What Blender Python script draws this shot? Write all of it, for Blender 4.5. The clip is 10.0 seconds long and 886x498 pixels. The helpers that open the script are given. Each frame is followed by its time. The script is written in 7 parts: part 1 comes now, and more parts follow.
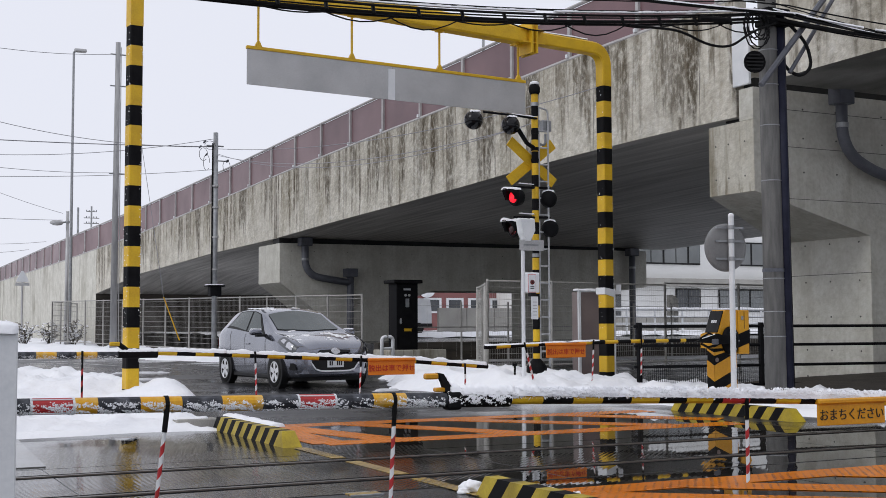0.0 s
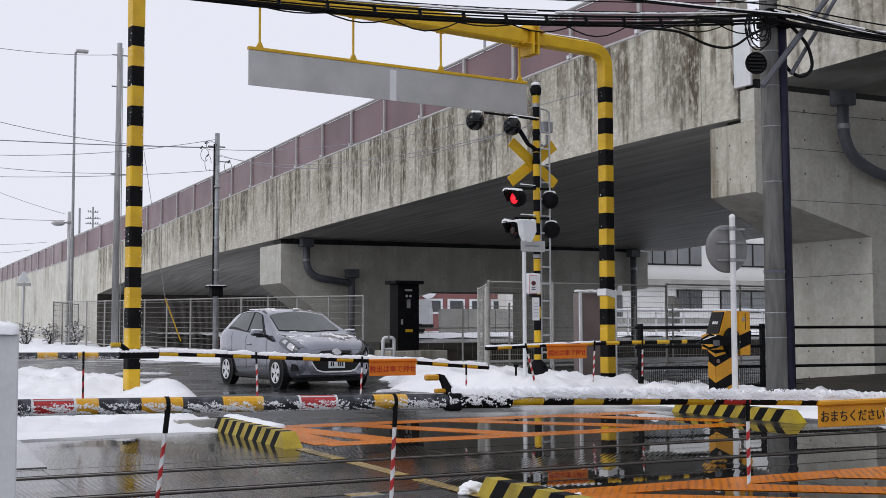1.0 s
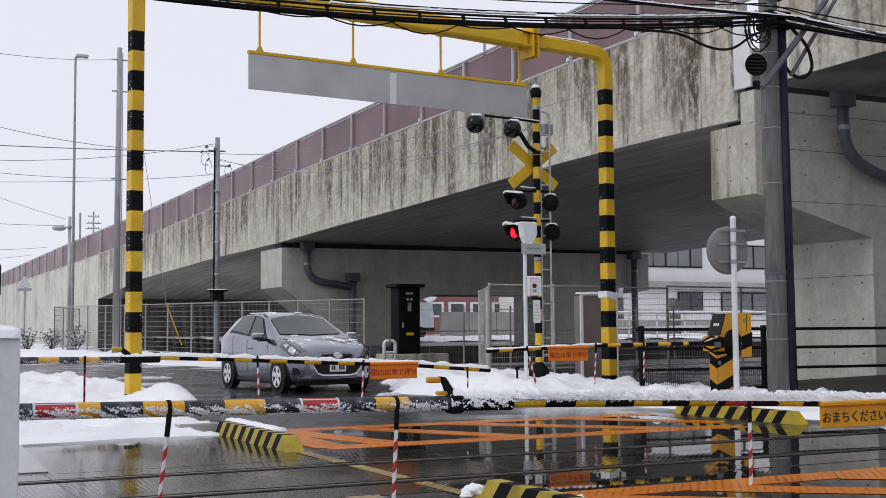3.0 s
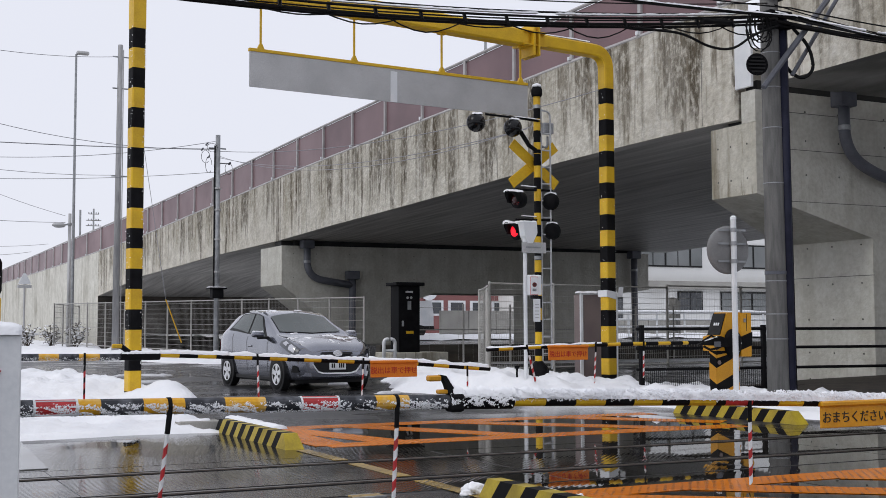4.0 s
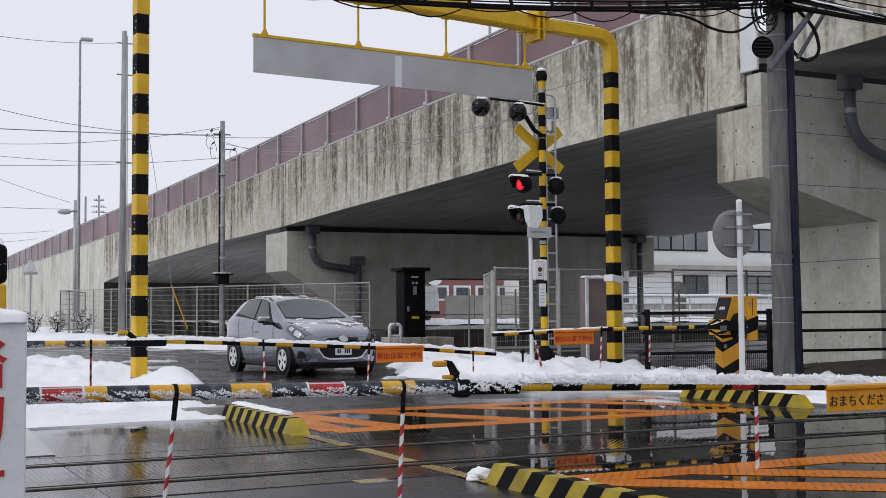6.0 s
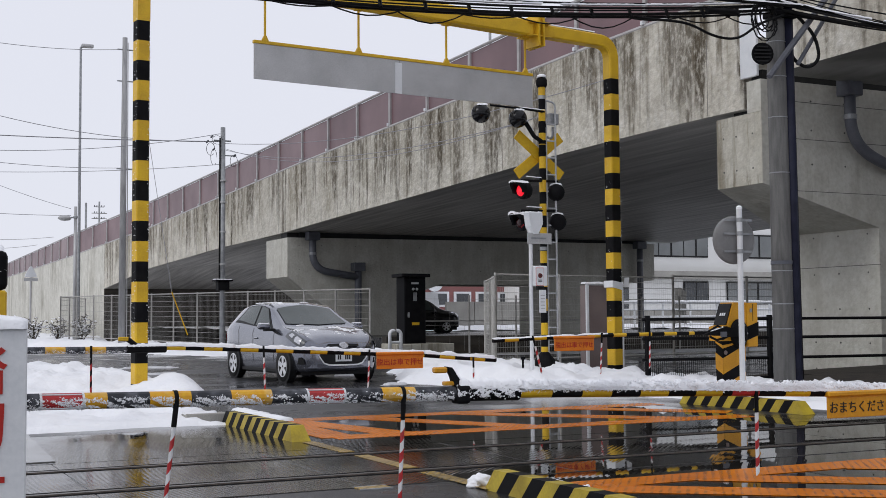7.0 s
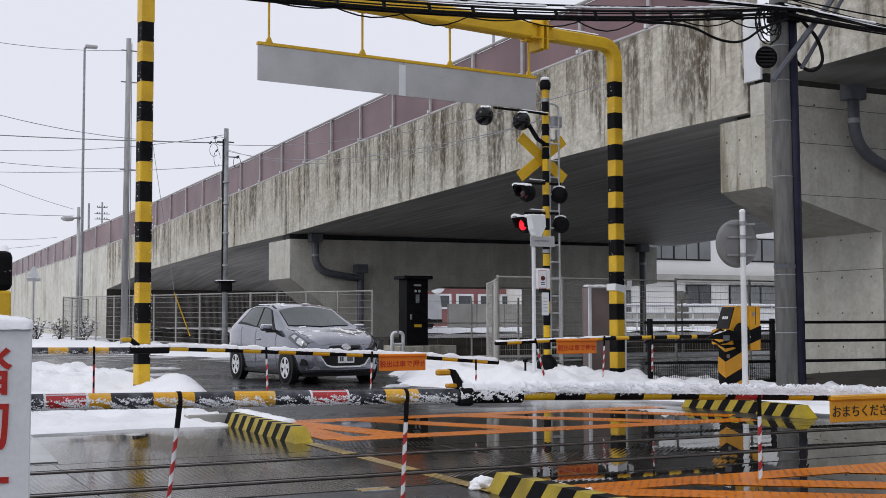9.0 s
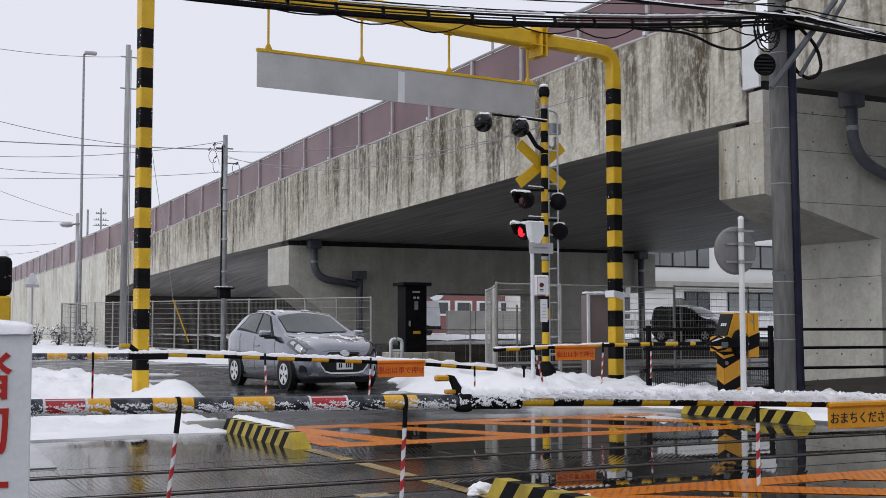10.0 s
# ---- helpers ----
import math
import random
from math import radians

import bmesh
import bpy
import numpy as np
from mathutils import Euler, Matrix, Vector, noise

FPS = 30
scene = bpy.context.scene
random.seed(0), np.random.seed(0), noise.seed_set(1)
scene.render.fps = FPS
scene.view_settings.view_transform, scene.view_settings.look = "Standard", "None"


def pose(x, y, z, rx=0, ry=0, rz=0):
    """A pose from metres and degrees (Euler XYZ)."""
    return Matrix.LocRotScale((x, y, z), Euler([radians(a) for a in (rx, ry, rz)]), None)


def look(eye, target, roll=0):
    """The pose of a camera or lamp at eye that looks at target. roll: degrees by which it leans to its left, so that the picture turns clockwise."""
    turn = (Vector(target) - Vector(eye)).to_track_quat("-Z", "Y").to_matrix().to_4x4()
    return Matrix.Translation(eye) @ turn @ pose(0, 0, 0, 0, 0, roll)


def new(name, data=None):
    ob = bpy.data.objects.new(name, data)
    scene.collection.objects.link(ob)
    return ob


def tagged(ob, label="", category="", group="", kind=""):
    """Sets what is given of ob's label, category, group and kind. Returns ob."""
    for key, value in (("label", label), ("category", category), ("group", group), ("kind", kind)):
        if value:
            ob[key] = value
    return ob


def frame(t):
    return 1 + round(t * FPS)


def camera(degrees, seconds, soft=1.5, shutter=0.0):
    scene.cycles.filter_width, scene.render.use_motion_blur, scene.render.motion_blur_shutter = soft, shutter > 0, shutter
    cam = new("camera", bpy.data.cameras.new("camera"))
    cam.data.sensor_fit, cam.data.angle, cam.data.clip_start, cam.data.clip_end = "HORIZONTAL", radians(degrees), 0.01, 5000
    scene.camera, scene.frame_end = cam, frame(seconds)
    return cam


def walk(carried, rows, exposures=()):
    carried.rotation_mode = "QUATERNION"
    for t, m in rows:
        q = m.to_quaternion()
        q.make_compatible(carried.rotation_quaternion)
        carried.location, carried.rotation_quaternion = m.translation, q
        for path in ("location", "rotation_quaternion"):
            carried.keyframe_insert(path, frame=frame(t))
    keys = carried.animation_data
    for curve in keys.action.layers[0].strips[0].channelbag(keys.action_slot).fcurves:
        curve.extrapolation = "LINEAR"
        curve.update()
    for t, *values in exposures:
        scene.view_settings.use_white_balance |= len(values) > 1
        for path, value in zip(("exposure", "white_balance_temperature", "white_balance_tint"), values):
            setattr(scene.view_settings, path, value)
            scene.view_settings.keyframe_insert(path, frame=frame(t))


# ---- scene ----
cam = camera(40.0, 10.0, soft=0.65)
PATH = [
    (0.0, pose(0.000, 0.000, 1.200, 93.600, 0.200, -26.600)),
    (0.5, pose(0.003, 0.003, 1.203, 93.527, 0.113, -26.544)),
    (1.0, pose(0.002, -0.003, 1.202, 93.638, 0.141, -26.538)),
    (1.5, pose(0.001, -0.002, 1.200, 93.757, 0.300, -26.536)),
    (2.0, pose(-0.003, 0.001, 1.200, 93.842, 0.360, -26.587)),
    (2.5, pose(0.002, -0.001, 1.198, 93.797, 0.455, -26.472)),
    (4.0, pose(-0.005, 0.003, 1.196, 93.723, 0.164, -26.514)),
    (4.5, pose(-0.006, 0.017, 1.201, 93.387, 0.229, -26.265)),
    (5.0, pose(0.000, 0.012, 1.197, 93.219, 0.230, -26.397)),
    (5.5, pose(0.001, 0.017, 1.198, 92.955, 0.387, -26.255)),
    (7.0, pose(-0.001, 0.011, 1.200, 93.308, 0.414, -26.240)),
    (7.5, pose(-0.008, -0.001, 1.199, 93.460, 0.280, -26.260)),
    (8.0, pose(-0.005, 0.007, 1.196, 93.603, 0.118, -26.218)),
    (8.5, pose(-0.007, 0.011, 1.194, 93.441, 0.431, -26.288)),
    (9.0, pose(-0.010, 0.010, 1.201, 93.408, 0.147, -26.141)),
    (9.5, pose(-0.007, 0.005, 1.196, 93.728, 0.115, -26.377)),
    (10.0, pose(-0.018, -0.004, 1.196, 93.728, 0.066, -26.204)),
]
walk(cam, PATH, exposures=[(0.0, -0.03), (4.0, -0.03), (5.5, -0.05), (7.0, -0.09), (10.0, -0.07)])

# ---- overcast daylight ----
world = bpy.data.worlds.new("overcast")
scene.world = world
world.use_nodes = True
wn, wl = world.node_tree.nodes, world.node_tree.links
wn.clear()
w_out = wn.new("ShaderNodeOutputWorld")
w_bg = wn.new("ShaderNodeBackground")
w_sky = wn.new("ShaderNodeTexSky")
w_sky.sky_type = "NISHITA"
w_sky.sun_disc = False
w_sky.sun_elevation = radians(40)
w_sky.sun_rotation = radians(279)
w_scale = wn.new("ShaderNodeVectorMath")
w_scale.operation = "SCALE"
w_scale.inputs["Scale"].default_value = 0.06
w_mix = wn.new("ShaderNodeMixRGB")
w_mix.inputs["Fac"].default_value = 0.93
w_mix.inputs["Color2"].default_value = (0.863, 0.883, 0.982, 1)
wl.new(w_sky.outputs["Color"], w_scale.inputs[0])
wl.new(w_scale.outputs["Vector"], w_mix.inputs["Color1"])
wl.new(w_mix.outputs["Color"], w_bg.inputs["Color"])
w_bg.inputs["Strength"].default_value = 1.0
wl.new(w_bg.outputs["Background"], w_out.inputs["Surface"])

sun_data = bpy.data.lights.new("sun", "SUN")
sun_data.energy = 0.65
sun_data.angle = radians(25)
sun_data.color = (1.0, 0.985, 0.96)
sun = new("sun", sun_data)
sun.matrix_basis = look((-42, 12, 40), (8, 20, 0))


# ---- materials ----
def surface(name, a, b=None, scale=4.0, rough=0.6, rough2=None, metal=0.0, bump=0.0, grain=60.0,
            stretch=(1, 1, 1), contrast=(0.35, 0.7), coat=0.0, local=False, spec=0.35):
    """A two-colour surface: a broad stain, a fine grain, roughness that varies and a fine relief."""
    m = bpy.data.materials.new(name)
    m.use_nodes = True
    n, l = m.node_tree.nodes, m.node_tree.links
    p = n["Principled BSDF"]
    b = b or tuple(c * 0.8 for c in a)
    if local:
        pos = n.new("ShaderNodeTexCoord").outputs["Object"]
    else:
        pos = n.new("ShaderNodeNewGeometry").outputs["Position"]
    mp = n.new("ShaderNodeMapping")
    mp.inputs["Scale"].default_value = stretch
    l.new(pos, mp.inputs["Vector"])
    big = n.new("ShaderNodeTexNoise")
    big.inputs["Scale"].default_value = scale
    big.inputs["Detail"].default_value = 5
    l.new(mp.outputs["Vector"], big.inputs["Vector"])
    fine = n.new("ShaderNodeTexNoise")
    fine.inputs["Scale"].default_value = grain
    fine.inputs["Detail"].default_value = 3
    l.new(mp.outputs["Vector"], fine.inputs["Vector"])
    ramp = n.new("ShaderNodeValToRGB")
    ramp.color_ramp.elements[0].position, ramp.color_ramp.elements[1].position = contrast
    ramp.color_ramp.elements[0].color = (*a, 1)
    ramp.color_ramp.elements[1].color = (*b, 1)
    l.new(big.outputs["Fac"], ramp.inputs["Fac"])
    mix = n.new("ShaderNodeMixRGB")
    mix.blend_type = "OVERLAY"
    mix.inputs["Fac"].default_value = 0.25
    l.new(ramp.outputs["Color"], mix.inputs["Color1"])
    l.new(fine.outputs["Fac"], mix.inputs["Color2"])
    l.new(mix.outputs["Color"], p.inputs["Base Color"])
    rr = n.new("ShaderNodeMapRange")
    rr.inputs["From Min"].default_value, rr.inputs["From Max"].default_value = 0.3, 0.7
    rr.inputs["To Min"].default_value = rough
    rr.inputs["To Max"].default_value = rough if rough2 is None else rough2
    l.new(big.outputs["Fac"], rr.inputs["Value"])
    l.new(rr.outputs["Result"], p.inputs["Roughness"])
    p.inputs["Metallic"].default_value = metal
    p.inputs["Coat Weight"].default_value = coat
    p.inputs["Specular IOR Level"].default_value = spec
    p.inputs["Coat Roughness"].default_value = 0.08
    if bump:
        bn = n.new("ShaderNodeBump")
        bn.inputs["Strength"].default_value = bump
        bn.inputs["Distance"].default_value = 0.02
        l.new(fine.outputs["Fac"], bn.inputs["Height"])
        l.new(bn.outputs["Normal"], p.inputs["Normal"])
    return m


def glow(name, colour, strength):
    m = bpy.data.materials.new(name)
    m.use_nodes = True
    p = m.node_tree.nodes["Principled BSDF"]
    p.inputs["Base Color"].default_value = (*colour, 1)
    p.inputs["Emission Color"].default_value = (*colour, 1)
    p.inputs["Emission Strength"].default_value = strength
    return m


def glass(name, tint=(0.03, 0.04, 0.045), rough=0.03):
    m = bpy.data.materials.new(name)
    m.use_nodes = True
    p = m.node_tree.nodes["Principled BSDF"]
    p.inputs["Base Color"].default_value = (*tint, 1)
    p.inputs["Roughness"].default_value = rough
    p.inputs["Specular IOR Level"].default_value = 0.5
    return m


def stained_concrete(name, light, dark, streak, amount=0.55):
    """Weathered concrete: cloudy grey with long dark runs down the face from its top edge."""
    m = surface(name, light, dark, scale=2.4, rough=0.85, bump=1.0, grain=11, contrast=(0.32, 0.68))
    n, l = m.node_tree.nodes, m.node_tree.links
    p = n["Principled BSDF"]
    base = p.inputs["Base Color"].links[0].from_socket
    pos = n.new("ShaderNodeNewGeometry").outputs["Position"]
    layers = []
    for sc, st, lo, hi in ((1.0, (1.1, 1.1, 0.12), 0.48, 0.60), (1.0, (4.5, 4.5, 0.34), 0.54, 0.63)):
        mp = n.new("ShaderNodeMapping")
        mp.inputs["Scale"].default_value = st
        l.new(pos, mp.inputs["Vector"])
        t = n.new("ShaderNodeTexNoise")
        t.inputs["Scale"].default_value = sc
        t.inputs["Detail"].default_value = 6
        t.inputs["Roughness"].default_value = 0.65
        l.new(mp.outputs["Vector"], t.inputs["Vector"])
        r = n.new("ShaderNodeMapRange")
        r.inputs["From Min"].default_value, r.inputs["From Max"].default_value = lo, hi
        l.new(t.outputs["Fac"], r.inputs["Value"])
        layers.append(r.outputs["Result"])
    mx = n.new("ShaderNodeMath")
    mx.operation = "MAXIMUM"
    l.new(layers[0], mx.inputs[0])
    l.new(layers[1], mx.inputs[1])
    # the runs come in clusters, and fade here and there
    cl = n.new("ShaderNodeTexNoise")
    cl.inputs["Scale"].default_value = 0.45
    cl.inputs["Detail"].default_value = 3
    l.new(pos, cl.inputs["Vector"])
    cr = n.new("ShaderNodeMapRange")
    cr.inputs["From Min"].default_value, cr.inputs["From Max"].default_value = 0.38, 0.62
    cr.inputs["To Min"].default_value, cr.inputs["To Max"].default_value = amount * 0.18, amount
    l.new(cl.outputs["Fac"], cr.inputs["Value"])
    ml = n.new("ShaderNodeMath")
    ml.operation = "MULTIPLY"
    l.new(cr.outputs["Result"], ml.inputs[1])
    l.new(mx.outputs[0], ml.inputs[0])
    mix = n.new("ShaderNodeMixRGB")
    mix.inputs["Color2"].default_value = (*streak, 1)
    l.new(ml.outputs[0], mix.inputs["Fac"])
    l.new(base, mix.inputs["Color1"])
    l.new(mix.outputs["Color"], p.inputs["Base Color"])
    return m


def run_stained(name, light, dark, streak):
    """Old girder concrete: patchy grey, with runs of dirty water that start at the parapet's top edge and end unevenly."""
    m = surface(name, light, dark, scale=1.7, rough=0.88, bump=1.1, grain=7, contrast=(0.34, 0.66))
    n, l = m.node_tree.nodes, m.node_tree.links
    p = n["Principled BSDF"]
    colour = p.inputs["Base Color"].links[0].from_socket
    colour.node.inputs["Fac"].default_value = 0.36
    p.inputs["Normal"].links[0].from_node.inputs["Distance"].default_value = 0.05
    uv = n.new("ShaderNodeUVMap")
    uv.uv_map = "runs"
    sep = n.new("ShaderNodeSeparateXYZ")
    l.new(uv.outputs["UV"], sep.inputs["Vector"])

    def maths(op, a, b):
        q = n.new("ShaderNodeMath")
        q.operation = op
        for i, v in enumerate((a, b)):
            if isinstance(v, float):
                q.inputs[i].default_value = v
            else:
                l.new(v, q.inputs[i])
        return q.outputs[0]

    def grain(su, sv, shift, detail=4.0, roughness=0.6):
        mp = n.new("ShaderNodeMapping")
        mp.inputs["Scale"].default_value = (su, sv, 1)
        mp.inputs["Location"].default_value = (shift, shift * 0.7, shift)
        l.new(uv.outputs["UV"], mp.inputs["Vector"])
        t = n.new("ShaderNodeTexNoise")
        t.inputs["Scale"].default_value = 1.0
        t.inputs["Detail"].default_value = detail
        t.inputs["Roughness"].default_value = roughness
        l.new(mp.outputs["Vector"], t.inputs["Vector"])
        return t.outputs["Fac"]

    def ranged(v, a, b, c=0.0, d=1.0):
        r = n.new("ShaderNodeMapRange")
        r.inputs["From Min"].default_value, r.inputs["From Max"].default_value = a, b
        r.inputs["To Min"].default_value, r.inputs["To Max"].default_value = c, d
        l.new(v, r.inputs["Value"])
        return r.outputs["Result"]

    def tint(mask, rgb):
        mix = n.new("ShaderNodeMixRGB")
        mix.inputs["Color2"].default_value = (*rgb, 1)
        l.new(mask, mix.inputs["Fac"])
        l.new(colour, mix.inputs["Color1"])
        return mix.outputs["Color"]

    cluster = ranged(grain(0.33, 0.0, 40.0, 2.0), 0.40, 0.58, 0.55, 1.0)
    patch = grain(7.0, 3.0, 12.0, 5.0, 0.7)
    # pale rough plaster showing between the runs
    colour = tint(maths("MULTIPLY", ranged(grain(2.2, 1.3, 60.0, 5.0, 0.7), 0.52, 0.60), 0.45), (0.75, 0.715, 0.625))
    layers = (
            (0.8, 0.04, 0.42, 0.58, 3.2, 0.62, 3.0, (0.27, 0.235, 0.165)),
            (2.3, 0.10, 0.48, 0.57, 3.0, 0.85, 9.0, streak),
            (1.5, 0.06, 0.50, 0.575, 3.8, 0.95, 31.0, (streak[0] * 0.7, streak[1] * 0.7, streak[2] * 0.7)),
            (9.0, 0.4, 0.52, 0.62, 1.6, 0.50, 17.0, (streak[0] * 1.3, streak[1] * 1.15, streak[2])))
    for su, sv, lo, hi, long, strength, shift, rgb in layers:
        here = ranged(grain(su, sv, shift), lo, hi)
        reach = ranged(grain(su * 0.8, 0.0, shift + 5.0, 3.0), 0.32, 0.66, 0.15, long)
        fade = ranged(maths("SUBTRACT", reach, sep.outputs["Y"]), -0.12, 0.45)
        broken = ranged(patch, 0.38, 0.54, 0.25, 1.0)
        mask = maths("MULTIPLY", maths("MULTIPLY", here, fade), maths("MULTIPLY", broken, maths("MULTIPLY", cluster, strength)))
        colour = tint(mask, rgb)
    l.new(colour, p.inputs["Base Color"])
    return m


def wet(name, a, b, scale, dry_rough, wet_rough, bump=0.15, grain=90.0, tread=False):
    """Ground under a film of meltwater: pools mirror, the ground between them is duller."""
    m = surface(name, a, b, scale=1.3, rough=0.5, bump=0.0, grain=grain)
    n, l = m.node_tree.nodes, m.node_tree.links
    p = n["Principled BSDF"]
    pos = n.new("ShaderNodeNewGeometry").outputs["Position"]
    t = n.new("ShaderNodeTexNoise")
    t.inputs["Scale"].default_value = scale
    t.inputs["Detail"].default_value = 4
    l.new(pos, t.inputs["Vector"])
    level = t.outputs["Fac"]
    if tread:
        # the deck falls to the side where the water stands
        sx = n.new("ShaderNodeSeparateXYZ")
        l.new(pos, sx.inputs["Vector"])
        fall = n.new("ShaderNodeMapRange")
        fall.inputs["From Min"].default_value, fall.inputs["From Max"].default_value = 3.6, 6.2
        fall.inputs["To Min"].default_value, fall.inputs["To Max"].default_value = 0.31, 0.0
        l.new(sx.outputs["X"], fall.inputs["Value"])
        up_ = n.new("ShaderNodeMath")
        l.new(t.outputs["Fac"], up_.inputs[0])
        l.new(fall.outputs["Result"], up_.inputs[1])
        level = up_.outputs[0]
    r = n.new("ShaderNodeMapRange")
    r.inputs["From Min"].default_value, r.inputs["From Max"].default_value = (0.60, 0.84) if tread else (0.42, 0.60)
    r.inputs["To Min"].default_value, r.inputs["To Max"].default_value = wet_rough, dry_rough
    l.new(level, r.inputs["Value"])
    l.new(r.outputs["Result"], p.inputs["Roughness"])
    s = n.new("ShaderNodeMapRange")
    s.inputs["From Min"].default_value, s.inputs["From Max"].default_value = (0.60, 0.84) if tread else (0.42, 0.60)
    s.inputs["To Min"].default_value, s.inputs["To Max"].default_value = bump * 0.05, bump
    l.new(level, s.inputs["Value"])
    bn = n.new("ShaderNodeBump")
    bn.inputs["Distance"].default_value = 0.01
    l.new(s.outputs["Result"], bn.inputs["Strength"])
    if tread:
        mp = n.new("ShaderNodeMapping")
        mp.inputs["Rotation"].default_value = (0, 0, radians(45))
        l.new(pos, mp.inputs["Vector"])
        w = n.new("ShaderNodeTexWave")
        w.inputs["Scale"].default_value = 7.0
        w.inputs["Distortion"].default_value = 0.6
        l.new(mp.outputs["Vector"], w.inputs["Vector"])
        l.new(w.outputs["Fac"], bn.inputs["Height"])
    else:
        f = n.new("ShaderNodeTexNoise")
        f.inputs["Scale"].default_value = grain
        l.new(pos, f.inputs["Vector"])
        l.new(f.outputs["Fac"], bn.inputs["Height"])
    l.new(bn.outputs["Normal"], p.inputs["Normal"])
    return m


def worn_to_tread(m, under, amount):
    """Road paint rubbed off the raised diamonds of the tread, here more and there less."""
    n, l = m.node_tree.nodes, m.node_tree.links
    p = n["Principled BSDF"]
    base = p.inputs["Base Color"].links[0].from_socket
    pos = n.new("ShaderNodeNewGeometry").outputs["Position"]
    waves = []
    for turn in (38, -38):
        mp = n.new("ShaderNodeMapping")
        mp.inputs["Rotation"].default_value = (0, 0, radians(turn))
        l.new(pos, mp.inputs["Vector"])
        w = n.new("ShaderNodeTexWave")
        w.inputs["Scale"].default_value = 5.2
        w.inputs["Distortion"].default_value = 0.5
        l.new(mp.outputs["Vector"], w.inputs["Vector"])
        waves.append(w.outputs["Fac"])
    both = n.new("ShaderNodeMath")
    both.operation = "MULTIPLY"
    l.new(waves[0], both.inputs[0])
    l.new(waves[1], both.inputs[1])
    t = n.new("ShaderNodeTexNoise")
    t.inputs["Scale"].default_value = 1.6
    t.inputs["Detail"].default_value = 6
    t.inputs["Roughness"].default_value = 0.7
    l.new(pos, t.inputs["Vector"])
    add = n.new("ShaderNodeMath")
    add.operation = "MULTIPLY_ADD"
    add.inputs[1].default_value = 0.42
    l.new(both.outputs[0], add.inputs[0])
    l.new(t.outputs["Fac"], add.inputs[2])
    r = n.new("ShaderNodeMapRange")
    r.inputs["From Min"].default_value, r.inputs["From Max"].default_value = 0.70, 0.86
    r.inputs["To Max"].default_value = amount
    l.new(add.outputs[0], r.inputs["Value"])
    mix = n.new("ShaderNodeMixRGB")
    mix.inputs["Color2"].default_value = (*under, 1)
    l.new(r.outputs["Result"], mix.inputs["Fac"])
    l.new(base, mix.inputs["Color1"])
    l.new(mix.outputs["Color"], p.inputs["Base Color"])
    return m


ASPHALT = wet("wet_asphalt", (0.020, 0.020, 0.022), (0.038, 0.038, 0.040), 0.45, 0.36, 0.13, 0.16)
ASPHALT.node_tree.nodes["Principled BSDF"].inputs["Specular IOR Level"].default_value = 0.16
PANEL = wet("wet_crossing_panel", (0.012, 0.0105, 0.0085), (0.030, 0.027, 0.023), 0.5, 0.12, 0.012, 0.09, tread=True)
ORANGE_PAINT = wet("orange_road_paint", (0.76, 0.215, 0.004), (0.58, 0.15, 0.004), 0.8, 0.42, 0.22, 0.3, tread=True)
ORANGE_PAINT.node_tree.nodes["Principled BSDF"].inputs["Specular IOR Level"].default_value = 0.13
SLAB = wet("wet_smooth_slab", (0.13, 0.13, 0.125), (0.10, 0.10, 0.097), 0.6, 0.14, 0.05, 0.05)
YELLOW_PAINT = wet("worn_yellow_road_paint", (0.45, 0.29, 0.05), (0.25, 0.17, 0.06), 0.8, 0.45, 0.15)
WHITE_PAINT = wet("worn_white_road_paint", (0.6, 0.6, 0.6), (0.3, 0.3, 0.3), 0.8, 0.45, 0.15)
worn_to_tread(ORANGE_PAINT, (0.045, 0.036, 0.028), 0.7)
worn_to_tread(YELLOW_PAINT, (0.04, 0.035, 0.03), 0.8)
SNOW = surface("snow", (0.92, 0.925, 0.94), (0.84, 0.85, 0.88), scale=1.2, rough=0.75, bump=0.6, grain=16)
SLUSH = surface("trodden_snow", (0.80, 0.81, 0.83), (0.5, 0.5, 0.52), scale=2.0, rough=0.6, bump=0.6, grain=14)
CONCRETE = run_stained("weathered_concrete", (0.64, 0.61, 0.535), (0.49, 0.46, 0.39), (0.088, 0.066, 0.036))
CONCRETE_PALE = stained_concrete("pale_retaining_wall_concrete", (0.67, 0.655, 0.59), (0.55, 0.535, 0.47), (0.19, 0.17, 0.12), 0.6)
PIER = stained_concrete("pier_concrete", (0.56, 0.54, 0.47), (0.44, 0.415, 0.345), (0.17, 0.142, 0.09), 1.0)
PIER_CLEAN = stained_concrete("smooth_pier_concrete", (0.60, 0.59, 0.53), (0.50, 0.485, 0.425), (0.26, 0.24, 0.18), 0.3)
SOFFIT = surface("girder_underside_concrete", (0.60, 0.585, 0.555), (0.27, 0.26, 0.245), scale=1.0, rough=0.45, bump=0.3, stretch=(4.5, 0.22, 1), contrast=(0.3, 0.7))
# darker version of the underside concrete, used on girder 1 only
SOFFIT_DARK = surface("dark_underside_concrete", (0.26, 0.255, 0.24), (0.10, 0.098, 0.09), scale=0.9, rough=0.6, bump=0.3, stretch=(1.2, 0.5, 1), contrast=(0.35, 0.65))
# near-black, for the bearing pad and for shade painted into the girder gaps
DARK_GAP = surface("bearing_and_gap_shade", (0.02, 0.02, 0.02), (0.03, 0.03, 0.03), rough=0.8)
JOINT = surface("dusty_form_joint", (0.16, 0.155, 0.14), (0.10, 0.098, 0.09), rough=0.9)
YELLOW = surface("safety_yellow_paint", (0.74, 0.46, 0.02), (0.60, 0.36, 0.02), scale=3, rough=0.38, rough2=0.5, grain=40)
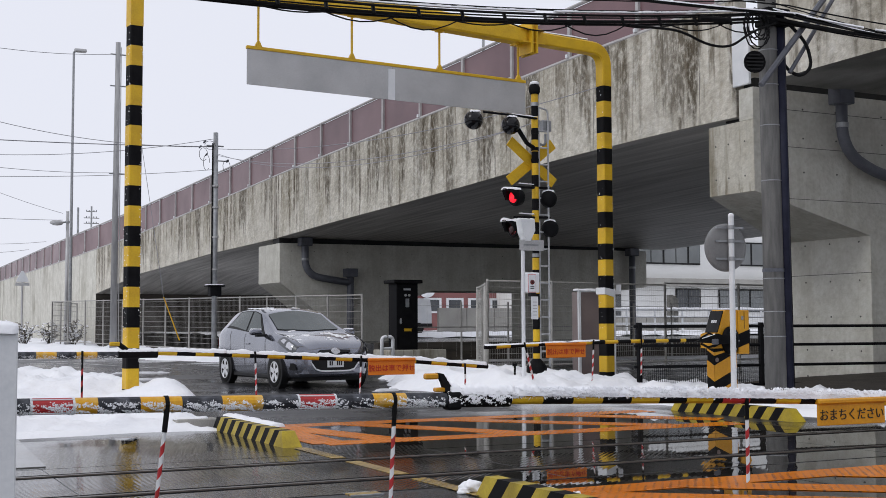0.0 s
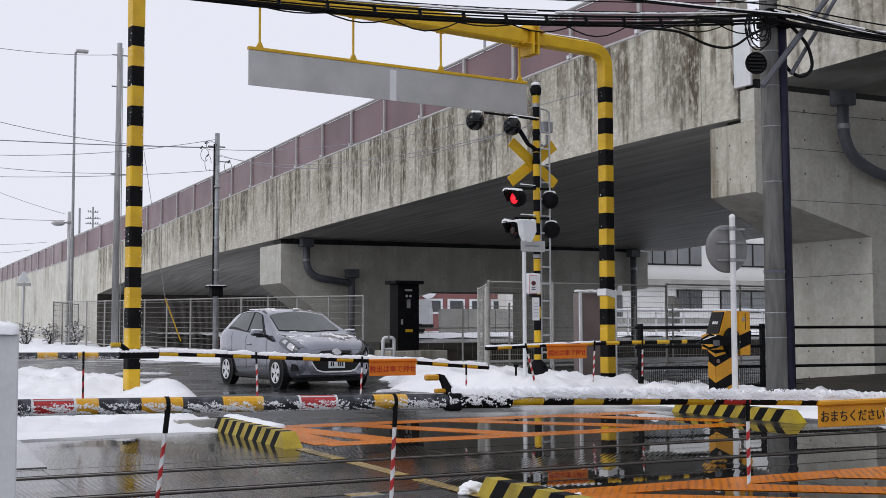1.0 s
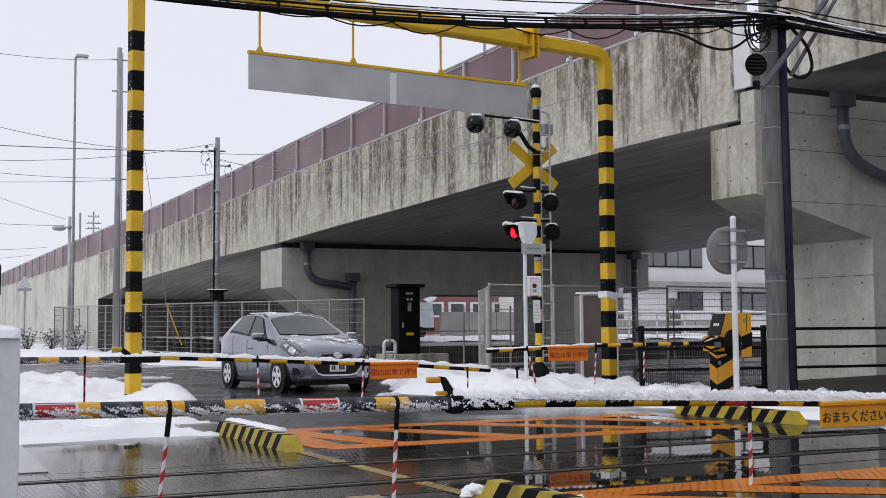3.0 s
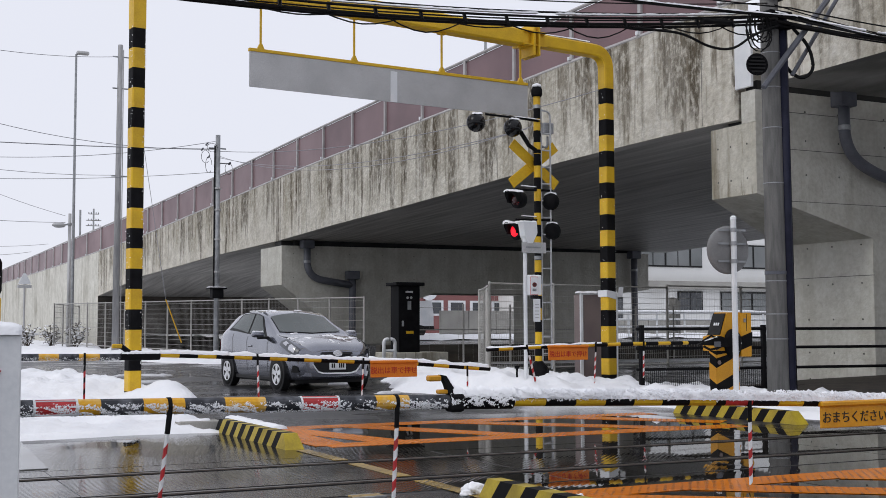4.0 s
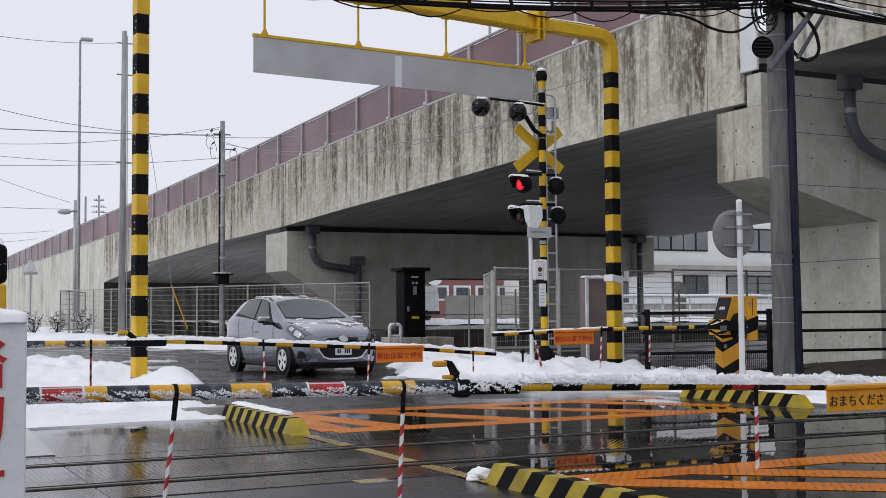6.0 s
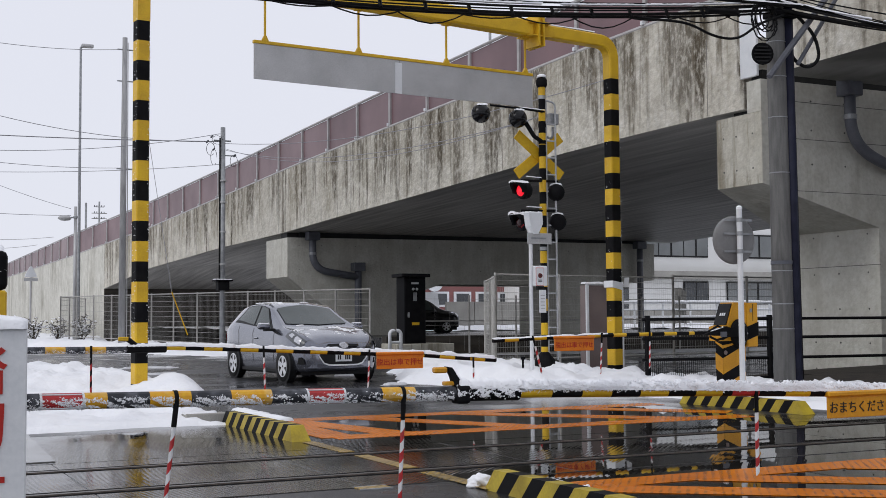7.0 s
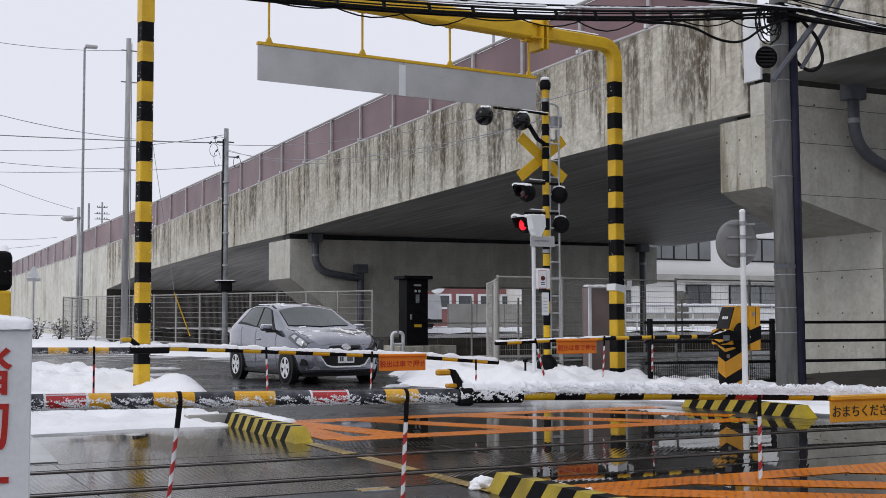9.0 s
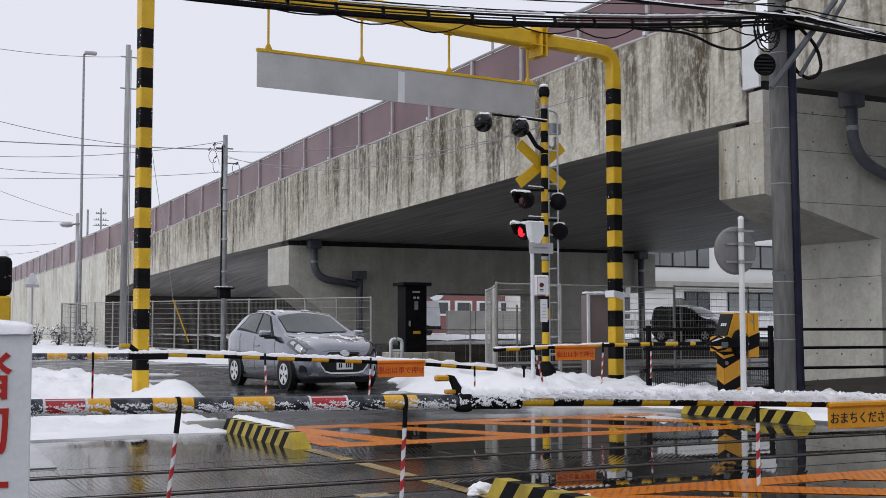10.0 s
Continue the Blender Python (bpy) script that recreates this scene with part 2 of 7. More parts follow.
BLACK = surface("black_paint", (0.007, 0.007, 0.008), (0.013, 0.013, 0.014), scale=5, rough=0.5, rough2=0.62, spec=0.05)
FROST_BLACK = surface("frosted_black_paint", (0.028, 0.030, 0.036), (0.13, 0.135, 0.15), scale=16, rough=0.45, rough2=0.7, contrast=(0.42, 0.72), spec=0.25)
FROST_AMBER = surface("frosted_amber_paint", (0.70, 0.36, 0.015), (0.66, 0.47, 0.20), scale=14, rough=0.4, rough2=0.65, contrast=(0.45, 0.75))
GLOSS_BLACK = surface("glossy_black_enamel", (0.005, 0.005, 0.006), (0.008, 0.008, 0.009), scale=5, rough=0.14, spec=0.3)
RED = surface("red_reflective_tape", (0.5, 0.03, 0.035), (0.36, 0.03, 0.03), scale=20, rough=0.35)
PINK = surface("faded_pink_paint", (0.62, 0.30, 0.30), (0.50, 0.22, 0.22), scale=9, rough=0.5)
MAROON = surface("dark_red_plastic", (0.12, 0.012, 0.012), (0.09, 0.01, 0.01), scale=9, rough=0.35)
WHITE = surface("white_paint", (0.78, 0.79, 0.80), (0.66, 0.68, 0.70), scale=2.5, rough=0.4)
GALV = surface("galvanised_steel", (0.38, 0.39, 0.40), (0.27, 0.28, 0.29), scale=6, rough=0.45, rough2=0.6, metal=0.6)
LADDER = surface("pale_galvanised_ladder", (0.52, 0.53, 0.54), (0.40, 0.41, 0.42), scale=6, rough=0.5, metal=0.3)
SHEET = surface("dull_aluminium_sheet", (0.52, 0.52, 0.52), (0.42, 0.42, 0.42), scale=1.5, rough=0.5, metal=0.35)
FENCE = surface("greyed_fence_paint", (0.43, 0.42, 0.40), (0.33, 0.32, 0.30), scale=5, rough=0.6, metal=0.2)
FENCE_LIGHT = surface("pale_fence_coating", (0.60, 0.585, 0.55), (0.47, 0.46, 0.43), scale=5, rough=0.55)
PURPLE = surface("mauve_screen_panel", (0.20, 0.115, 0.122), (0.14, 0.082, 0.09), scale=0.5, rough=0.28, rough2=0.4)
SCREEN_FRAME = surface("screen_frame_steel", (0.46, 0.445, 0.44), (0.35, 0.335, 0.33), scale=3, rough=0.5)
# dark wall concrete; on the ramp's end face the colour includes deep shade
ABUTMENT = surface("dark_concrete_with_shade", (0.075, 0.066, 0.055), (0.035, 0.031, 0.026), scale=1.2, rough=0.85, bump=0.4, grain=12, stretch=(0.4, 1, 3))
PVC = surface("grey_drain_pipe", (0.12, 0.125, 0.145), (0.085, 0.09, 0.105), scale=4, rough=0.45)
NAVY = surface("dark_cable_cover", (0.026, 0.028, 0.05), (0.014, 0.015, 0.028), scale=4, rough=0.45, spec=0.15)
POLE = surface("concrete_pole", (0.19, 0.188, 0.18), (0.105, 0.103, 0.10), scale=3, rough=0.8, bump=0.2, stretch=(4, 4, 0.5))
ORANGE = surface("orange_plastic_plate", (0.74, 0.23, 0.012), (0.64, 0.18, 0.012), scale=4, rough=0.4)
AMBER = surface("amber_machine_paint", (0.68, 0.33, 0.015), (0.55, 0.25, 0.012), scale=3, rough=0.38)
BROWN = surface("brown_door_panel", (0.21, 0.165, 0.155), (0.17, 0.13, 0.125), scale=2, rough=0.5)
RUBBER = surface("tyre_rubber", (0.012, 0.012, 0.012), (0.02, 0.02, 0.02), rough=0.7, local=True, spec=0.2)
RAIL = surface("rail_steel", (0.09, 0.075, 0.065), (0.04, 0.035, 0.03), scale=6, rough=0.3, metal=0.8)
KERB_YELLOW = surface("dirty_kerb_yellow", (0.50, 0.37, 0.02), (0.30, 0.22, 0.025), scale=4, rough=0.4, rough2=0.6)
MIRROR_BACK = surface("grey_mirror_back", (0.22, 0.22, 0.22), (0.17, 0.17, 0.17), scale=3, rough=0.5)
SOIL = surface("wet_dark_soil", (0.055, 0.045, 0.035), (0.028, 0.024, 0.02), scale=3, rough=0.8, bump=0.6, grain=25)
GROOVE = surface("wet_flangeway", (0.004, 0.004, 0.004), (0.007, 0.007, 0.007), rough=0.9, spec=0.05)
BUILDING = surface("white_building_wall", (0.74, 0.74, 0.72), (0.68, 0.68, 0.66), scale=0.4, rough=0.7)
WINDOW = surface("dark_window_glass", (0.05, 0.055, 0.06), (0.09, 0.095, 0.1), scale=0.5, rough=0.08)
CURTAIN = surface("pale_window_glass", (0.22, 0.23, 0.23), (0.13, 0.14, 0.14), scale=0.3, rough=0.12)
BRICKRED = surface("dull_red_cladding", (0.25, 0.105, 0.10), (0.20, 0.085, 0.08), scale=0.5, rough=0.6)
BLOCKWALL = surface("grey_block_wall", (0.36, 0.35, 0.32), (0.28, 0.27, 0.25), scale=1.0, rough=0.85)
CAR_GREY = surface("grey_blue_metallic_paint", (0.20, 0.208, 0.245), (0.175, 0.183, 0.215), scale=2, rough=0.16, metal=0.85, coat=1.0, grain=400, local=True)
CAR_BLACK = surface("black_car_paint", (0.012, 0.013, 0.015), (0.02, 0.02, 0.022), scale=2, rough=0.2, coat=0.8, local=True)
CAR_GLASS = glass("car_window_glass", (0.045, 0.058, 0.055), 0.015)
CHROME = surface("bright_metal", (0.6, 0.6, 0.62), (0.5, 0.5, 0.52), rough=0.18, metal=0.9, local=True)
ALLOY = surface("silver_wheel_rim", (0.82, 0.83, 0.85), (0.7, 0.7, 0.72), rough=0.35, metal=0.1, local=True)
LAMPGLASS = glass("headlamp_glass", (0.10, 0.105, 0.115), 0.04)
PLASTIC = surface("black_plastic", (0.010, 0.010, 0.011), (0.018, 0.018, 0.018), rough=0.5, local=True, spec=0.2)
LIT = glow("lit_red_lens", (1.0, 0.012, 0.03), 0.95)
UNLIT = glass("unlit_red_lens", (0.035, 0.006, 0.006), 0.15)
INK_RED = surface("red_lettering", (0.46, 0.022, 0.015), (0.40, 0.02, 0.015), rough=0.5)
INK_BLACK = surface("black_lettering", (0.015, 0.015, 0.015), (0.02, 0.02, 0.02), rough=0.5)
CABLE = surface("black_cable", (0.008, 0.008, 0.009), (0.014, 0.014, 0.014), rough=0.55, spec=0.1)
WIRE = surface("far_wire", (0.32, 0.32, 0.34), (0.24, 0.24, 0.26), rough=0.6)
POLE_PALE = surface("pale_concrete_pole", (0.40, 0.40, 0.40), (0.27, 0.27, 0.275), scale=3, rough=0.8, bump=0.2, stretch=(4, 4, 0.5))
TWIG = surface("bare_twigs", (0.07, 0.055, 0.04), (0.04, 0.03, 0.025), rough=0.8)


# ---- building helpers ----
def part(name, bm, material, parent=None, label="", smooth=False):
    mesh = bpy.data.meshes.new(name)
    bmesh.ops.recalc_face_normals(bm, faces=bm.faces)
    bm.to_mesh(mesh)
    bm.free()
    if smooth:
        for f in mesh.polygons:
            f.use_smooth = True
    mesh.materials.append(material)
    ob = new(name, mesh)
    if parent:
        ob.parent = parent
    if label:
        ob["label"] = label
    return ob


def thing(name, label, category, group="", at=(0, 0, 0), turn=0.0, kind=""):
    ob = new(name)
    ob.matrix_basis = pose(*at, 0, 0, turn)
    return tagged(ob, label, category, group, kind)


def box(x0, x1, y0, y1, z0, z1, bevel=0.0, bm=None, segments=1):
    b = bmesh.new()
    v = [b.verts.new((x, y, z)) for x in (x0, x1) for y in (y0, y1) for z in (z0, z1)]
    for q in ((0, 1, 3, 2), (4, 6, 7, 5), (0, 4, 5, 1), (2, 3, 7, 6), (0, 2, 6, 4), (1, 5, 7, 3)):
        b.faces.new([v[i] for i in q])
    if bevel:
        bmesh.ops.bevel(b, geom=b.edges[:], offset=bevel, segments=segments, affect="EDGES", profile=0.5)
    if bm is None:
        return b
    join(bm, b)
    return bm


def join(bm, other):
    mesh = bpy.data.meshes.new("tmp")
    other.to_mesh(mesh)
    other.free()
    bm.from_mesh(mesh)
    bpy.data.meshes.remove(mesh)


def tube(points, radius, sides=10, bm=None, caps=True, radius2=None):
    """A round bar along a line of points, tapering to radius2."""
    own = bm is None
    b = bmesh.new() if own else bm
    pts = [Vector(p) for p in points]
    rings = []
    ref = None
    for i, p in enumerate(pts):
        d = (pts[min(i + 1, len(pts) - 1)] - pts[max(i - 1, 0)]).normalized()
        if ref is None:
            ref = Vector((0, 0, 1)) if abs(d.z) < 0.9 else Vector((1, 0, 0))
        u = d.cross(ref).normalized()
        w = u.cross(d).normalized()
        k = i / max(1, len(pts) - 1)
        r = radius if radius2 is None else radius + (radius2 - radius) * k
        rings.append([b.verts.new(p + r * (math.cos(a) * u + math.sin(a) * w))
                      for a in (2 * math.pi * j / sides for j in range(sides))])
    for a, c in zip(rings, rings[1:]):
        for j in range(sides):
            b.faces.new((a[j], a[(j + 1) % sides], c[(j + 1) % sides], c[j]))
    if caps:
        b.faces.new(rings[0][::-1])
        b.faces.new(rings[-1])
    return b


def prism(outline, y0, y1, axis="y"):
    """An outline in two axes, drawn out along the third."""
    b = bmesh.new()
    put = {"y": lambda p, d: (p[0], d, p[1]), "x": lambda p, d: (d, p[0], p[1]), "z": lambda p, d: (p[0], p[1], d)}[axis]
    a = [b.verts.new(put(p, y0)) for p in outline]
    c = [b.verts.new(put(p, y1)) for p in outline]
    b.faces.new(a)
    b.faces.new(c[::-1])
    for i in range(len(a)):
        j = (i + 1) % len(a)
        b.faces.new((a[i], a[j], c[j], c[i]))
    return b


def lathe(profile, sides=20, axis="z"):
    """A turned form from (radius, height) pairs."""
    b = bmesh.new()
    rings = []
    for r, h in profile:
        ring = []
        for j in range(sides):
            a = 2 * math.pi * j / sides
            p = (r * math.cos(a), r * math.sin(a), h)
            p = {"z": p, "y": (p[0], p[2], p[1]), "x": (p[2], p[0], p[1])}[axis]
            ring.append(b.verts.new(p))
        rings.append(ring)
    for a, c in zip(rings, rings[1:]):
        for j in range(sides):
            b.faces.new((a[j], a[(j + 1) % sides], c[(j + 1) % sides], c[j]))
    b.faces.new(rings[0])
    b.faces.new(rings[-1])
    return b


def moved(b, m):
    bmesh.ops.transform(b, matrix=m, verts=b.verts)
    return b


def snow_ridge(p0, p1, width, height, seed, step=0.04):
    """An uneven ridge of snow lying along a bar from p0 to p1."""
    b = bmesh.new()
    p0, p1 = Vector(p0), Vector(p1)
    d = (p1 - p0)
    n = max(2, int(d.length / step))
    side = Vector((-d.y, d.x, 0)).normalized()
    rows = []
    for i in range(n + 1):
        p = p0 + d * (i / n)
        k = noise.noise(Vector((i * 0.23 + seed * 7.1, seed, 0)))
        k2 = noise.noise(Vector((i * 0.8 + seed * 3.1, seed, 4)))
        hgt = height * max(0.12, 0.8 + 0.5 * k + 0.3 * k2)
        wid = width * (0.92 + 0.15 * k2)
        drop = 0.25 * width * (0.4 + 0.9 * abs(noise.noise(Vector((i * 0.55, seed, 9)))))
        row = [b.verts.new(p + side * (-wid) + Vector((0, 0, -drop))),
               b.verts.new(p + side * (-wid * 0.8) + Vector((0, 0, hgt * 0.6))),
               b.verts.new(p + side * (-wid * 0.1) + Vector((0, 0, hgt))),
               b.verts.new(p + side * (wid * 0.8) + Vector((0, 0, hgt * 0.6))),
               b.verts.new(p + side * wid + Vector((0, 0, -drop)))]
        rows.append(row)
    for a, c in zip(rows, rows[1:]):
        for j in range(4):
            b.faces.new((a[j], a[j + 1], c[j + 1], c[j]))
    for row in (rows[0], rows[-1]):
        b.faces.new(row)
    return b


def lettering(text, size, m, parent, material, name="lettering", depth=0.002, weight=0.0):
    """Flat raised writing made of the built-in font; it reads along +x and faces -y of the pose m."""
    cu = bpy.data.curves.new(name, "FONT")
    cu.body = text
    cu.size = size
    cu.extrude = depth
    cu.offset = weight
    cu.align_x, cu.align_y = "CENTER", "CENTER"
    tmp = new(name, cu)
    bpy.context.view_layer.update()
    mesh = bpy.data.meshes.new_from_object(tmp.evaluated_get(bpy.context.evaluated_depsgraph_get()))
    bpy.data.objects.remove(tmp)
    bpy.data.curves.remove(cu)
    mesh.materials.clear()
    mesh.materials.append(material)
    ob = new(name, mesh)
    ob.parent = parent
    ob.matrix_basis = m
    return ob


# ---- ground, road and crossing ----
def sheet(name, x0, x1, y0, y1, z, material, label):
    b = bmesh.new()
    b.faces.new([b.verts.new(p) for p in ((x0, y0, z), (x1, y0, z), (x1, y1, z), (x0, y1, z))])
    return tagged(part(name, b, material), label, name.split("_")[0], kind="structure")


sheet("ground", -1500, 1500, -1500, 1500, -0.05, SLUSH, "snow-covered flat ground reaching to the horizon")
road = tagged(part("road", prism([(-25, -20), (60, -20), (60, 30), (17, 36), (14, 38), (12.5, 44), (9.2, 60), (4, 90),
                                 (-25, 90)], -0.3, 0.0, "z"), ASPHALT),
              "wet dark asphalt road with meltwater pools", "road", kind="structure")
far_road = tagged(part("far_road", box(17.6, 130, 40.2, 58.0, -0.3, 0.55), ASPHALT),
                  "wet asphalt side road on a low terrace behind the pier", "road", kind="structure")

tagged(part("soil_bank", prism([(39.7, -0.1), (40.19, -0.1), (40.19, 0.535), (40.05, 0.52)], 17.6, 60, "x"), SOIL), "bare dark soil bank along the side road", "soil", kind="structure")
crossing = thing("crossing_deck", "wet black rubber crossing panels laid between and beside the rails", "level crossing", kind="structure")
for y0, y1 in ((8.16, 8.725), (8.975, 10.065), (10.315, 10.72)):
    x = -2.0
    while x < 16.0:
        part("deck_panel", box(x + 0.004, x + 1.796, y0, y1, -0.05, 0.006, 0.004), PANEL, crossing)
        x += 1.8
for yc in (8.85, 10.19):
    part("rail", box(-60, 80, yc - 0.035, yc + 0.035, -0.05, 0.012, 0.008), RAIL, crossing, "dark wet steel rail")
    for s in (-1, 1):
        part("flangeway", box(-60, 80, yc + s * 0.080 - 0.044, yc + s * 0.080 + 0.044, -0.06, 0.003), GROOVE, crossing, "water-filled groove beside the rail")
for y0, y1 in ((5.2, 8.12), (10.76, 14.2)):
    if y0 > 10:
        part("approach_deck", box(-3.0, 4.34, y0, 13.35, -0.05, 0.0035), PANEL, crossing, "wet patterned rubber approach deck")
    part("approach_deck", box(4.35, 10.0, y0, y1, -0.05, 0.004), PANEL, crossing, "wet patterned rubber approach deck")


part("cover_slab", prism([(1.79, 13.65), (1.66, 10.90), (-3.0, 10.90), (-3.0, 13.65)], -0.05, 0.012, "z"), SLAB, crossing, "smooth wet concrete slab")


def stripe(a, b, w, z=0.009, material=ORANGE_PAINT, name="stripe", parent=None):
    a, b = Vector((*a, 0)), Vector((*b, 0))
    s = (b - a).normalized().cross(Vector((0, 0, 1))) * (w / 2)
    bm = bmesh.new()
    low = [bm.verts.new((p.x, p.y, z - 0.003)) for p in (a - s, b - s, b + s, a + s)]
    top = [bm.verts.new((p.x, p.y, z)) for p in (a - s, b - s, b + s, a + s)]
    bm.faces.new(top)
    for i in range(4):
        bm.faces.new((low[i], low[(i + 1) % 4], top[(i + 1) % 4], top[i]))
    return part(name, bm, material, parent)


marking_far = thing("orange_box_marking", "orange no-stopping box painted on the wet crossing", "road marking", kind="structure")
k = 0
for a, b in (((4.75, 14.0), (10.2, 14.0)), ((4.5, 11.72), (9.9, 11.75)), ((4.8, 13.8), (5.3, 11.8)), ((5.7, 13.9), (6.87, 11.85)),
             ((7.05, 13.9), (9.1, 11.7)), ((8.75, 13.9), (10.1, 12.3)), ((4.58, 11.7), (4.58, 13.3))):
    stripe(a, b, 0.40, 0.0062 + 0.0004 * k, parent=marking_far)
    k += 1
marking_near = thing("orange_box_marking", "orange no-stopping box painted on the wet crossing", "road marking", kind="structure")
for a, b in (((4.7, 7.47), (10.1, 7.47)), ((4.75, 7.3), (7.0, 5.6)), ((5.75, 7.4), (8.1, 5.6)), ((7.2, 7.4), (9.6, 5.6)), ((8.7, 7.4), (10.1, 6.3)), ((4.7, 5.4), (10, 5.4))):
    stripe(a, b, 0.36, 0.0062 + 0.0004 * k, parent=marking_near)
    k += 1
edge_line = thing("yellow_edge_line", "worn yellow edge line crossing the rails", "road marking", kind="structure")
for y0, y1 in ((10.36, 11.4), (9.0, 10.04), (7.6, 8.70)):
    stripe((4.13, y0), (4.13, y1), 0.13, 0.0105, YELLOW_PAINT, parent=edge_line)
plate = thing("deck_plate", "small worn yellow steel plate let into the wet deck", "deck plate", at=(3.42, 8.10, 0))
part("plate", box(-0.12, 0.12, -0.06, 0.06, -0.02, 0.010, 0.003), YELLOW_PAINT, plate)
part("rim", box(-0.13, 0.13, -0.075, -0.062, -0.02, 0.011, 0.003), GALV, plate)
part("rim", box(-0.13, 0.13, 0.062, 0.075, -0.02, 0.011, 0.003), GALV, plate)
lane = thing("white_lane_line", "worn white line on the far asphalt road", "road marking", kind="structure")
stripe((8.6, 34.5), (7.0, 42.0), 0.15, 0.006, WHITE_PAINT, parent=lane)


def kerb_block(x, y0, y1, w, h, label, stripe_w=0.15):
    """A long concrete wheel-guard block with sloped ends and slanted black and yellow stripes."""
    t = thing("kerb_block", label, "kerb block", "striped kerb blocks", at=(x, 0, 0))
    n = int(round((y1 - y0 - 0.3) / stripe_w)) + 1
    st = (y1 - y0 - 0.3) / (n - 1)
    lean = -0.10
    for i in range(n):
        a = y0 if i == 0 else y0 + 0.3 + (i - 1) * st
        c = y0 + 0.3 + i * st
        b = bmesh.new()
        first, last = i == 0, i == n - 1

        def ring(y, end):
            lo, hi = y, y + lean
            if end == -1:
                lo, hi = y, y + 0.14
            if end == 1:
                lo, hi = y, y - 0.09
            return [b.verts.new(p) for p in ((-w / 2, lo, 0), (-w / 2 + 0.03, hi, h), (w / 2 - 0.03, hi, h), (w / 2, lo, 0))]
        r0, r1 = ring(a, -1 if first else 0), ring(c, 1 if last else 0)
        for j in range(4):
            b.faces.new((r0[j], r0[(j + 1) % 4], r1[(j + 1) % 4], r1[j]))
        b.faces.new(r0)
        b.faces.new(r1)
        part("stripe", b, KERB_YELLOW if (i % 2 == 0 or first) else BLACK, t)
    return t


kerb_block(4.095, 11.5, 14.0, 0.20, 0.155, "yellow and black striped concrete kerb block, wet")
kerb_block(10.68, 11.52, 13.98, 0.20, 0.155, "yellow and black striped concrete kerb block, wet")
kerb_block(4.17, 4.6, 7.66, 0.17, 0.145, "yellow and black striped concrete kerb block with snow on it", 0.17)
for i, (x, y, s) in enumerate(((4.16, 7.83, 0.085), (4.27, 7.84, 0.06), (4.07, 7.80, 0.045), (4.5, 7.76, 0.04), (4.62, 7.55, 0.045), (4.70, 7.3, 0.035), (4.40, 7.84, 0.035))):
    b = bmesh.new()
    bmesh.ops.create_icosphere(b, subdivisions=3, radius=s)
    for v in b.verts:
        v.co *= 1 + 0.6 * noise.noise(v.co * (1.4 / s) + Vector((i, 0, 0))) + 0.35 * noise.noise(v.co * (4.0 / s) + Vector((i, 3, 0)))
        v.co.z *= 0.65
    tagged(part("snow_lump", moved(b, pose(x, y, s * 0.35)), SNOW, smooth=True), "small lump of crusted snow on the wet deck", "snow", "snow lumps")


ks = thing("kerb_stone", "plain dark grey concrete kerb stone with snow on it", "kerb stone")
part("stone", box(3.62, 4.12, 14.15, 14.38, -0.1, 0.115, 0.012), BLOCKWALL, ks)
part("snow", snow_ridge((3.62, 14.28, 0.115), (4.0, 14.28, 0.115), 0.09, 0.025, 6, 0.04), SNOW, ks, "thin snow", smooth=True)


# ---- lying snow ----
def snowfield(name, x0, x1, y0, y1, step, height, label):
    b = bmesh.new()
    nx, ny = int((x1 - x0) / step), int((y1 - y0) / step)
    grid = [[b.verts.new((x0 + i * step, y0 + j * step, height(x0 + i * step, y0 + j * step))) for i in range(nx + 1)] for j in range(ny + 1)]
    for j in range(ny):
        for i in range(nx):
            q = (grid[j][i], grid[j][i + 1], grid[j + 1][i + 1], grid[j + 1][i])
            if max(v.co.z for v in q) > -0.03:
                b.faces.new(q)
    for v in [v for v in b.verts if not v.link_faces]:
        b.verts.remove(v)
    ob = part(name, b, SNOW, smooth=True)
    return tagged(ob, label, "snow", kind="stuff")


def interp(x, table):
    for (a, u), (c, v) in zip(table, table[1:]):
        if x <= c:
            return u + (v - u) * max(0, (x - a)) / (c - a)
    return table[-1][1]


def rough(x, y, s=1.0):
    return (0.17 * noise.noise(Vector((x * 0.9, y * 0.9, 0))) + 0.11 * noise.noise(Vector((x * 2.7, y * 2.7, 3)))
            + 0.06 * noise.noise(Vector((x * 6, y * 6, 5))) + 0.05 * max(0.0, noise.noise(Vector((x * 11, y * 11, 6))))
            + 0.02 * noise.noise(Vector((x * 23, y * 23, 8)))) * s


def left_bank(x, y):
    edge = interp(y, ((13.5, 3.95), (16, 4.2), (18, 4.65), (20, 5.15), (23, 5.3), (27, 5.1), (32, 4.6), (37, 3.6)))
    wob = 0.3 * noise.noise(Vector((x * 0.8, y * 0.8, 7))) + 0.12 * noise.noise(Vector((x * 3, y * 3, 8)))
    d = min(edge + wob - x, y - 13.85 + wob * 0.5, 30.6 - y + wob)
    top = interp(y, ((13.5, 0.07), (17, 0.10), (20.4, 0.06), (21.8, 0.19), (25, 0.22), (30, 0.16), (36, 0.1)))
    heap = 0.30 * math.exp(-((x - 5.0) ** 2 / 0.22 + (y - 20.3) ** 2 / 0.5)) + 0.10 * math.exp(-((x - 2.6) ** 2 + (y - 24) ** 2) / 3)
    return min(top, d * 0.6) + heap + (rough(x, y, 0.5 + 0.5 * min(1, top / 0.25)) * min(1, max(0, d * 2)) if d > 0 else 0)


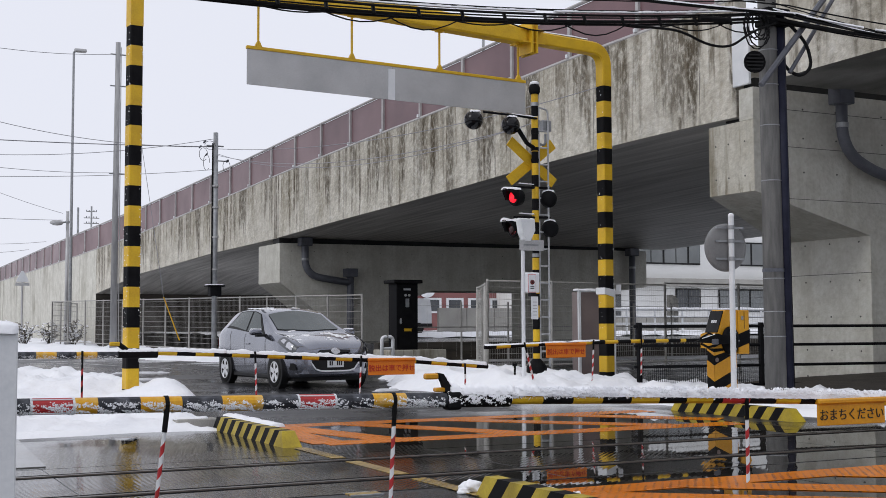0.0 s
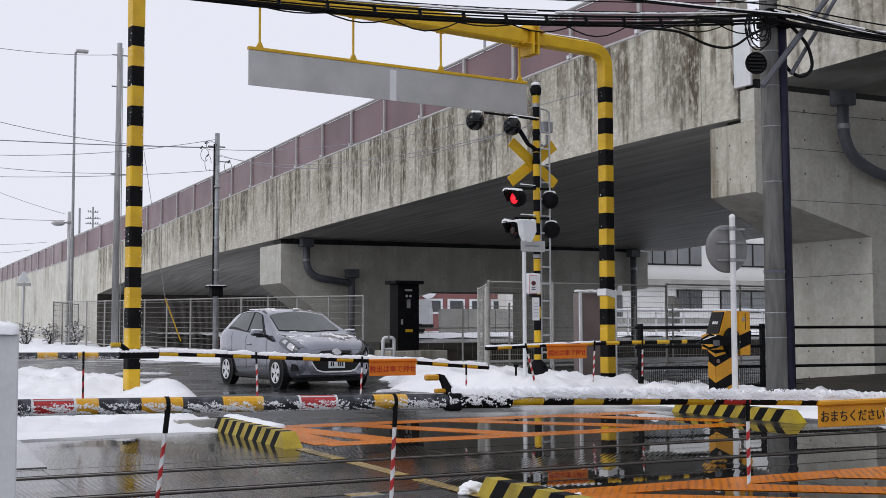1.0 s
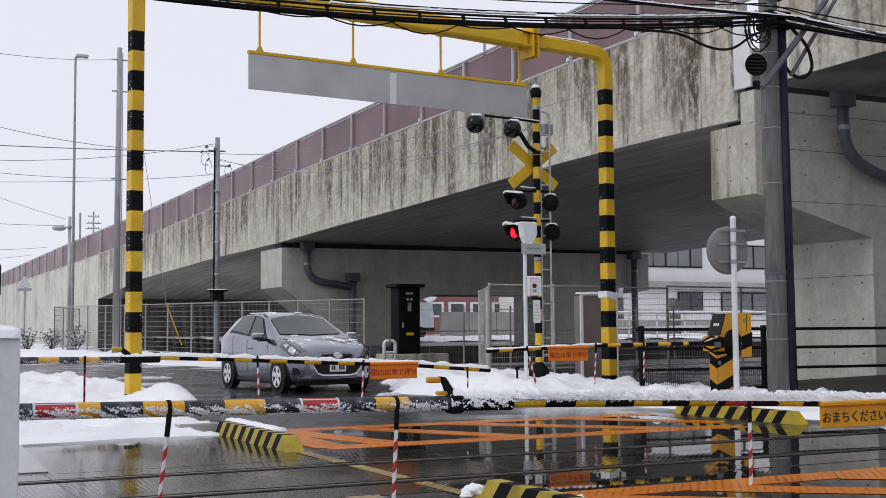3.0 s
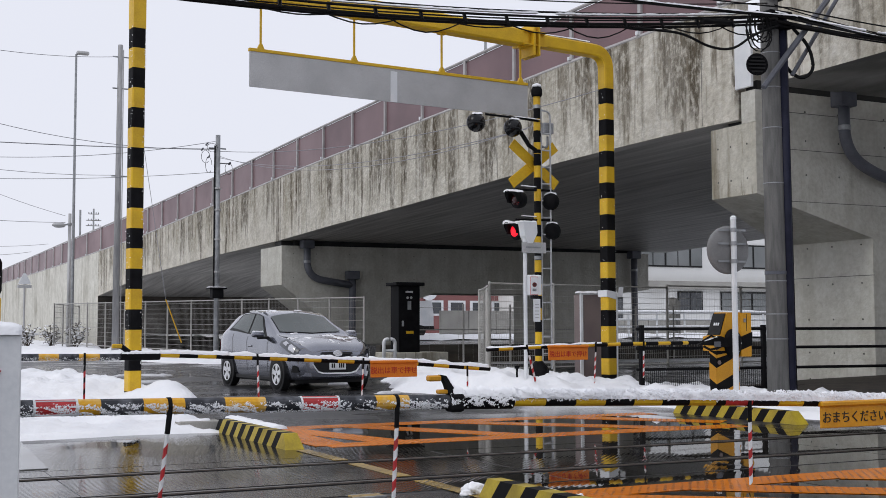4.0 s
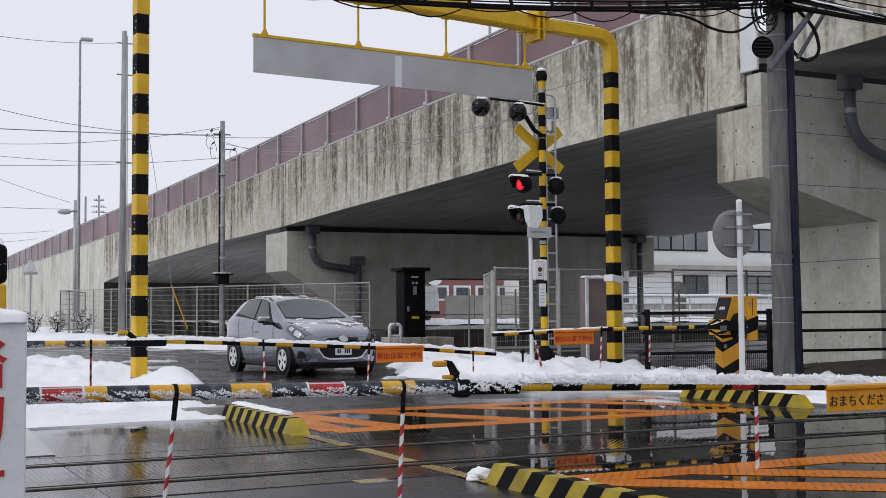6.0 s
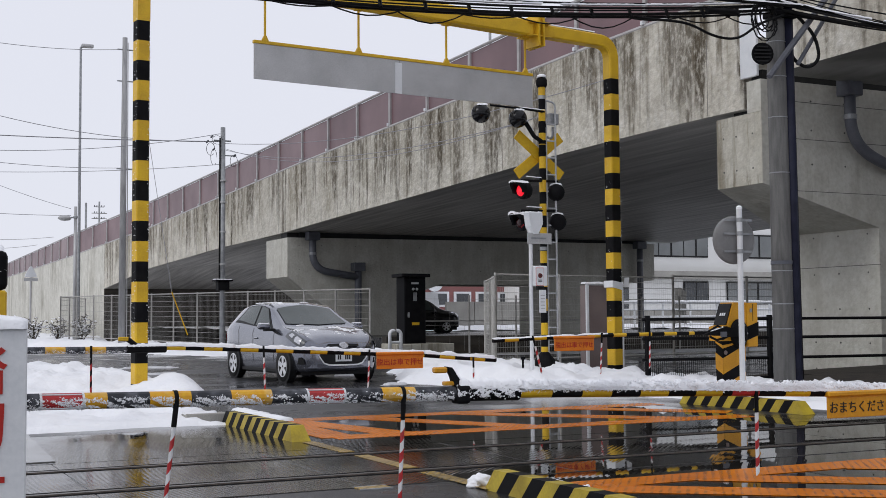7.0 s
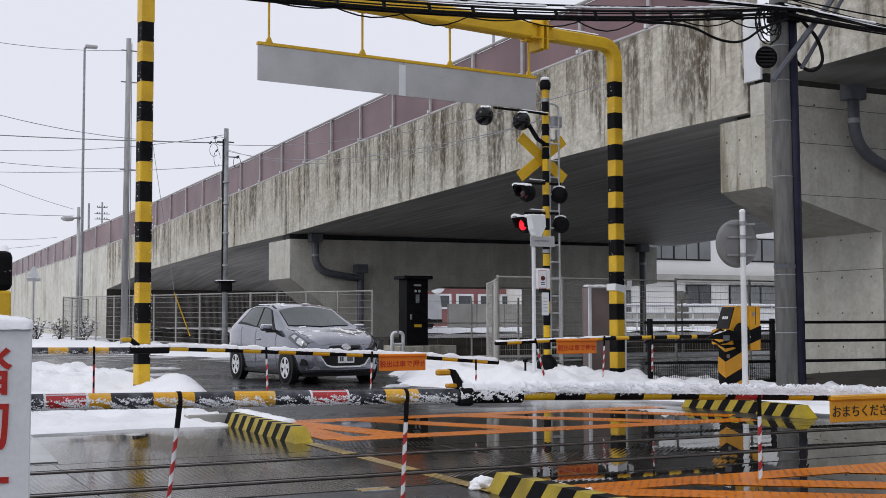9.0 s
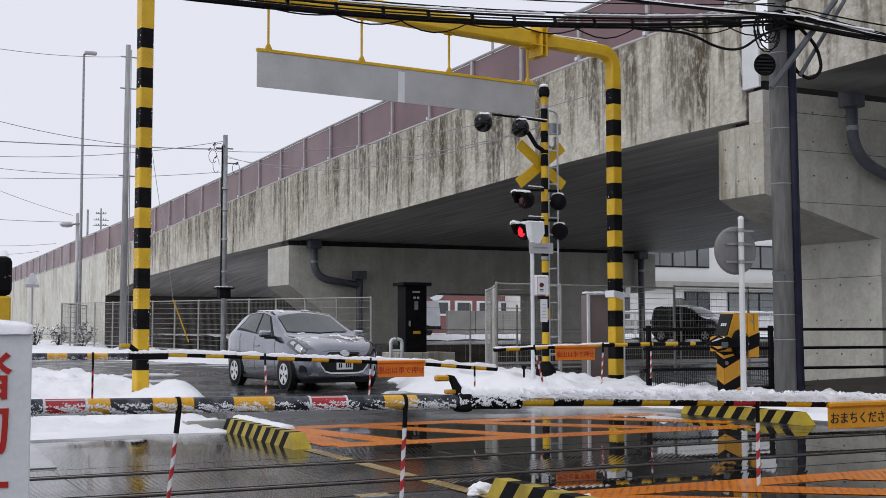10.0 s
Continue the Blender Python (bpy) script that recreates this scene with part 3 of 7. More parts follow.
def right_bank(x, y):
    edge = interp(y, ((10, 11.3), (13.4, 11.2), (15.8, 11.0), (18.5, 10.0), (21, 9.5), (24, 10.6), (28, 12.5), (36, 14.5)))
    wob = 0.3 * noise.noise(Vector((x * 0.8, y * 0.8, 17))) + 0.12 * noise.noise(Vector((x * 3, y * 3, 18)))
    d = min(x - edge + wob, y - 11.2 + wob * 0.4, interp(x, ((8, 30), (12.6, 26), (14.2, 24), (14.8, 15.0), (30, 14.8))) - y + wob)
    top = interp(y, ((11, 0.08), (15, 0.12), (18, 0.22), (21, 0.33), (25, 0.26), (30, 0.12)))
    top *= interp(x, ((8, 1.0), (12.4, 1.0), (13.4, 0.4), (15, 0.5), (19, 0.5)))
    return min(top, d * 0.5) + (rough(x, y) * min(1, max(0, d * 2)) if d > 0 else 0)


def far_bank(x, y):
    edge = interp(y, ((36, 14.8), (41, 11.4), (47, 9.6), (53.6, 7.2), (64, 3.0), (80, -6)))
    wob = 0.4 * noise.noise(Vector((x * 0.5, y * 0.5, 27)))
    fence = interp(y, ((34, 14.7), (44, 13.0), (61.2, 9.9), (66, 12.5), (70, 13.6), (92, 13.6)))
    return min(0.35, (x - edge + wob) * 0.25, (fence - x + wob) * 0.5) + rough(x, y, 0.8) * (1 if x < fence else 0)


snowfield("snow_bank", -4, 6.4, 13.4, 37.5, 0.09, left_bank, "heaped white roadside snow round a striped gantry post")
snowfield("snow_bank", 8.6, 24, 10.8, 33, 0.09, right_bank, "ploughed white snow bank along the pavement")
snowfield("snow_bank", -8, 17, 36, 92, 0.35, far_bank, "white snow along the foot of the bridge ramp")
snowfield("snow_bank", 17, 110, 57.4, 80, 0.5, lambda x, y: 0.60 + min(0.22, max(0.0, y - 57.4) * 0.12) + rough(x, y, 0.5), "flat snow on the lot behind the side road")

tagged(part("verge", prism([(14.95, -0.2), (34, -0.2), (34, 0.26), (21, 0.23), (17.5, 0.15), (15.6, 0.06), (14.95, 0.02)], 15.3, 18.7), SOIL), "bare wet dark soil at the foot of the pier", "soil", kind="structure")
b = snow_ridge((4.20, 14.0, 0.15), (4.22, 12.3, 0.152), 0.09, 0.04, 5, 0.05)
tagged(part("snow_ridge", b, SNOW, smooth=True), "snow lying along the end of the kerb block", "snow", "snow lumps")

slush_rng = random.Random(21)
for x, y, lx, ly in ((9.9, 24.6, 0.5, 0.18), (9.35, 27.0, 0.35, 0.15), (6.3, 27.5, 0.7, 0.16), (5.6, 29.0, 0.6, 0.2), (10.4, 22.4, 0.4, 0.12), (9.1, 20.6, 0.35, 0.10), (7.0, 31.5, 0.9, 0.2), (9.9, 19.4, 0.3, 0.1)):
    b = bmesh.new()
    bmesh.ops.create_grid(b, x_segments=22, y_segments=12, size=1.0)
    for v in b.verts:
        d = 1 - (v.co.x ** 2 + v.co.y ** 2)
        k = noise.noise(Vector((v.co.x * 2.2 + x, v.co.y * 2.2 + y, 3))) + 0.5 * noise.noise(Vector((v.co.x * 6 + x, v.co.y * 6 + y, 4)))
        v.co = Vector((x + v.co.x * lx + slush_rng.uniform(-0.01, 0.01), y + v.co.y * ly, min(0.05, (d - 0.45 + 0.8 * k) * 0.09)))
    bmesh.ops.delete(b, geom=[f for f in b.faces if max(v.co.z for v in f.verts) < -0.01], context="FACES")
    tagged(part("slush_patch", b, SLUSH, smooth=True), "flat patch of trodden slush on the wet road", "snow", "slush patches")

tagged(part("bridge_floor", prism([(14.7, 34.3), (13.0, 44), (9.9, 61.2), (13.0, 70), (13.2, 92), (40, 92), (40, 41), (17.5, 41), (17.5, 34.3)], -0.2, 0.03, "z"), SOIL),
       "bare dark soil under the bridge", "soil", kind="structure")

# ---- viaduct ----
VX = 16.4
LINE = ((0, 16.4), (48, 16.4), (55, 16.35), (70, 15.75), (88, 14.1), (116, 13.5), (150, 13.0), (190, 13.0))
TOP = ((0, 7.85), (21.6, 7.86), (26, 7.84), (32, 7.73), (37, 7.66), (47.5, 7.46), (57, 7.15), (70, 6.55), (88, 5.68), (116, 5.3), (190, 3.6))
BOT = ((0, 6.05), (18.8, 5.42), (21, 5.45), (24, 5.43), (27.2, 5.39), (31, 5.27), (36.5, 5.13), (41.6, 5.03), (48, 4.85), (57, 4.72), (70, 4.25), (79, 3.3))
FEN = ((0, 1.36), (48, 1.36), (58, 1.42), (70, 1.55), (88, 1.55), (116, 1.35), (190, 1.3))


def girder(name, ys, bottom, label, width=lambda y: 18.0):
    """A stretch of concrete girder with its solid parapet: face, underside and deck."""
    b = bmesh.new()
    rows = []
    for y in ys:
        x, t, u, wide = interp(y, LINE), interp(y, TOP), bottom(y), width(y)
        rows.append([b.verts.new(p) for p in ((x, y, u), (x, y, t), (x + 0.3, y, t), (x + 0.3, y, t - 0.9), (x + wide - 0.4, y, t - 0.9),
                                              (x + wide - 0.4, y, t), (x + wide, y, t), (x + wide, y, u))])
    for a, c in zip(rows, rows[1:]):
        for j in range(8):
            b.faces.new((a[j], a[(j + 1) % 8], c[(j + 1) % 8], c[j]))
    b.faces.new(rows[0])
    b.faces.new(rows[-1])
    ob = part(name, b, CONCRETE if name != "viaduct_ramp_wall" else CONCRETE_PALE)
    ob.data.materials.append(SOFFIT)
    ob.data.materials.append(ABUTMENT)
    ob.data.materials.append(SOFFIT_DARK)
    uv = ob.data.uv_layers.new(name="runs")
    for lp in ob.data.loops:
        co = ob.data.vertices[lp.vertex_index].co
        uv.data[lp.index].uv = (co.y, interp(co.y, TOP) - co.z)
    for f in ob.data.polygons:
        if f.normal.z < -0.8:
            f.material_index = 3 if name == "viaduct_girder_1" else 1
        # end face coloured dark to stand in for the shade beneath the bridge
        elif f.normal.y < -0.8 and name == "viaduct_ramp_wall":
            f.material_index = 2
    return tagged(ob, label, "bridge girder", kind="structure")


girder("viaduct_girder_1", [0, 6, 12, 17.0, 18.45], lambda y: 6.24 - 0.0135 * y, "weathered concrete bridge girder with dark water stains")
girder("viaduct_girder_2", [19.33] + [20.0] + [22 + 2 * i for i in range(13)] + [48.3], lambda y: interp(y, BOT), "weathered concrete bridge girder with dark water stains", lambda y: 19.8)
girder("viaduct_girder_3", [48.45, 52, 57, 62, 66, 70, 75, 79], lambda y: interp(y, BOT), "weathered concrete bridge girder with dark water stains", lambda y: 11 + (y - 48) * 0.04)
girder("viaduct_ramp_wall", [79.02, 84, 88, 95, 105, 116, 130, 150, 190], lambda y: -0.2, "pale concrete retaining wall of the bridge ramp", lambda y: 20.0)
# recessed casting joints and the steel capping of the parapet
joints = thing("parapet_joints", "thin dark casting joints in the concrete parapet", "joint", kind="structure")
y = 20.5
while y < 78:
    x = interp(y, LINE)
    part("joint", box(x - 0.003, x + 0.02, y - 0.007, y + 0.007, interp(y, BOT) + 0.02, interp(y, TOP) - 0.05), JOINT, joints)
    y += 4.05
cap = thing("joint_cover", "white steel cover over the girder joint", "cover plate", kind="structure")
part("plate", box(VX - 0.07, VX - 0.004, 18.86, 19.36, 6.03, 7.5, 0.01), WHITE, cap)

screen = thing("noise_screen", "mauve translucent screen panels in a grey steel frame on the bridge parapet", "noise barrier", kind="structure")
ys = []
y = 8.2
while y < 175:
    ys.append(y)
    y += 2.92 if y < 70 else 3.2
for a, c in zip(ys, ys[1:]):
    xa, xc = interp(a, LINE) + 0.12, interp(c, LINE) + 0.12
    za, zc = interp(a, TOP), interp(c, TOP)
    ha, hc = interp(a, FEN), interp(c, FEN)
    b = bmesh.new()
    for dx in (0, 0.03):
        b.faces.new([b.verts.new(p) for p in ((xa + dx, a + 0.05, za + 0.1), (xc + dx, c - 0.05, zc + 0.1), (xc + dx, c - 0.05, zc + hc - 0.05), (xa + dx, a + 0.05, za + ha - 0.05))])
    part("panel", b, PURPLE, screen)
    part("post", moved(box(-0.07, 0.09, -0.06, 0.06, 0.0, ha + 0.02, 0.01), pose(xa, a, za)), SCREEN_FRAME, screen)
    part("foot", moved(box(-0.1, 0.05, -0.05, 0.05, 0.0, 0.09), pose(xa - 0.03, a + 0.02, za + 0.09)), WHITE, screen, "snow-capped bolt plate")
    for z0, z1, r in ((za + 0.04, zc + 0.04, 0.07), (za + ha, zc + hc, 0.045)):
        part("rail", tube([(xa - 0.03, a, z0), (xc - 0.03, c, z1)], r, 6), SCREEN_FRAME, screen)

# right pier under the joint
pier_r = thing("pier_near", "grey concrete bridge pier with a haunched cap and form-tie marks", "bridge pier", kind="structure")
b = bmesh.new()
s0 = [b.verts.new(p) for p in ((16.4, 18.83, 3.87), (16.4, 20.22, 3.87), (16.4, 20.22, 5.32), (16.4, 18.83, 5.32))]
s1 = [b.verts.new(p) for p in ((19.5, 18.83, 3.06), (19.5, 21.6, 3.06), (19.5, 20.22, 5.36), (19.5, 18.83, 5.36))]
s2 = [b.verts.new(p) for p in ((34, 18.83, 3.06), (34, 21.6, 3.06), (34, 20.22, 5.4), (34, 18.83, 5.4))]
for p, q in ((s0, s1), (s1, s2)):
    for j in range(4):
        b.faces.new((p[j], p[(j + 1) % 4], q[(j + 1) % 4], q[j]))
b.faces.new(s0)
b.faces.new(s2)
cap_r = part("cap", b, PIER, pier_r)
cap_r.data.materials.append(PIER_CLEAN)
for f in cap_r.data.polygons:
    if f.normal.x > -0.9:
        f.material_index = 1
part("column", box(19.5, 33, 18.83, 21.6, -0.3, 3.06), PIER_CLEAN, pier_r)
part("upstand", box(16.4, 34, 18.834, 19.25, 5.325, 5.97), PIER_CLEAN, pier_r)
# black filler block: stands in for the shade between cap and girder
part("gap_shade_block", box(16.6, 34, 19.0, 19.9, 5.30, 6.2), DARK_GAP, pier_r)
for z in (2.28,):
    part("lift_joint", box(19.494, 19.52, 18.82, 21.6, z, z + 0.014), JOINT, pier_r)
for z in (3.74, 4.8, 5.56):
    part("lift_joint", box(17.2, 34, 18.824, 18.84, z, z + 0.012), JOINT, pier_r)
hole = lathe([(0.02, 0), (0.02, 0.01)], 8, "x")
hole_mesh = part("tie_hole", hole, JOINT, pier_r)
hole_mesh.location = (19.49, 19.15, 2.95)
for yy in (19.15, 20.0, 20.75):
    for z in (0.05, 0.63, 1.36, 2.13, 2.95):
        if (yy, z) != (19.15, 2.95):
            o = new("tie_hole", hole_mesh.data)
            o.parent = pier_r
            o.location = (19.49, yy, z)
for xx in (17.7, 18.6, 19.9, 20.8):
    for z in (4.3, 5.0, 5.6):
        o = new("tie_hole", hole_mesh.data)
        o.parent = pier_r
        o.matrix_basis = pose(xx, 18.822, z, 0, 0, 90)
for yy in (19.1, 19.6, 20.0):
    for z in (4.2, 4.9):
        o = new("tie_hole", hole_mesh.data)
        o.parent = pier_r
        o.location = (16.39, yy, z)

# far pier
pier_l = thing("pier_far", "grey concrete portal pier with a haunched cap beam", "bridge pier", kind="structure")
part("cap", prism([(16.4, 3.0), (16.4, 4.62), (34.8, 4.72), (34.8, 3.0), (32.6, 2.75), (28.6, 2.72), (23.4, 2.72), (22.6, 2.45),
                   (22.6, 1.0), (18.9, 1.0), (18.6, 1.35)], 47.72, 50.5), PIER_CLEAN, pier_l)
part("column", box(18.9, 22.6, 47.74, 50.4, -0.3, 1.02), PIER_CLEAN, pier_l)
part("column", box(28.9, 32.5, 47.74, 50.4, -0.3, 2.74), PIER_CLEAN, pier_l)
# another black filler, giving the gap over this cap its shade
part("gap_shade_block", box(17.0, 34.5, 47.9, 50.2, 4.6, 4.9), DARK_GAP, pier_l)
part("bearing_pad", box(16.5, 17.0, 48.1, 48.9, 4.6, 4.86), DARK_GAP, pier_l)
for xx in (16.9, 17.9, 19.4, 20.9, 22.4, 23.9, 25.4, 26.9, 28.4, 30.0):
    for z in (3.3, 4.3):
        o = new("tie_hole", hole_mesh.data)
        o.parent = pier_l
        o.matrix_basis = pose(xx, 47.715, z, 0, 0, 90)


def bend(points, steps=6, radius=0.5):
    """A line of points with rounded corners."""
    pts = [Vector(p) for p in points]
    out = [pts[0]]
    for a, p, c in zip(pts, pts[1:], pts[2:]):
        u, v = (a - p), (c - p)
        r = min(radius, u.length * 0.49, v.length * 0.49)
        s, e = p + u.normalized() * r, p + v.normalized() * r
        for i in range(steps + 1):
            k = i / steps
            out.append((1 - k) ** 2 * s + 2 * k * (1 - k) * p + k * k * e)
    out.append(pts[-1])
    return out


def drain(points, r, bands, label):
    t = thing("drain_pipe", label, "drain pipe", "bridge drain pipes", kind="structure")
    part("pipe", tube(bend(points, 8, 1.0), r, 14), PVC, t, smooth=True)
    p0 = Vector(points[0])
    part("hopper", moved(box(-r * 1.7, r * 1.7, -r * 1.5, r * 1.5, -0.25, 0.1, 0.02), pose(p0.x, p0.y, p0.z)), PVC, t)
    for p in bands:
        part("clamp", moved(lathe([(r * 1.12, -0.05), (r * 1.12, 0.05)], 14), pose(*p)), GALV, t, "bright steel clamp")
    return t


drain([(18.45, 18.5, 5.96), (18.45, 18.5, 4.75), (19.5, 18.5, 4.28), (22, 18.5, 4.15)], 0.12, [(18.45, 18.5, 5.28)], "thick grey plastic drain pipe bending along the pier")
drain([(17.38, 47.4, 4.75), (17.38, 47.4, 3.3), (19.4, 47.4, 3.0)], 0.15, [(17.38, 47.4, 3.95)], "thick grey plastic drain pipe bending along the pier")
drain([(19.4, 47.4, 3.5), (19.4, 47.4, 0.0)], 0.15, [(19.4, 47.4, 3.3)], "thick grey plastic downpipe on the pier")
drain([(33.75, 47.4, 4.7), (33.75, 47.4, 2.4), (33.75, 47.4, 0)], 0.15, [(33.75, 47.4, 3.9)], "thick grey plastic downpipe on the pier")

# ---- striped height gantry over the road ----
gantry = thing("height_gantry", "yellow steel height gantry with black-striped square legs over the road", "gantry")
GL, GR = Vector((4.51, 20.76, 0)), Vector((14.855, 21.83, 0))
gturn = math.degrees(math.atan2(GR.y - GL.y, GR.x - GL.x))


def leg(p, s, z_top, band, first_black):
    zs = [-0.1]
    zz = first_black
    while zz < z_top:
        zs.append(zz)
        zz += band
    black = True
    for a, c in zip(zs, zs[1:]):
        h, e = s / 2, 0.02
        ring = [(-h, -h + e), (-h + e, -h), (h - e, -h), (h, -h + e), (h, h - e), (h - e, h), (-h + e, h), (-h, h - e)]
        part("band", moved(prism(ring, a, c, "z"), pose(p.x, p.y, 0, 0, 0, gturn + 3)), BLACK if black else YELLOW, gantry)
        black = not black
    return zs[-1]


zl = leg(GL, 0.225, 6.5, 0.343, 0.155)
part("leg_top", moved(box(-0.112, 0.112, -0.112, 0.112, zl, 7.4, 0.0), pose(GL.x, GL.y, 0, 0, 0, gturn + 3)), YELLOW, gantry)
zr = leg(GR, 0.25, 6.6, 0.343, 0.20)
top_z = 7.18
d = (GL - GR).normalized()
curve = bend([GR + Vector((0, 0, zr - 0.01)), GR + Vector((0, 0, top_z - 0.02)), GR + d * 2.3 + Vector((0, 0, top_z + 0.02))], 10, 0.55)


def square_sweep(pts, half, half2=None):
    b = bmesh.new()
    side = Vector((-d.y, d.x, 0))
    rings = []
    for i, p in enumerate(pts):
        t = (pts[min(i + 1, len(pts) - 1)] - pts[max(i - 1, 0)]).normalized()
        up = t.cross(side).normalized()
        h = half if half2 is None else half + (half2 - half) * i / (len(pts) - 1)
        rings.append([b.verts.new(p + side * (a * half) + up * (c * h)) for a, c in ((-1, -0.8), (-0.8, -1), (0.8, -1), (1, -0.8), (1, 0.8), (0.8, 1), (-0.8, 1), (-1, 0.8))])
    for a, c in zip(rings, rings[1:]):
        for j in range(8):
            b.faces.new((a[j], a[(j + 1) % 8], c[(j + 1) % 8], c[j]))
    b.faces.new(rings[0])
    b.faces.new(rings[-1])
    return b


part("bend", square_sweep(curve, 0.130), YELLOW, gantry, "yellow bent corner of the gantry")
a = GR + d * 2.2
e = GL + d * 0.5
beam_pts = [Vector((a.x + (e.x - a.x) * k, a.y + (e.y - a.y) * k, top_z + 0.02 + 0.20 * k)) for k in (0, 0.5, 1)]
part("beam", square_sweep(beam_pts, 0.165, 0.21), YELLOW, gantry)
fl = GR + d * 2.05
b = bmesh.new()
for off in (-0.06, 0.06):
    join(b, moved(box(-0.02, 0.02, -0.27, 0.27, -0.36, 0.3), pose(*(fl + d * off + Vector((0, 0, top_z))), 0, 0, gturn)))
for zz in (-0.14, 0.14):
    join(b, moved(box(-0.28, 0.28, -0.24, 0.24, zz - 0.012, zz + 0.012), pose(*(fl + Vector((0, 0, top_z))), 0, 0, gturn)))
part("flange", b, YELLOW, gantry, "bolted yellow flange joint")
part("snow", snow_ridge(fl + d * 6 + Vector((0, 0, top_z + 0.19)), GR + d * 0.5 + Vector((0, 0, top_z + 0.16)), 0.1, 0.03, 3, 0.1), SNOW, gantry, "thin snow on the beam")

speck_rng = random.Random(14)
b = bmesh.new()
for p, h, count in ((GL, 0.115, 260), (GR, 0.127, 90)):
    turn_m = pose(p.x, p.y, 0, 0, 0, gturn + 3)
    for _ in range(count):
        on_side = speck_rng.random() < 0.45
        a = h * (1 - 0.35 * speck_rng.random() ** 2) if not on_side else -h - 0.002
        c = Vector((a, -h - 0.002, 0)) if not on_side else Vector((a, speck_rng.uniform(-h, h), 0))
        c.z = speck_rng.uniform(0.6, 6.4)
        r = speck_rng.choice((0.004, 0.006, 0.008, 0.012))
        for dx, dz in ((r, 0), (-r * 0.6, r * speck_rng.uniform(0.6, 1.4))):
            tri = [c + Vector((dx, 0, 0)), c + Vector((0, 0, dz + r)), c + Vector((-r, 0, 0)), c + Vector((0, -r * 0.6, dz * 0.5))]
            v = [b.verts.new(turn_m @ q) for q in tri]
            for f in ((0, 1, 3), (1, 2, 3), (2, 0, 3), (0, 2, 1)):
                b.faces.new([v[k] for k in f])
tagged(part("snow_specks", b, SNOW, gantry, "specks of wind-blown snow"), kind="stuff")

# hanging panel, seen from behind
panel = thing("hanging_sign_panel", "plain grey back of a sign panel with yellow top rail", "sign")
PL, PR = Vector((6.585, 21.03, 0)), Vector((12.74, 21.60, 0))
pd = (PR - PL)
pl_ = pd.length
ptn = math.degrees(math.atan2(pd.y, pd.x))
pm = pose(PL.x, PL.y, 5.565, 0, 0, ptn)
part("sheet", moved(box(0, pl_ * 0.488, -0.012, 0.012, 0.0, 0.67), pm), SHEET, panel)
part("sheet", moved(box(pl_ * 0.488 + 0.01, pl_, -0.012, 0.012, 0.0, 0.67), pm), SHEET, panel)
part("joint_plate", moved(box(pl_ * 0.472, pl_ * 0.496, -0.022, -0.013, 0.0, 0.60), pm), WHITE, panel)
part("top_rail", moved(box(-0.01, pl_ + 0.01, -0.03, 0.05, 0.65, 0.71, 0.008), pm), YELLOW, panel)
for k in (0.035, 0.345, 0.662, 0.972):
    p = PL + pd * k
    q = pose(p.x, p.y, 0, 0, 0, ptn)
    part("hanger", moved(box(-0.017, 0.017, -0.016, 0.016, 6.27, 7.06 + 0.16 * (1 - k)), q), YELLOW, panel)
    part("bracket", moved(prism([(-0.07, 6.27), (0.07, 6.27), (0.02, 6.37), (-0.02, 6.37)], -0.03, 0.03), q), YELLOW, panel)
    part("bracket", moved(box(-0.08, 0.08, -0.05, 0.05, 6.98 + 0.15 * (1 - k), 7.04 + 0.15 * (1 - k)), q), YELLOW, panel)


# ---- barrier arms ----
def snow_crust(parent, x0, x1, y, z_of, r, count, seed, low=-0.9, high=0.5, grain=0.0026):
    """Wind-driven snow stuck in slanting smears of small flakes to the face of a bar."""
    rng = random.Random(seed)
    b = bmesh.new()
    for _ in range(count):
        x = rng.uniform(x0, x1)
        a = rng.uniform(low, high) + rng.gauss(0, 0.16)
        k = noise.noise(Vector((x * 17 + a * 1.6, a * 1.1, seed))) + 0.6 * noise.noise(Vector((x * 46 - a * 3, a * 3.5, seed + 5))) + 0.5 * noise.noise(Vector((x * 3.1, 0, seed + 9)))
        if k < 0.03 + rng.gauss(0, 0.13):
            continue
        c = Vector((x, y - math.cos(a) * r, z_of(x) + math.sin(a) * r))
        s = grain * rng.choice((0.35, 0.5, 0.6, 0.8, 1.0, 1.5))
        e = [Vector((s * rng.uniform(0.6, 1.8), 0, s * rng.uniform(-0.9, 0.9))), Vector((0, s * 0.45, 0)), Vector((s * rng.uniform(-0.9, 0.9), 0, s * rng.uniform(0.6, 1.8)))]
        q = [b.verts.new(c + k * v) for v in e for k in (-1, 1)]
        for i in (0, 1):
            for j in (2, 3):
                for k in (4, 5):
                    b.faces.new((q[i], q[j], q[k]))
    ob = part("snow_crust", b, SNOW, parent, "lumps of wind-driven snow")
    return tagged(ob, kind="stuff")


def arm_bands(parent, y, bands, z_of, r, r_end=None):
    """Bands of a barrier arm: (x0, x1, material)."""
    for x0, x1, mat in bands:
        part("band", tube([(x0, y, z_of(x0)), (x1, y, z_of(x1))], r, 14), mat, parent, smooth=False)


def alternate(x0, x1, first, step=0.22):
    out, x, m = [], x0, first
    while x < x1 - 0.01:
        e = min(x + step, x1)
        out.append((x, e, m))
        x, m = e, (BLACK if m is YELLOW else YELLOW)
    return out


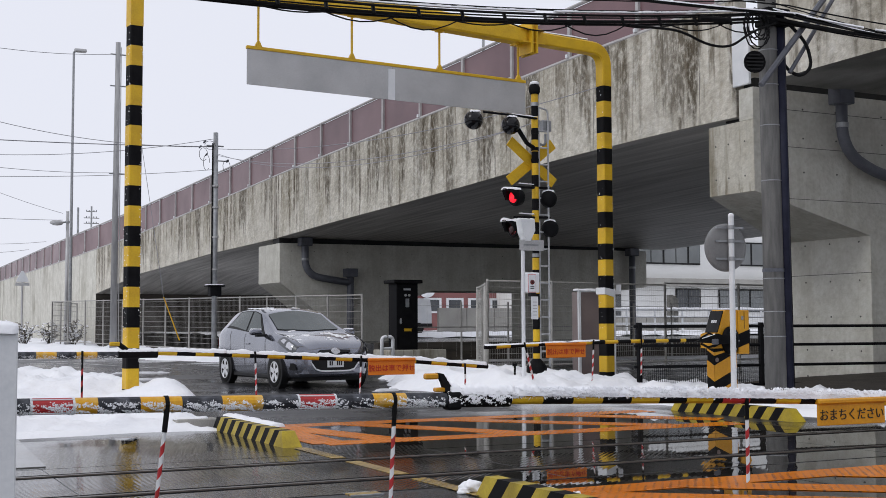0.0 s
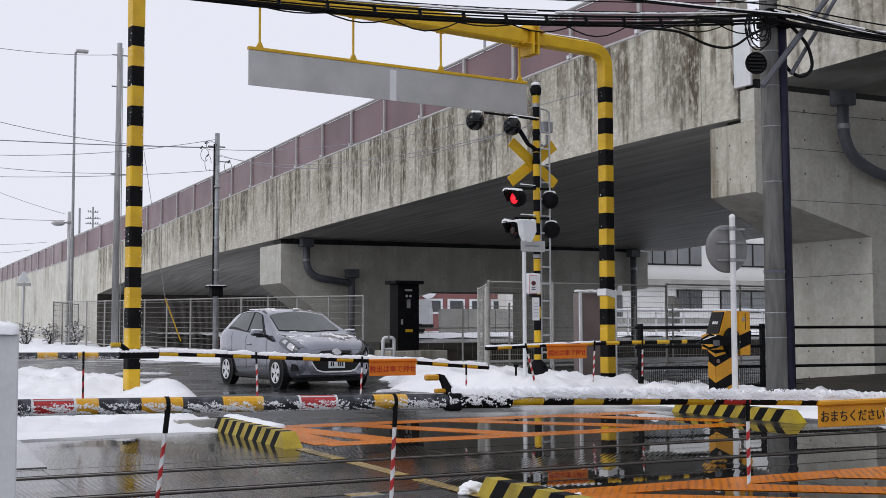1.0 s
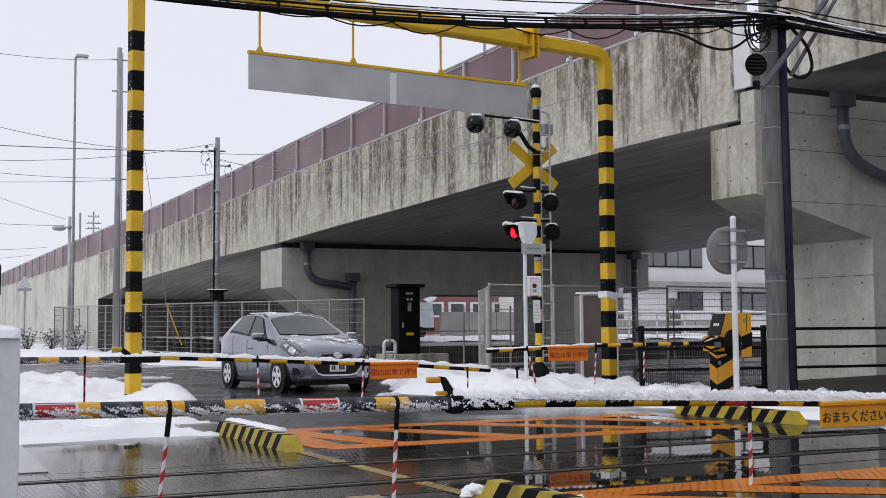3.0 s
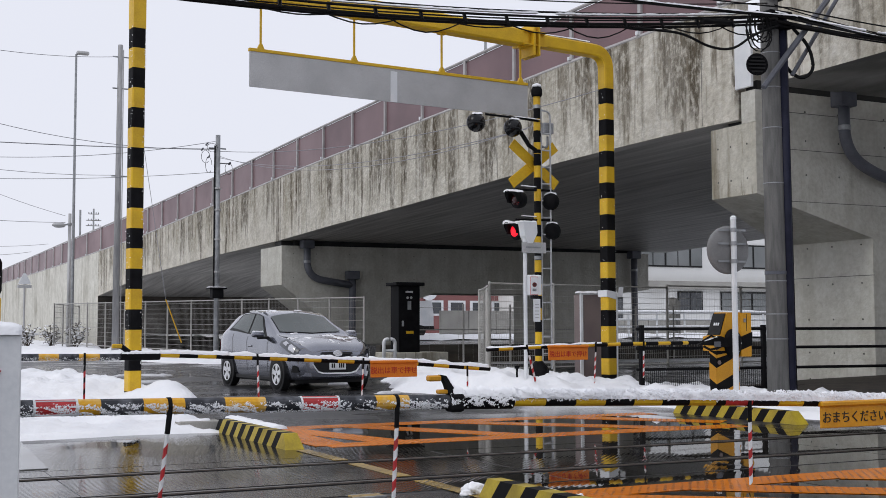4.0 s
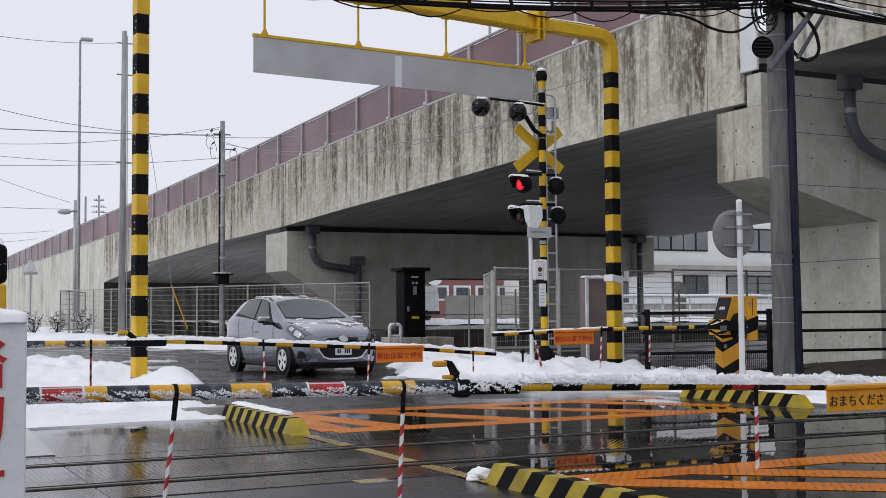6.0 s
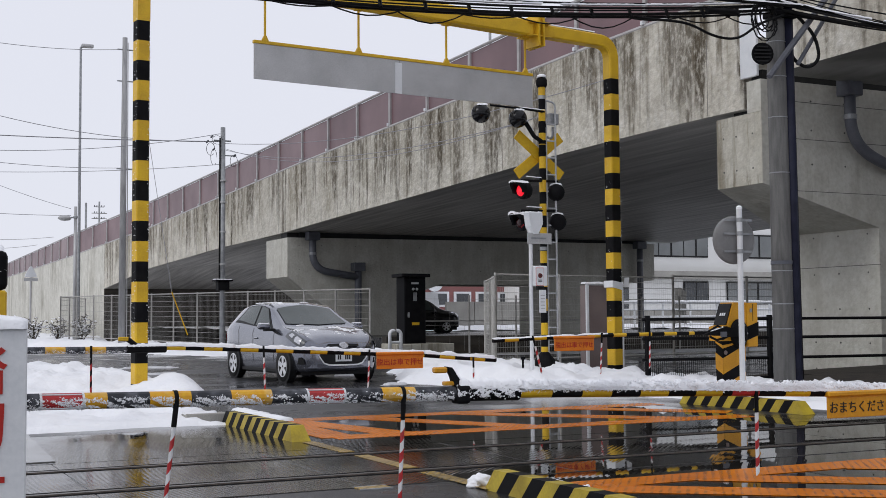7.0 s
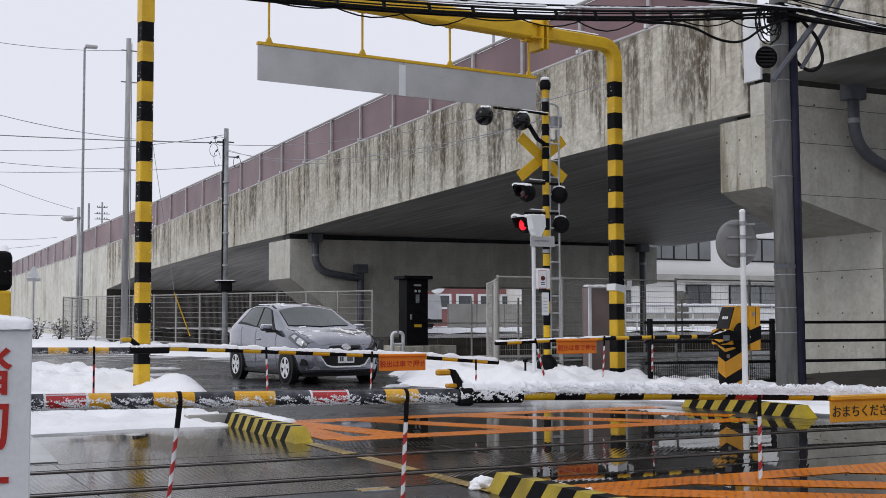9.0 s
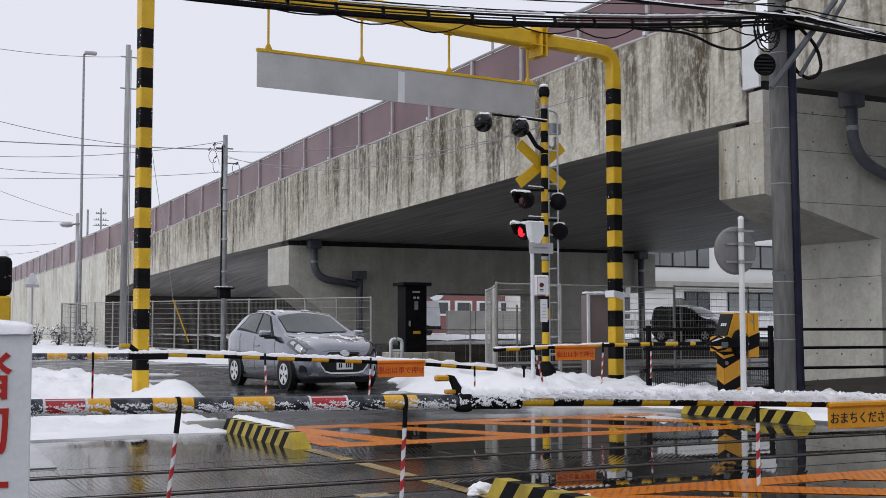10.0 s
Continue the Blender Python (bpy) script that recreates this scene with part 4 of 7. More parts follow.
def slant_band(p0, p1, r, slant):
    """A short length of rod whose ends are cut aslant."""
    b = bmesh.new()
    rings = []
    for p in (p0, p1):
        rings.append([b.verts.new((p[0] + r * math.cos(a), p[1] + r * math.sin(a), p[2] + slant * r * math.cos(a))) for a in [math.tau * i / 8 for i in range(8)]])
    for i in range(8):
        b.faces.new((rings[0][i], rings[0][(i + 1) % 8], rings[1][(i + 1) % 8], rings[1][i]))
    b.faces.new(rings[0])
    b.faces.new(rings[1])
    return b


def hanging_rod(parent, x, y, z0, z1, lean=0.0, r=0.011, step=0.058, pair=None):
    """A thin red and white warning rod on a black strap."""
    def at(z):
        k = (z0 - z) / (z0 - z1)
        return (x + lean * k, y - 0.02, z)
    part("strap", tube([at(z0 + 0.02), at(z0 - 0.12)], r * 1.1, 8), BLACK, parent)
    z, i = z0 - 0.12, 0
    while z > z1 + 0.005:
        e = max(z1, z - step)
        part("rod_band", slant_band(at(z), at(e), r, 1.3), (pair or (WHITE, RED))[i % 2], parent)
        z, i = e, i + 1


def arm_plate(parent, x0, x1, y, z0, z1, text, face, ink, size, droop=0.0):
    p = part("plate", box(x0, x1, y - 0.006, y + 0.006, z0, z1, 0.004), face, parent, "hanging plate with lettering")
    part("lip", box(x0 - 0.005, x1 + 0.005, y - 0.03, y + 0.03, z1 - 0.004, z1 + 0.035, 0.01), face, p)
    lettering(text, size, pose((x0 + x1) / 2, y - 0.009, (z0 + z1) / 2 - 0.008, 90, 0, 0), p, ink)
    return p


near = thing("barrier_arm", "black and yellow lowered crossing barrier arm caked with snow", "barrier arm", "crossing barrier arms")
NY = 6.5
zn = lambda x: interp(x, ((-1, 0.81), (0.84, 0.797), (3.24, 0.762), (3.7, 0.752), (5.17, 0.712), (6.15, 0.675), (7.0, 0.63)))
FB, FA = FROST_BLACK, FROST_AMBER
bands = [(-0.9, 0.55, FB), (0.55, 0.72, FA), (0.72, 0.91, FB), (0.91, 1.12, RED), (1.12, 1.24, FA), (1.24, 1.46, FB), (1.46, 1.68, FA),
         (1.68, 1.90, FB), (1.90, 2.13, FA), (2.13, 2.34, FB), (2.34, 2.56, RED), (2.56, 2.79, FB), (2.79, 3.0, FA), (3.0, 3.27, FB)]
arm_bands(near, NY, bands, zn, 0.043)
for x0, x1 in ((0.91, 1.12), (2.34, 2.56)):
    for xe in (x0, x1):
        part("tape_edge", tube([(xe - 0.006, NY, zn(xe)), (xe + 0.006, NY, zn(xe))], 0.0445, 14), WHITE, near)
    part("tape_edge", tube([(x0, NY - 0.026, zn(x0) + 0.035), (x1, NY - 0.026, zn(x1) + 0.035)], 0.004, 6), WHITE, near)
    part("tape_edge", tube([(x0, NY - 0.026, zn(x0) - 0.035), (x1, NY - 0.026, zn(x1) - 0.035)], 0.004, 6), WHITE, near)
part("sleeve", tube([(3.3, NY, zn(3.3)), (3.7, NY, zn(3.7))], 0.048, 14), BLACK, near, "black folding joint")
part("hinge", box(3.265, 3.36, NY - 0.052, NY + 0.052, zn(3.3) - 0.062, zn(3.3) + 0.05, 0.02, None, 2), BLACK, near, "black folding joint")
part("hinge_bracket", prism([(3.215, zn(3.2) + 0.158), (3.245, zn(3.2) + 0.152), (3.275, zn(3.2) + 0.11), (3.315, zn(3.2) + 0.05), (3.265, zn(3.2) + 0.04), (3.245, zn(3.2) + 0.10)], NY - 0.025, NY + 0.025), BLACK, near)
part("reflector", box(3.135, 3.218, NY - 0.02, NY + 0.03, zn(3.2) + 0.120, zn(3.2) + 0.155, 0.008), AMBER, near, "small amber reflector")
part("reflector", box(3.20, 3.262, NY - 0.02, NY + 0.03, zn(3.2) + 0.045, zn(3.2) + 0.07, 0.006), AMBER, near, "small amber reflector")
thin = alternate(3.71, 5.33, YELLOW) + [(5.33, 5.56, RED), (5.56, 5.79, BLACK), (5.79, 6.01, YELLOW), (6.01, 6.17, BLACK), (6.17, 7.1, YELLOW)]
arm_bands(near, NY, thin, zn, 0.033)
snow_crust(near, 0.6, 3.25, NY, zn, 0.043, 15000, 1, -1.15, 0.2, 0.0029)
snow_crust(near, 3.27, 3.7, NY, zn, 0.053, 6500, 2, -0.3, 1.4, 0.0030)
part("snow", snow_ridge((3.29, NY, zn(3.29) + 0.040), (3.72, NY, zn(3.72) + 0.036), 0.050, 0.060, 12, 0.014), SNOW, near, "ridge of snow on the arm", smooth=True)
part("snow", snow_ridge((3.262, NY, zn(3.2) + 0.13), (3.31, NY, zn(3.2) + 0.06), 0.03, 0.02, 13, 0.012), SNOW, near, smooth=True)
part("snow", snow_ridge((3.70, NY, zn(3.70) + 0.026), (7.1, NY, zn(7.1) + 0.022), 0.044, 0.070, 11, 0.016), SNOW, near, "ridge of snow on the arm", smooth=True)
snow_crust(near, 3.7, 6.2, NY, lambda x: zn(x) + 0.004, 0.036, 9000, 3, 0.2, 1.1, 0.0034)
snow_crust(near, 3.3, 7.05, NY, lambda x: zn(x) + 0.026, 0.047, 14000, 4, 0.0, 1.5, 0.0042)
arm_plate(near, 6.15, 6.79, NY - 0.035, 0.492, 0.645, "おまちください", AMBER, INK_BLACK, 0.088)
hanging_rod(near, 1.6, NY - 0.01, zn(1.6) - 0.025, 0.12, -0.07, 0.0135)
hanging_rod(near, 2.925, NY - 0.01, zn(2.9) - 0.025, 0.12, -0.03, 0.0135)
hanging_rod(near, 5.53, NY - 0.01, zn(5.6) - 0.015, 0.155, 0.0, 0.013)
for xs, rs in ((1.6, 0.047), (2.925, 0.047), (5.53, 0.037)):
    part("strap_loop", tube([(xs - 0.011, NY, zn(xs)), (xs + 0.011, NY, zn(xs))], rs, 16), BLACK, near, "black strap round the arm")

FY = 14.3
farl = thing("barrier_arm", "black and yellow lowered crossing barrier arm under fresh snow", "barrier arm", "crossing barrier arms")
zf = lambda x: interp(x, ((-1, 0.905), (1.85, 0.885), (2.95, 0.872), (3.39, 0.895), (4.24, 0.862), (6.08, 0.772), (6.76, 0.74), (7.8, 0.655)))
arm_bands(farl, FY, [(-0.8, 1.6, FB), (1.6, 2.05, FB), (2.05, 2.27, FA), (2.27, 2.49, FB), (2.49, 2.72, FA), (2.72, 2.97, FB)], zf, 0.040)
part("sleeve", box(2.95, 3.42, FY - 0.042, FY + 0.042, zf(3.1) - 0.045, zf(3.1) + 0.036, 0.02, None, 2), BLACK, farl, "black folding joint")
part("reflector", box(2.86, 2.98, FY - 0.03, FY + 0.02, zf(3.0) + 0.10, zf(3.0) + 0.15, 0.01), YELLOW, farl, "small yellow reflector")
part("hinge_spring", tube([(2.96, FY, zf(3.0) + 0.13), (3.06, FY, zf(3.05) + 0.05)], 0.03, 8), BLACK, farl)
arm_bands(farl, FY, alternate(3.42, 7.82, YELLOW, 0.2225), zf, 0.030)
part("snow", snow_ridge((2.97, FY, zf(3.0) + 0.035), (3.42, FY, zf(3.4) + 0.022), 0.04, 0.04, 21, 0.016), SNOW, farl, "ridge of snow on the arm", smooth=True)
for x0, x1 in ((3.42, 4.24), (4.24, 6.08), (6.08, 6.76), (6.76, 7.8)):
    part("snow", snow_ridge((x0, FY, zf(x0) + 0.022), (x1, FY, zf(x1) + 0.022), 0.036, 0.05, 22 + x0, 0.04), SNOW, farl, "ridge of snow on the arm", smooth=True)
snow_crust(farl, 1.8, 2.95, FY, zf, 0.04, 2200, 5, -1.1, -0.2)
arm_plate(farl, 6.08, 6.73, FY - 0.04, 0.575, 0.755, "脱出は車で押せ", ORANGE, INK_RED, 0.093)
for x, z1, ln in ((2.55, 0.36, 0.0), (4.59, 0.33, 0.02), (5.98, 0.36, -0.02)):
    hanging_rod(farl, x, FY - 0.03, zf(x) + 0.03, z1, ln, 0.012, 0.065, (BLACK, RED) if x < 3 else None)
hanging_rod(farl, 7.46, FY - 0.03, zf(7.46) + 0.0, 0.42, 0.0, 0.012)

farr = thing("barrier_arm", "black and yellow lowered crossing barrier arm dusted with snow", "barrier arm", "crossing barrier arms")
zr_ = lambda x: interp(x, ((7.7, 0.905), (8.77, 0.945), (9.98, 0.965), (11.5, 0.975)))
arm_bands(farr, FY, [(7.78, 7.95, BLACK), (11.1, 11.5, BLACK)] + alternate(7.95, 11.1, YELLOW, 0.218), zr_, 0.027)
part("snow", snow_ridge((7.78, FY, zr_(7.78) + 0.022), (9.6, FY, zr_(9.6) + 0.022), 0.026, 0.022, 31, 0.04), SNOW, farr, "thin snow on the arm", smooth=True)
arm_plate(farr, 8.71, 9.35, FY - 0.04, 0.755, 0.925, "脱出は車で押せ", ORANGE, INK_RED, 0.088)
for x, z1, ln in ((8.37, 0.47, 0.13), (9.48, 0.44, -0.03), (10.29, 0.5, -0.01)):
    hanging_rod(farr, x, FY - 0.03, zr_(x) + 0.02, z1, ln, 0.012)


def gate_machine(x, y, label):
    """A barrier machine: striped pedestal, amber head with a dark sloping panel, black arm disc and clamp."""
    t = thing("gate_machine", label, "barrier machine", "barrier machines", at=(x, y, 0))
    part("pedestal", box(0.0, 0.42, 0.0, 0.16, -0.1, 0.85, 0.006), BLACK, t)
    for z, h in ((0.36, 0.235), (-0.06, 0.25), (0.74, 0.05)):
        top = lambda q: min(0.848, q)
        part("chevron", prism([(-0.003, z), (-0.003, top(z + h)), (0.423, top(z + h + 0.196)), (0.423, top(z + 0.196))], -0.004, 0.002), AMBER, t)
        part("chevron", prism([(-0.004, z), (-0.004, top(z + h)), (0.163, top(z + h + 0.085)), (0.163, top(z + 0.085))], -0.004, 0.002, "x"), AMBER, t)
    part("emblem", moved(lathe([(0.032, 0), (0.032, 0.006)], 14, "y"), pose(0.05, -0.008, 0.68)), BROWN, t)
    part("head", prism([(-0.006, 0.85), (-0.006, 1.06), (0.09, 1.085), (0.20, 1.395), (0.225, 1.42), (0.45, 1.42), (0.45, 0.85)], 0.0, 0.30), AMBER, t, "amber painted machine head")
    pn = part("panel", prism([(0.068, 1.085), (0.182, 1.405), (0.20, 1.405), (0.09, 1.085)], 0.015, 0.29), PLASTIC, t, "dark sloping panel with a small label")
    for i in range(3):
        part("label_bar", moved(box(-0.003, 0.003, 0.08 + i * 0.045, 0.11 + i * 0.045, -0.022, 0.022), pose(0.122, 0, 1.245, 0, 19.6, 0)), WHITE, pn)
    part("seam", prism([(-0.009, 0.86), (-0.009, 0.885), (0.20, 0.965), (0.20, 0.94)], -0.004, 0.002), BLACK, t)
    sh = part("side_housing", box(0.455, 0.66, -0.02, 0.28, 0.76, 1.415, 0.012), AMBER, t, "amber side housing")
    part("chevron", prism([(0.453, 0.86), (0.453, 1.06), (0.662, 1.13), (0.662, 0.93)], -0.026, -0.019), BLACK, sh)
    part("latch", box(0.50, 0.54, -0.035, -0.019, 1.27, 1.33, 0.006), GALV, sh, "small latch")
    part("hinge_line", box(0.556, 0.564, -0.024, -0.019, 1.14, 1.40), PLASTIC, sh)
    part("arm_disc", moved(lathe([(0.02, -0.11), (0.10, -0.10), (0.175, -0.06), (0.19, -0.02), (0.19, 0.0)], 24, "y"), pose(0.29, -0.005, 0.96) @ Matrix.Diagonal((0.8, 1, 1.12, 1))), BLACK, t, "black round arm drive")
    for i in range(6):
        part("bolt", moved(lathe([(0.014, -0.09), (0.014, -0.07)], 8, "y"), pose(0.29 + 0.1 * math.cos(i * 1.047), -0.005, 0.96 + 0.14 * math.sin(i * 1.047))), GALV, t)
    part("arm_clamp", prism([(-0.46, 0.95), (-0.30, 1.0), (-0.16, 1.04), (-0.05, 1.07), (0.02, 1.05), (0.30, 1.0), (0.30, 0.92), (0.0, 0.91), (-0.14, 0.93), (-0.30, 0.935)], -0.16, -0.10), BLACK, t, "black arm clamp")
    part("shear_pin", tube([(-0.36, -0.14, 1.00), (-0.20, -0.14, 1.075), (-0.08, -0.13, 1.03)], 0.016, 8), BLACK, t)
    part("shear_pin", tube([(-0.34, -0.14, 0.92), (-0.22, -0.14, 0.87), (-0.06, -0.13, 0.90)], 0.018, 8), BLACK, t)
    part("clamp_plate", box(-0.17, -0.05, -0.175, -0.155, 0.91, 0.99, 0.008), PVC, t)
    part("snow", snow_ridge((-0.34, -0.13, 1.0), (-0.1, -0.13, 1.05), 0.03, 0.02, 42, 0.03), SNOW, t, "dusting of snow")
    return t


gate_machine(11.65, 14.33, "amber and black barrier machine with chevron stripes")

# machine of the near arm: its snowy striped head shows over the notice board
m2 = thing("gate_machine", "black and yellow barrier machine post with snow on its top", "barrier machine", "barrier machines", at=(0.545, 6.62, 0))
part("pedestal", box(-0.2, 0.185, -0.2, 0.2, -0.1, 1.2, 0.02), BLACK, m2)
part("head", box(-0.2, 0.19, -0.2, 0.2, 1.2, 1.36, 0.01), YELLOW, m2, "yellow band")
part("cowl", box(-0.2, 0.195, -0.2, 0.2, 1.36, 1.56, 0.03, None, 2), BLACK, m2, "snow-plastered black cowl")
part("snow", snow_ridge((-0.2, 0, 1.55), (0.18, 0, 1.55), 0.19, 0.06, 43, 0.03), SNOW, m2, "cap of snow", smooth=True)
snow_crust(m2, -0.2, 0.19, -0.2, lambda x: 1.46, 0.02, 60, 44)

# notice board beside the camera
board = thing("notice_board", "white board with red vertical lettering and snow on top", "notice board", at=(0.325, 4.83, 0.028), turn=-4)
part("sheet", box(-0.36, 0.30, -0.02, 0.02, 0.25, 1.155, 0.006), WHITE, board)
part("frame", box(-0.36, -0.33, 0.02, 0.06, -0.08, 1.1), GALV, board)
part("frame", box(0.2, 0.23, 0.02, 0.06, -0.08, 1.1), GALV, board)
part("snow", snow_ridge((-0.36, 0, 1.152), (0.30, 0, 1.152), 0.036, 0.058, 45, 0.03), SNOW, board, "ridge of snow along the top", smooth=True)
for i, ch in enumerate("踏切一"):
    lettering(ch, 0.20, pose(0.13, -0.023, 0.985 - i * 0.205, 90, 0, 0), board, INK_RED, weight=0.003)

# ---- warning signal ----
sig = thing("crossing_signal", "striped crossing signal mast with red lamps, bells and crossbuck", "crossing signal", at=(12.145, 20.23, 0))
z, i = 0.43, 0
while z < 5.6:
    part("band", moved(lathe([(0.068, 0), (0.068, 0.23)], 14), pose(0, 0, z)), BLACK if i % 2 else YELLOW, sig)
    z, i = z + 0.23, i + 1
part("foot", lathe([(0.2, 0.0), (0.2, 0.4), (0.16, 0.46), (0.075, 0.56)], 16), BLACK, sig, "flared black foot")
part("cap", moved(lathe([(0.09, 0.0), (0.11, 0.05), (0.11, 0.14), (0.07, 0.2), (0.02, 0.22)], 14), pose(0, 0, z - 0.02)), BLACK, sig, smooth=True)
part("cap_snow", moved(lathe([(0.1, 0.0), (0.08, 0.05), (0.03, 0.07)], 12), pose(0, 0, z + 0.17)), SNOW, sig, smooth=True)
for a in (38, -38):
    bb = moved(box(-0.64, 0.64, -0.012, 0.012, -0.105, 0.105, 0.006), pose(0.0, 0.12 if a > 0 else 0.15, 4.38, 0, a, 0))
    part("crossbuck_board", bb, YELLOW, sig, "plain yellow crossbuck board")


def bell(x, y, z, r):
    t = part("bell", moved(lathe([(r * 0.3, -0.17), (r * 0.75, -0.12), (r, -0.03), (r, 0.02), (r * 0.86, 0.045), (r * 0.8, 0.03), (0.02, 0.025)], 22, "y"), pose(x, y, z, 0, 0, -12)), GLOSS_BLACK, sig, "round black warning bell", smooth=True)
    part("snow", moved(snow_ridge((-r * 0.5, -0.06, 0), (r * 0.5, -0.06, 0), 0.06, 0.04, x, 0.03), pose(x, y, z + r * 0.84)), SNOW, t, smooth=True)
    return t


bell(-1.535, -0.35, 5.03, 0.18)
bell(-0.61, -0.12, 5.03, 0.18)
part("bell_arm", tube([(0, -0.02, 4.62), (-0.22, -0.06, 4.72), (-0.62, -0.12, 5.20)], 0.042, 8), BLACK, sig)
part("bell_arm", tube([(0.02, -0.05, 5.21), (-0.5, -0.15, 5.22), (-1.30, -0.3, 5.21)], 0.022, 8), BLACK, sig)
part("arm_snow", snow_ridge((-0.26, -0.08, 4.82), (-0.60, -0.13, 5.21), 0.034, 0.035, 51, 0.03), SNOW, sig)
part("arm_snow", snow_ridge((0.02, -0.06, 5.24), (-0.6, -0.16, 5.24), 0.02, 0.02, 52, 0.03), SNOW, sig)
part("junction_box", box(0.20, 0.42, 0.05, 0.2, 5.0, 5.22, 0.02, None, 2), GALV, sig, "grey junction box")
part("conduit", tube(bend([(0.3, 0.1, 4.95), (0.3, 0.1, 4.72), (0.12, 0.1, 4.75), (0.08, 0.0, 5.2)], 6, 0.15), 0.025, 8), GALV, sig)
for z in (2.55, 4.4, 4.95, 5.5, 4.62):
    part("clamp", moved(lathe([(0.076, -0.035), (0.076, 0.035)], 14), pose(0, 0, z)), GALV if z in (2.55, 5.5) else BLACK, sig)


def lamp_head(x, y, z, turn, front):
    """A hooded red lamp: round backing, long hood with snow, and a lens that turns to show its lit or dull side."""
    h = part("lamp_head", moved(lathe([(0.05, 0.18), (0.145, 0.14), (0.17, 0.05), (0.17, 0.0), (0.15, -0.01)], 20, "y"), pose(x, y, z, 0, 0, turn)), BLACK, sig, "hooded round signal lamp", smooth=True)
    b = bmesh.new()
    n = 14
    rows = []
    for j in range(n + 1):
        a = math.pi * (-0.12 + 1.24 * j / n)
        ln = 0.12 + 0.13 * max(0.0, math.sin(a))
        rows.append([b.verts.new((0.155 * math.cos(a) * k, yy, 0.155 * math.sin(a) * k)) for yy, k in ((0.0, 1.0), (-ln, 1.0), (-ln, 0.93), (0.0, 0.93))])
    for p, q in zip(rows, rows[1:]):
        for j in range(4):
            b.faces.new((p[j], p[(j + 1) % 4], q[(j + 1) % 4], q[j]))
    part("hood", moved(b, pose(x, y, z, 0, 0, turn)), BLACK, h, smooth=True)
    part("hood_snow", moved(snow_ridge((0, 0.08, 0), (0, -0.235, 0), 0.125, 0.045, x * 9 + z, 0.03), pose(x, y, z + 0.148, 0, 0, turn)), SNOW, h, "snow on the hood", smooth=True)
    b = bmesh.new()
    for r0, r1 in ((0.113, 0.156),):
        rings = [[b.verts.new((r * math.cos(2 * math.pi * j / 24), -0.03, r * math.sin(2 * math.pi * j / 24))) for j in range(24)] for r in (r0, r1)]
        for j in range(24):
            b.faces.new((rings[0][j], rings[0][(j + 1) % 24], rings[1][(j + 1) % 24], rings[1][j]))
    part("gasket", moved(b, pose(x, y, z, 0, 0, turn)), BLACK, h)
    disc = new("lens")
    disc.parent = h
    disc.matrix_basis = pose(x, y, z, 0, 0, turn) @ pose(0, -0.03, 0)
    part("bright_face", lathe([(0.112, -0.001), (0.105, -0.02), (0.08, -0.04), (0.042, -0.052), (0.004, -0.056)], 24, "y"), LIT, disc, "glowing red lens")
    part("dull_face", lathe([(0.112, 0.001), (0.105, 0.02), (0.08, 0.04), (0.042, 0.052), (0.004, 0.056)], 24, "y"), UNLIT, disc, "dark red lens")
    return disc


LAMP_TURN = -82
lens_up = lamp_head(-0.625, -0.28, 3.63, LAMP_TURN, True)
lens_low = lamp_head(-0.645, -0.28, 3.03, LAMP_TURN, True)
lens_b1 = lamp_head(0.33, 0.05, 3.66, 150, False)
lens_b2 = lamp_head(0.36, 0.05, 3.08, 150, False)
for z in (3.90, 3.32):
    part("lamp_arm", tube([(-0.56, -0.14, z - 0.06), (0.36, 0.05, z - 0.02)], 0.025, 8), BLACK, sig)
    part("arm_snow", snow_ridge((-0.42, -0.11, z + 0.02), (-0.06, -0.03, z + 0.02), 0.024, 0.02, z, 0.03), SNOW, sig)

ladder = thing("signal_ladder", "narrow grey steel ladder fixed beside the signal mast", "ladder", at=(12.145, 20.23, 0))
for dx in (0.10, 0.31):
    part("stile", tube(bend([(dx, 0.02, 0.4), (dx, 0.02, 5.42 if dx > 0.2 else 5.3), (0.1 if dx > 0.2 else dx, 0.02, 5.45)], 5, 0.1), 0.019, 8), LADDER, ladder)
z = 0.7
while z < 5.3:
    part("rung", tube([(0.10, 0.02, z), (0.31, 0.02, z)], 0.016, 6), LADDER, ladder)
    z += 0.33

# emergency button post
post = thing("emergency_button_post", "white post with an emergency button box and notice plates", "button post", at=(11.40, 19.45, 0))
part("pole", lathe([(0.036, 0.0), (0.036, 3.1)], 12), WHITE, post)
part("horn", moved(prism([(-0.14, 3.16), (0.15, 3.16), (0.16, 2.95), (0.06, 2.76), (-0.03, 2.76), (-0.10, 2.9)], -0.1, 0.1), pose(0.05, 0, 0)), WHITE, post, "white funnel-shaped head under snow")
part("horn_snow", snow_ridge((-0.1, 0, 3.16), (0.2, 0, 3.16), 0.1, 0.03, 61, 0.03), SNOW, post)
part("plate", moved(box(-0.10, 0.42, -0.06, -0.045, 2.58, 2.78, 0.004), pose(0, 0, 0, 0, 0, 0)), SHEET, post, "blank grey plate")
part("plate_strap", box(-0.02, 0.3, -0.066, -0.061, 2.67, 2.70), GALV, post)
bx = part("button_box", box(0.02, 0.26, -0.16, 0.06, 1.80, 2.16, 0.02, None, 2), WHITE, post, "white emergency button box")
part("frame", box(0.005, 0.175, -0.172, -0.158, 1.80, 2.14, 0.006), PINK, bx, "faded pink rim")
part("face", box(0.015, 0.165, -0.178, -0.170, 1.815, 2.125, 0.004), WHITE, bx)
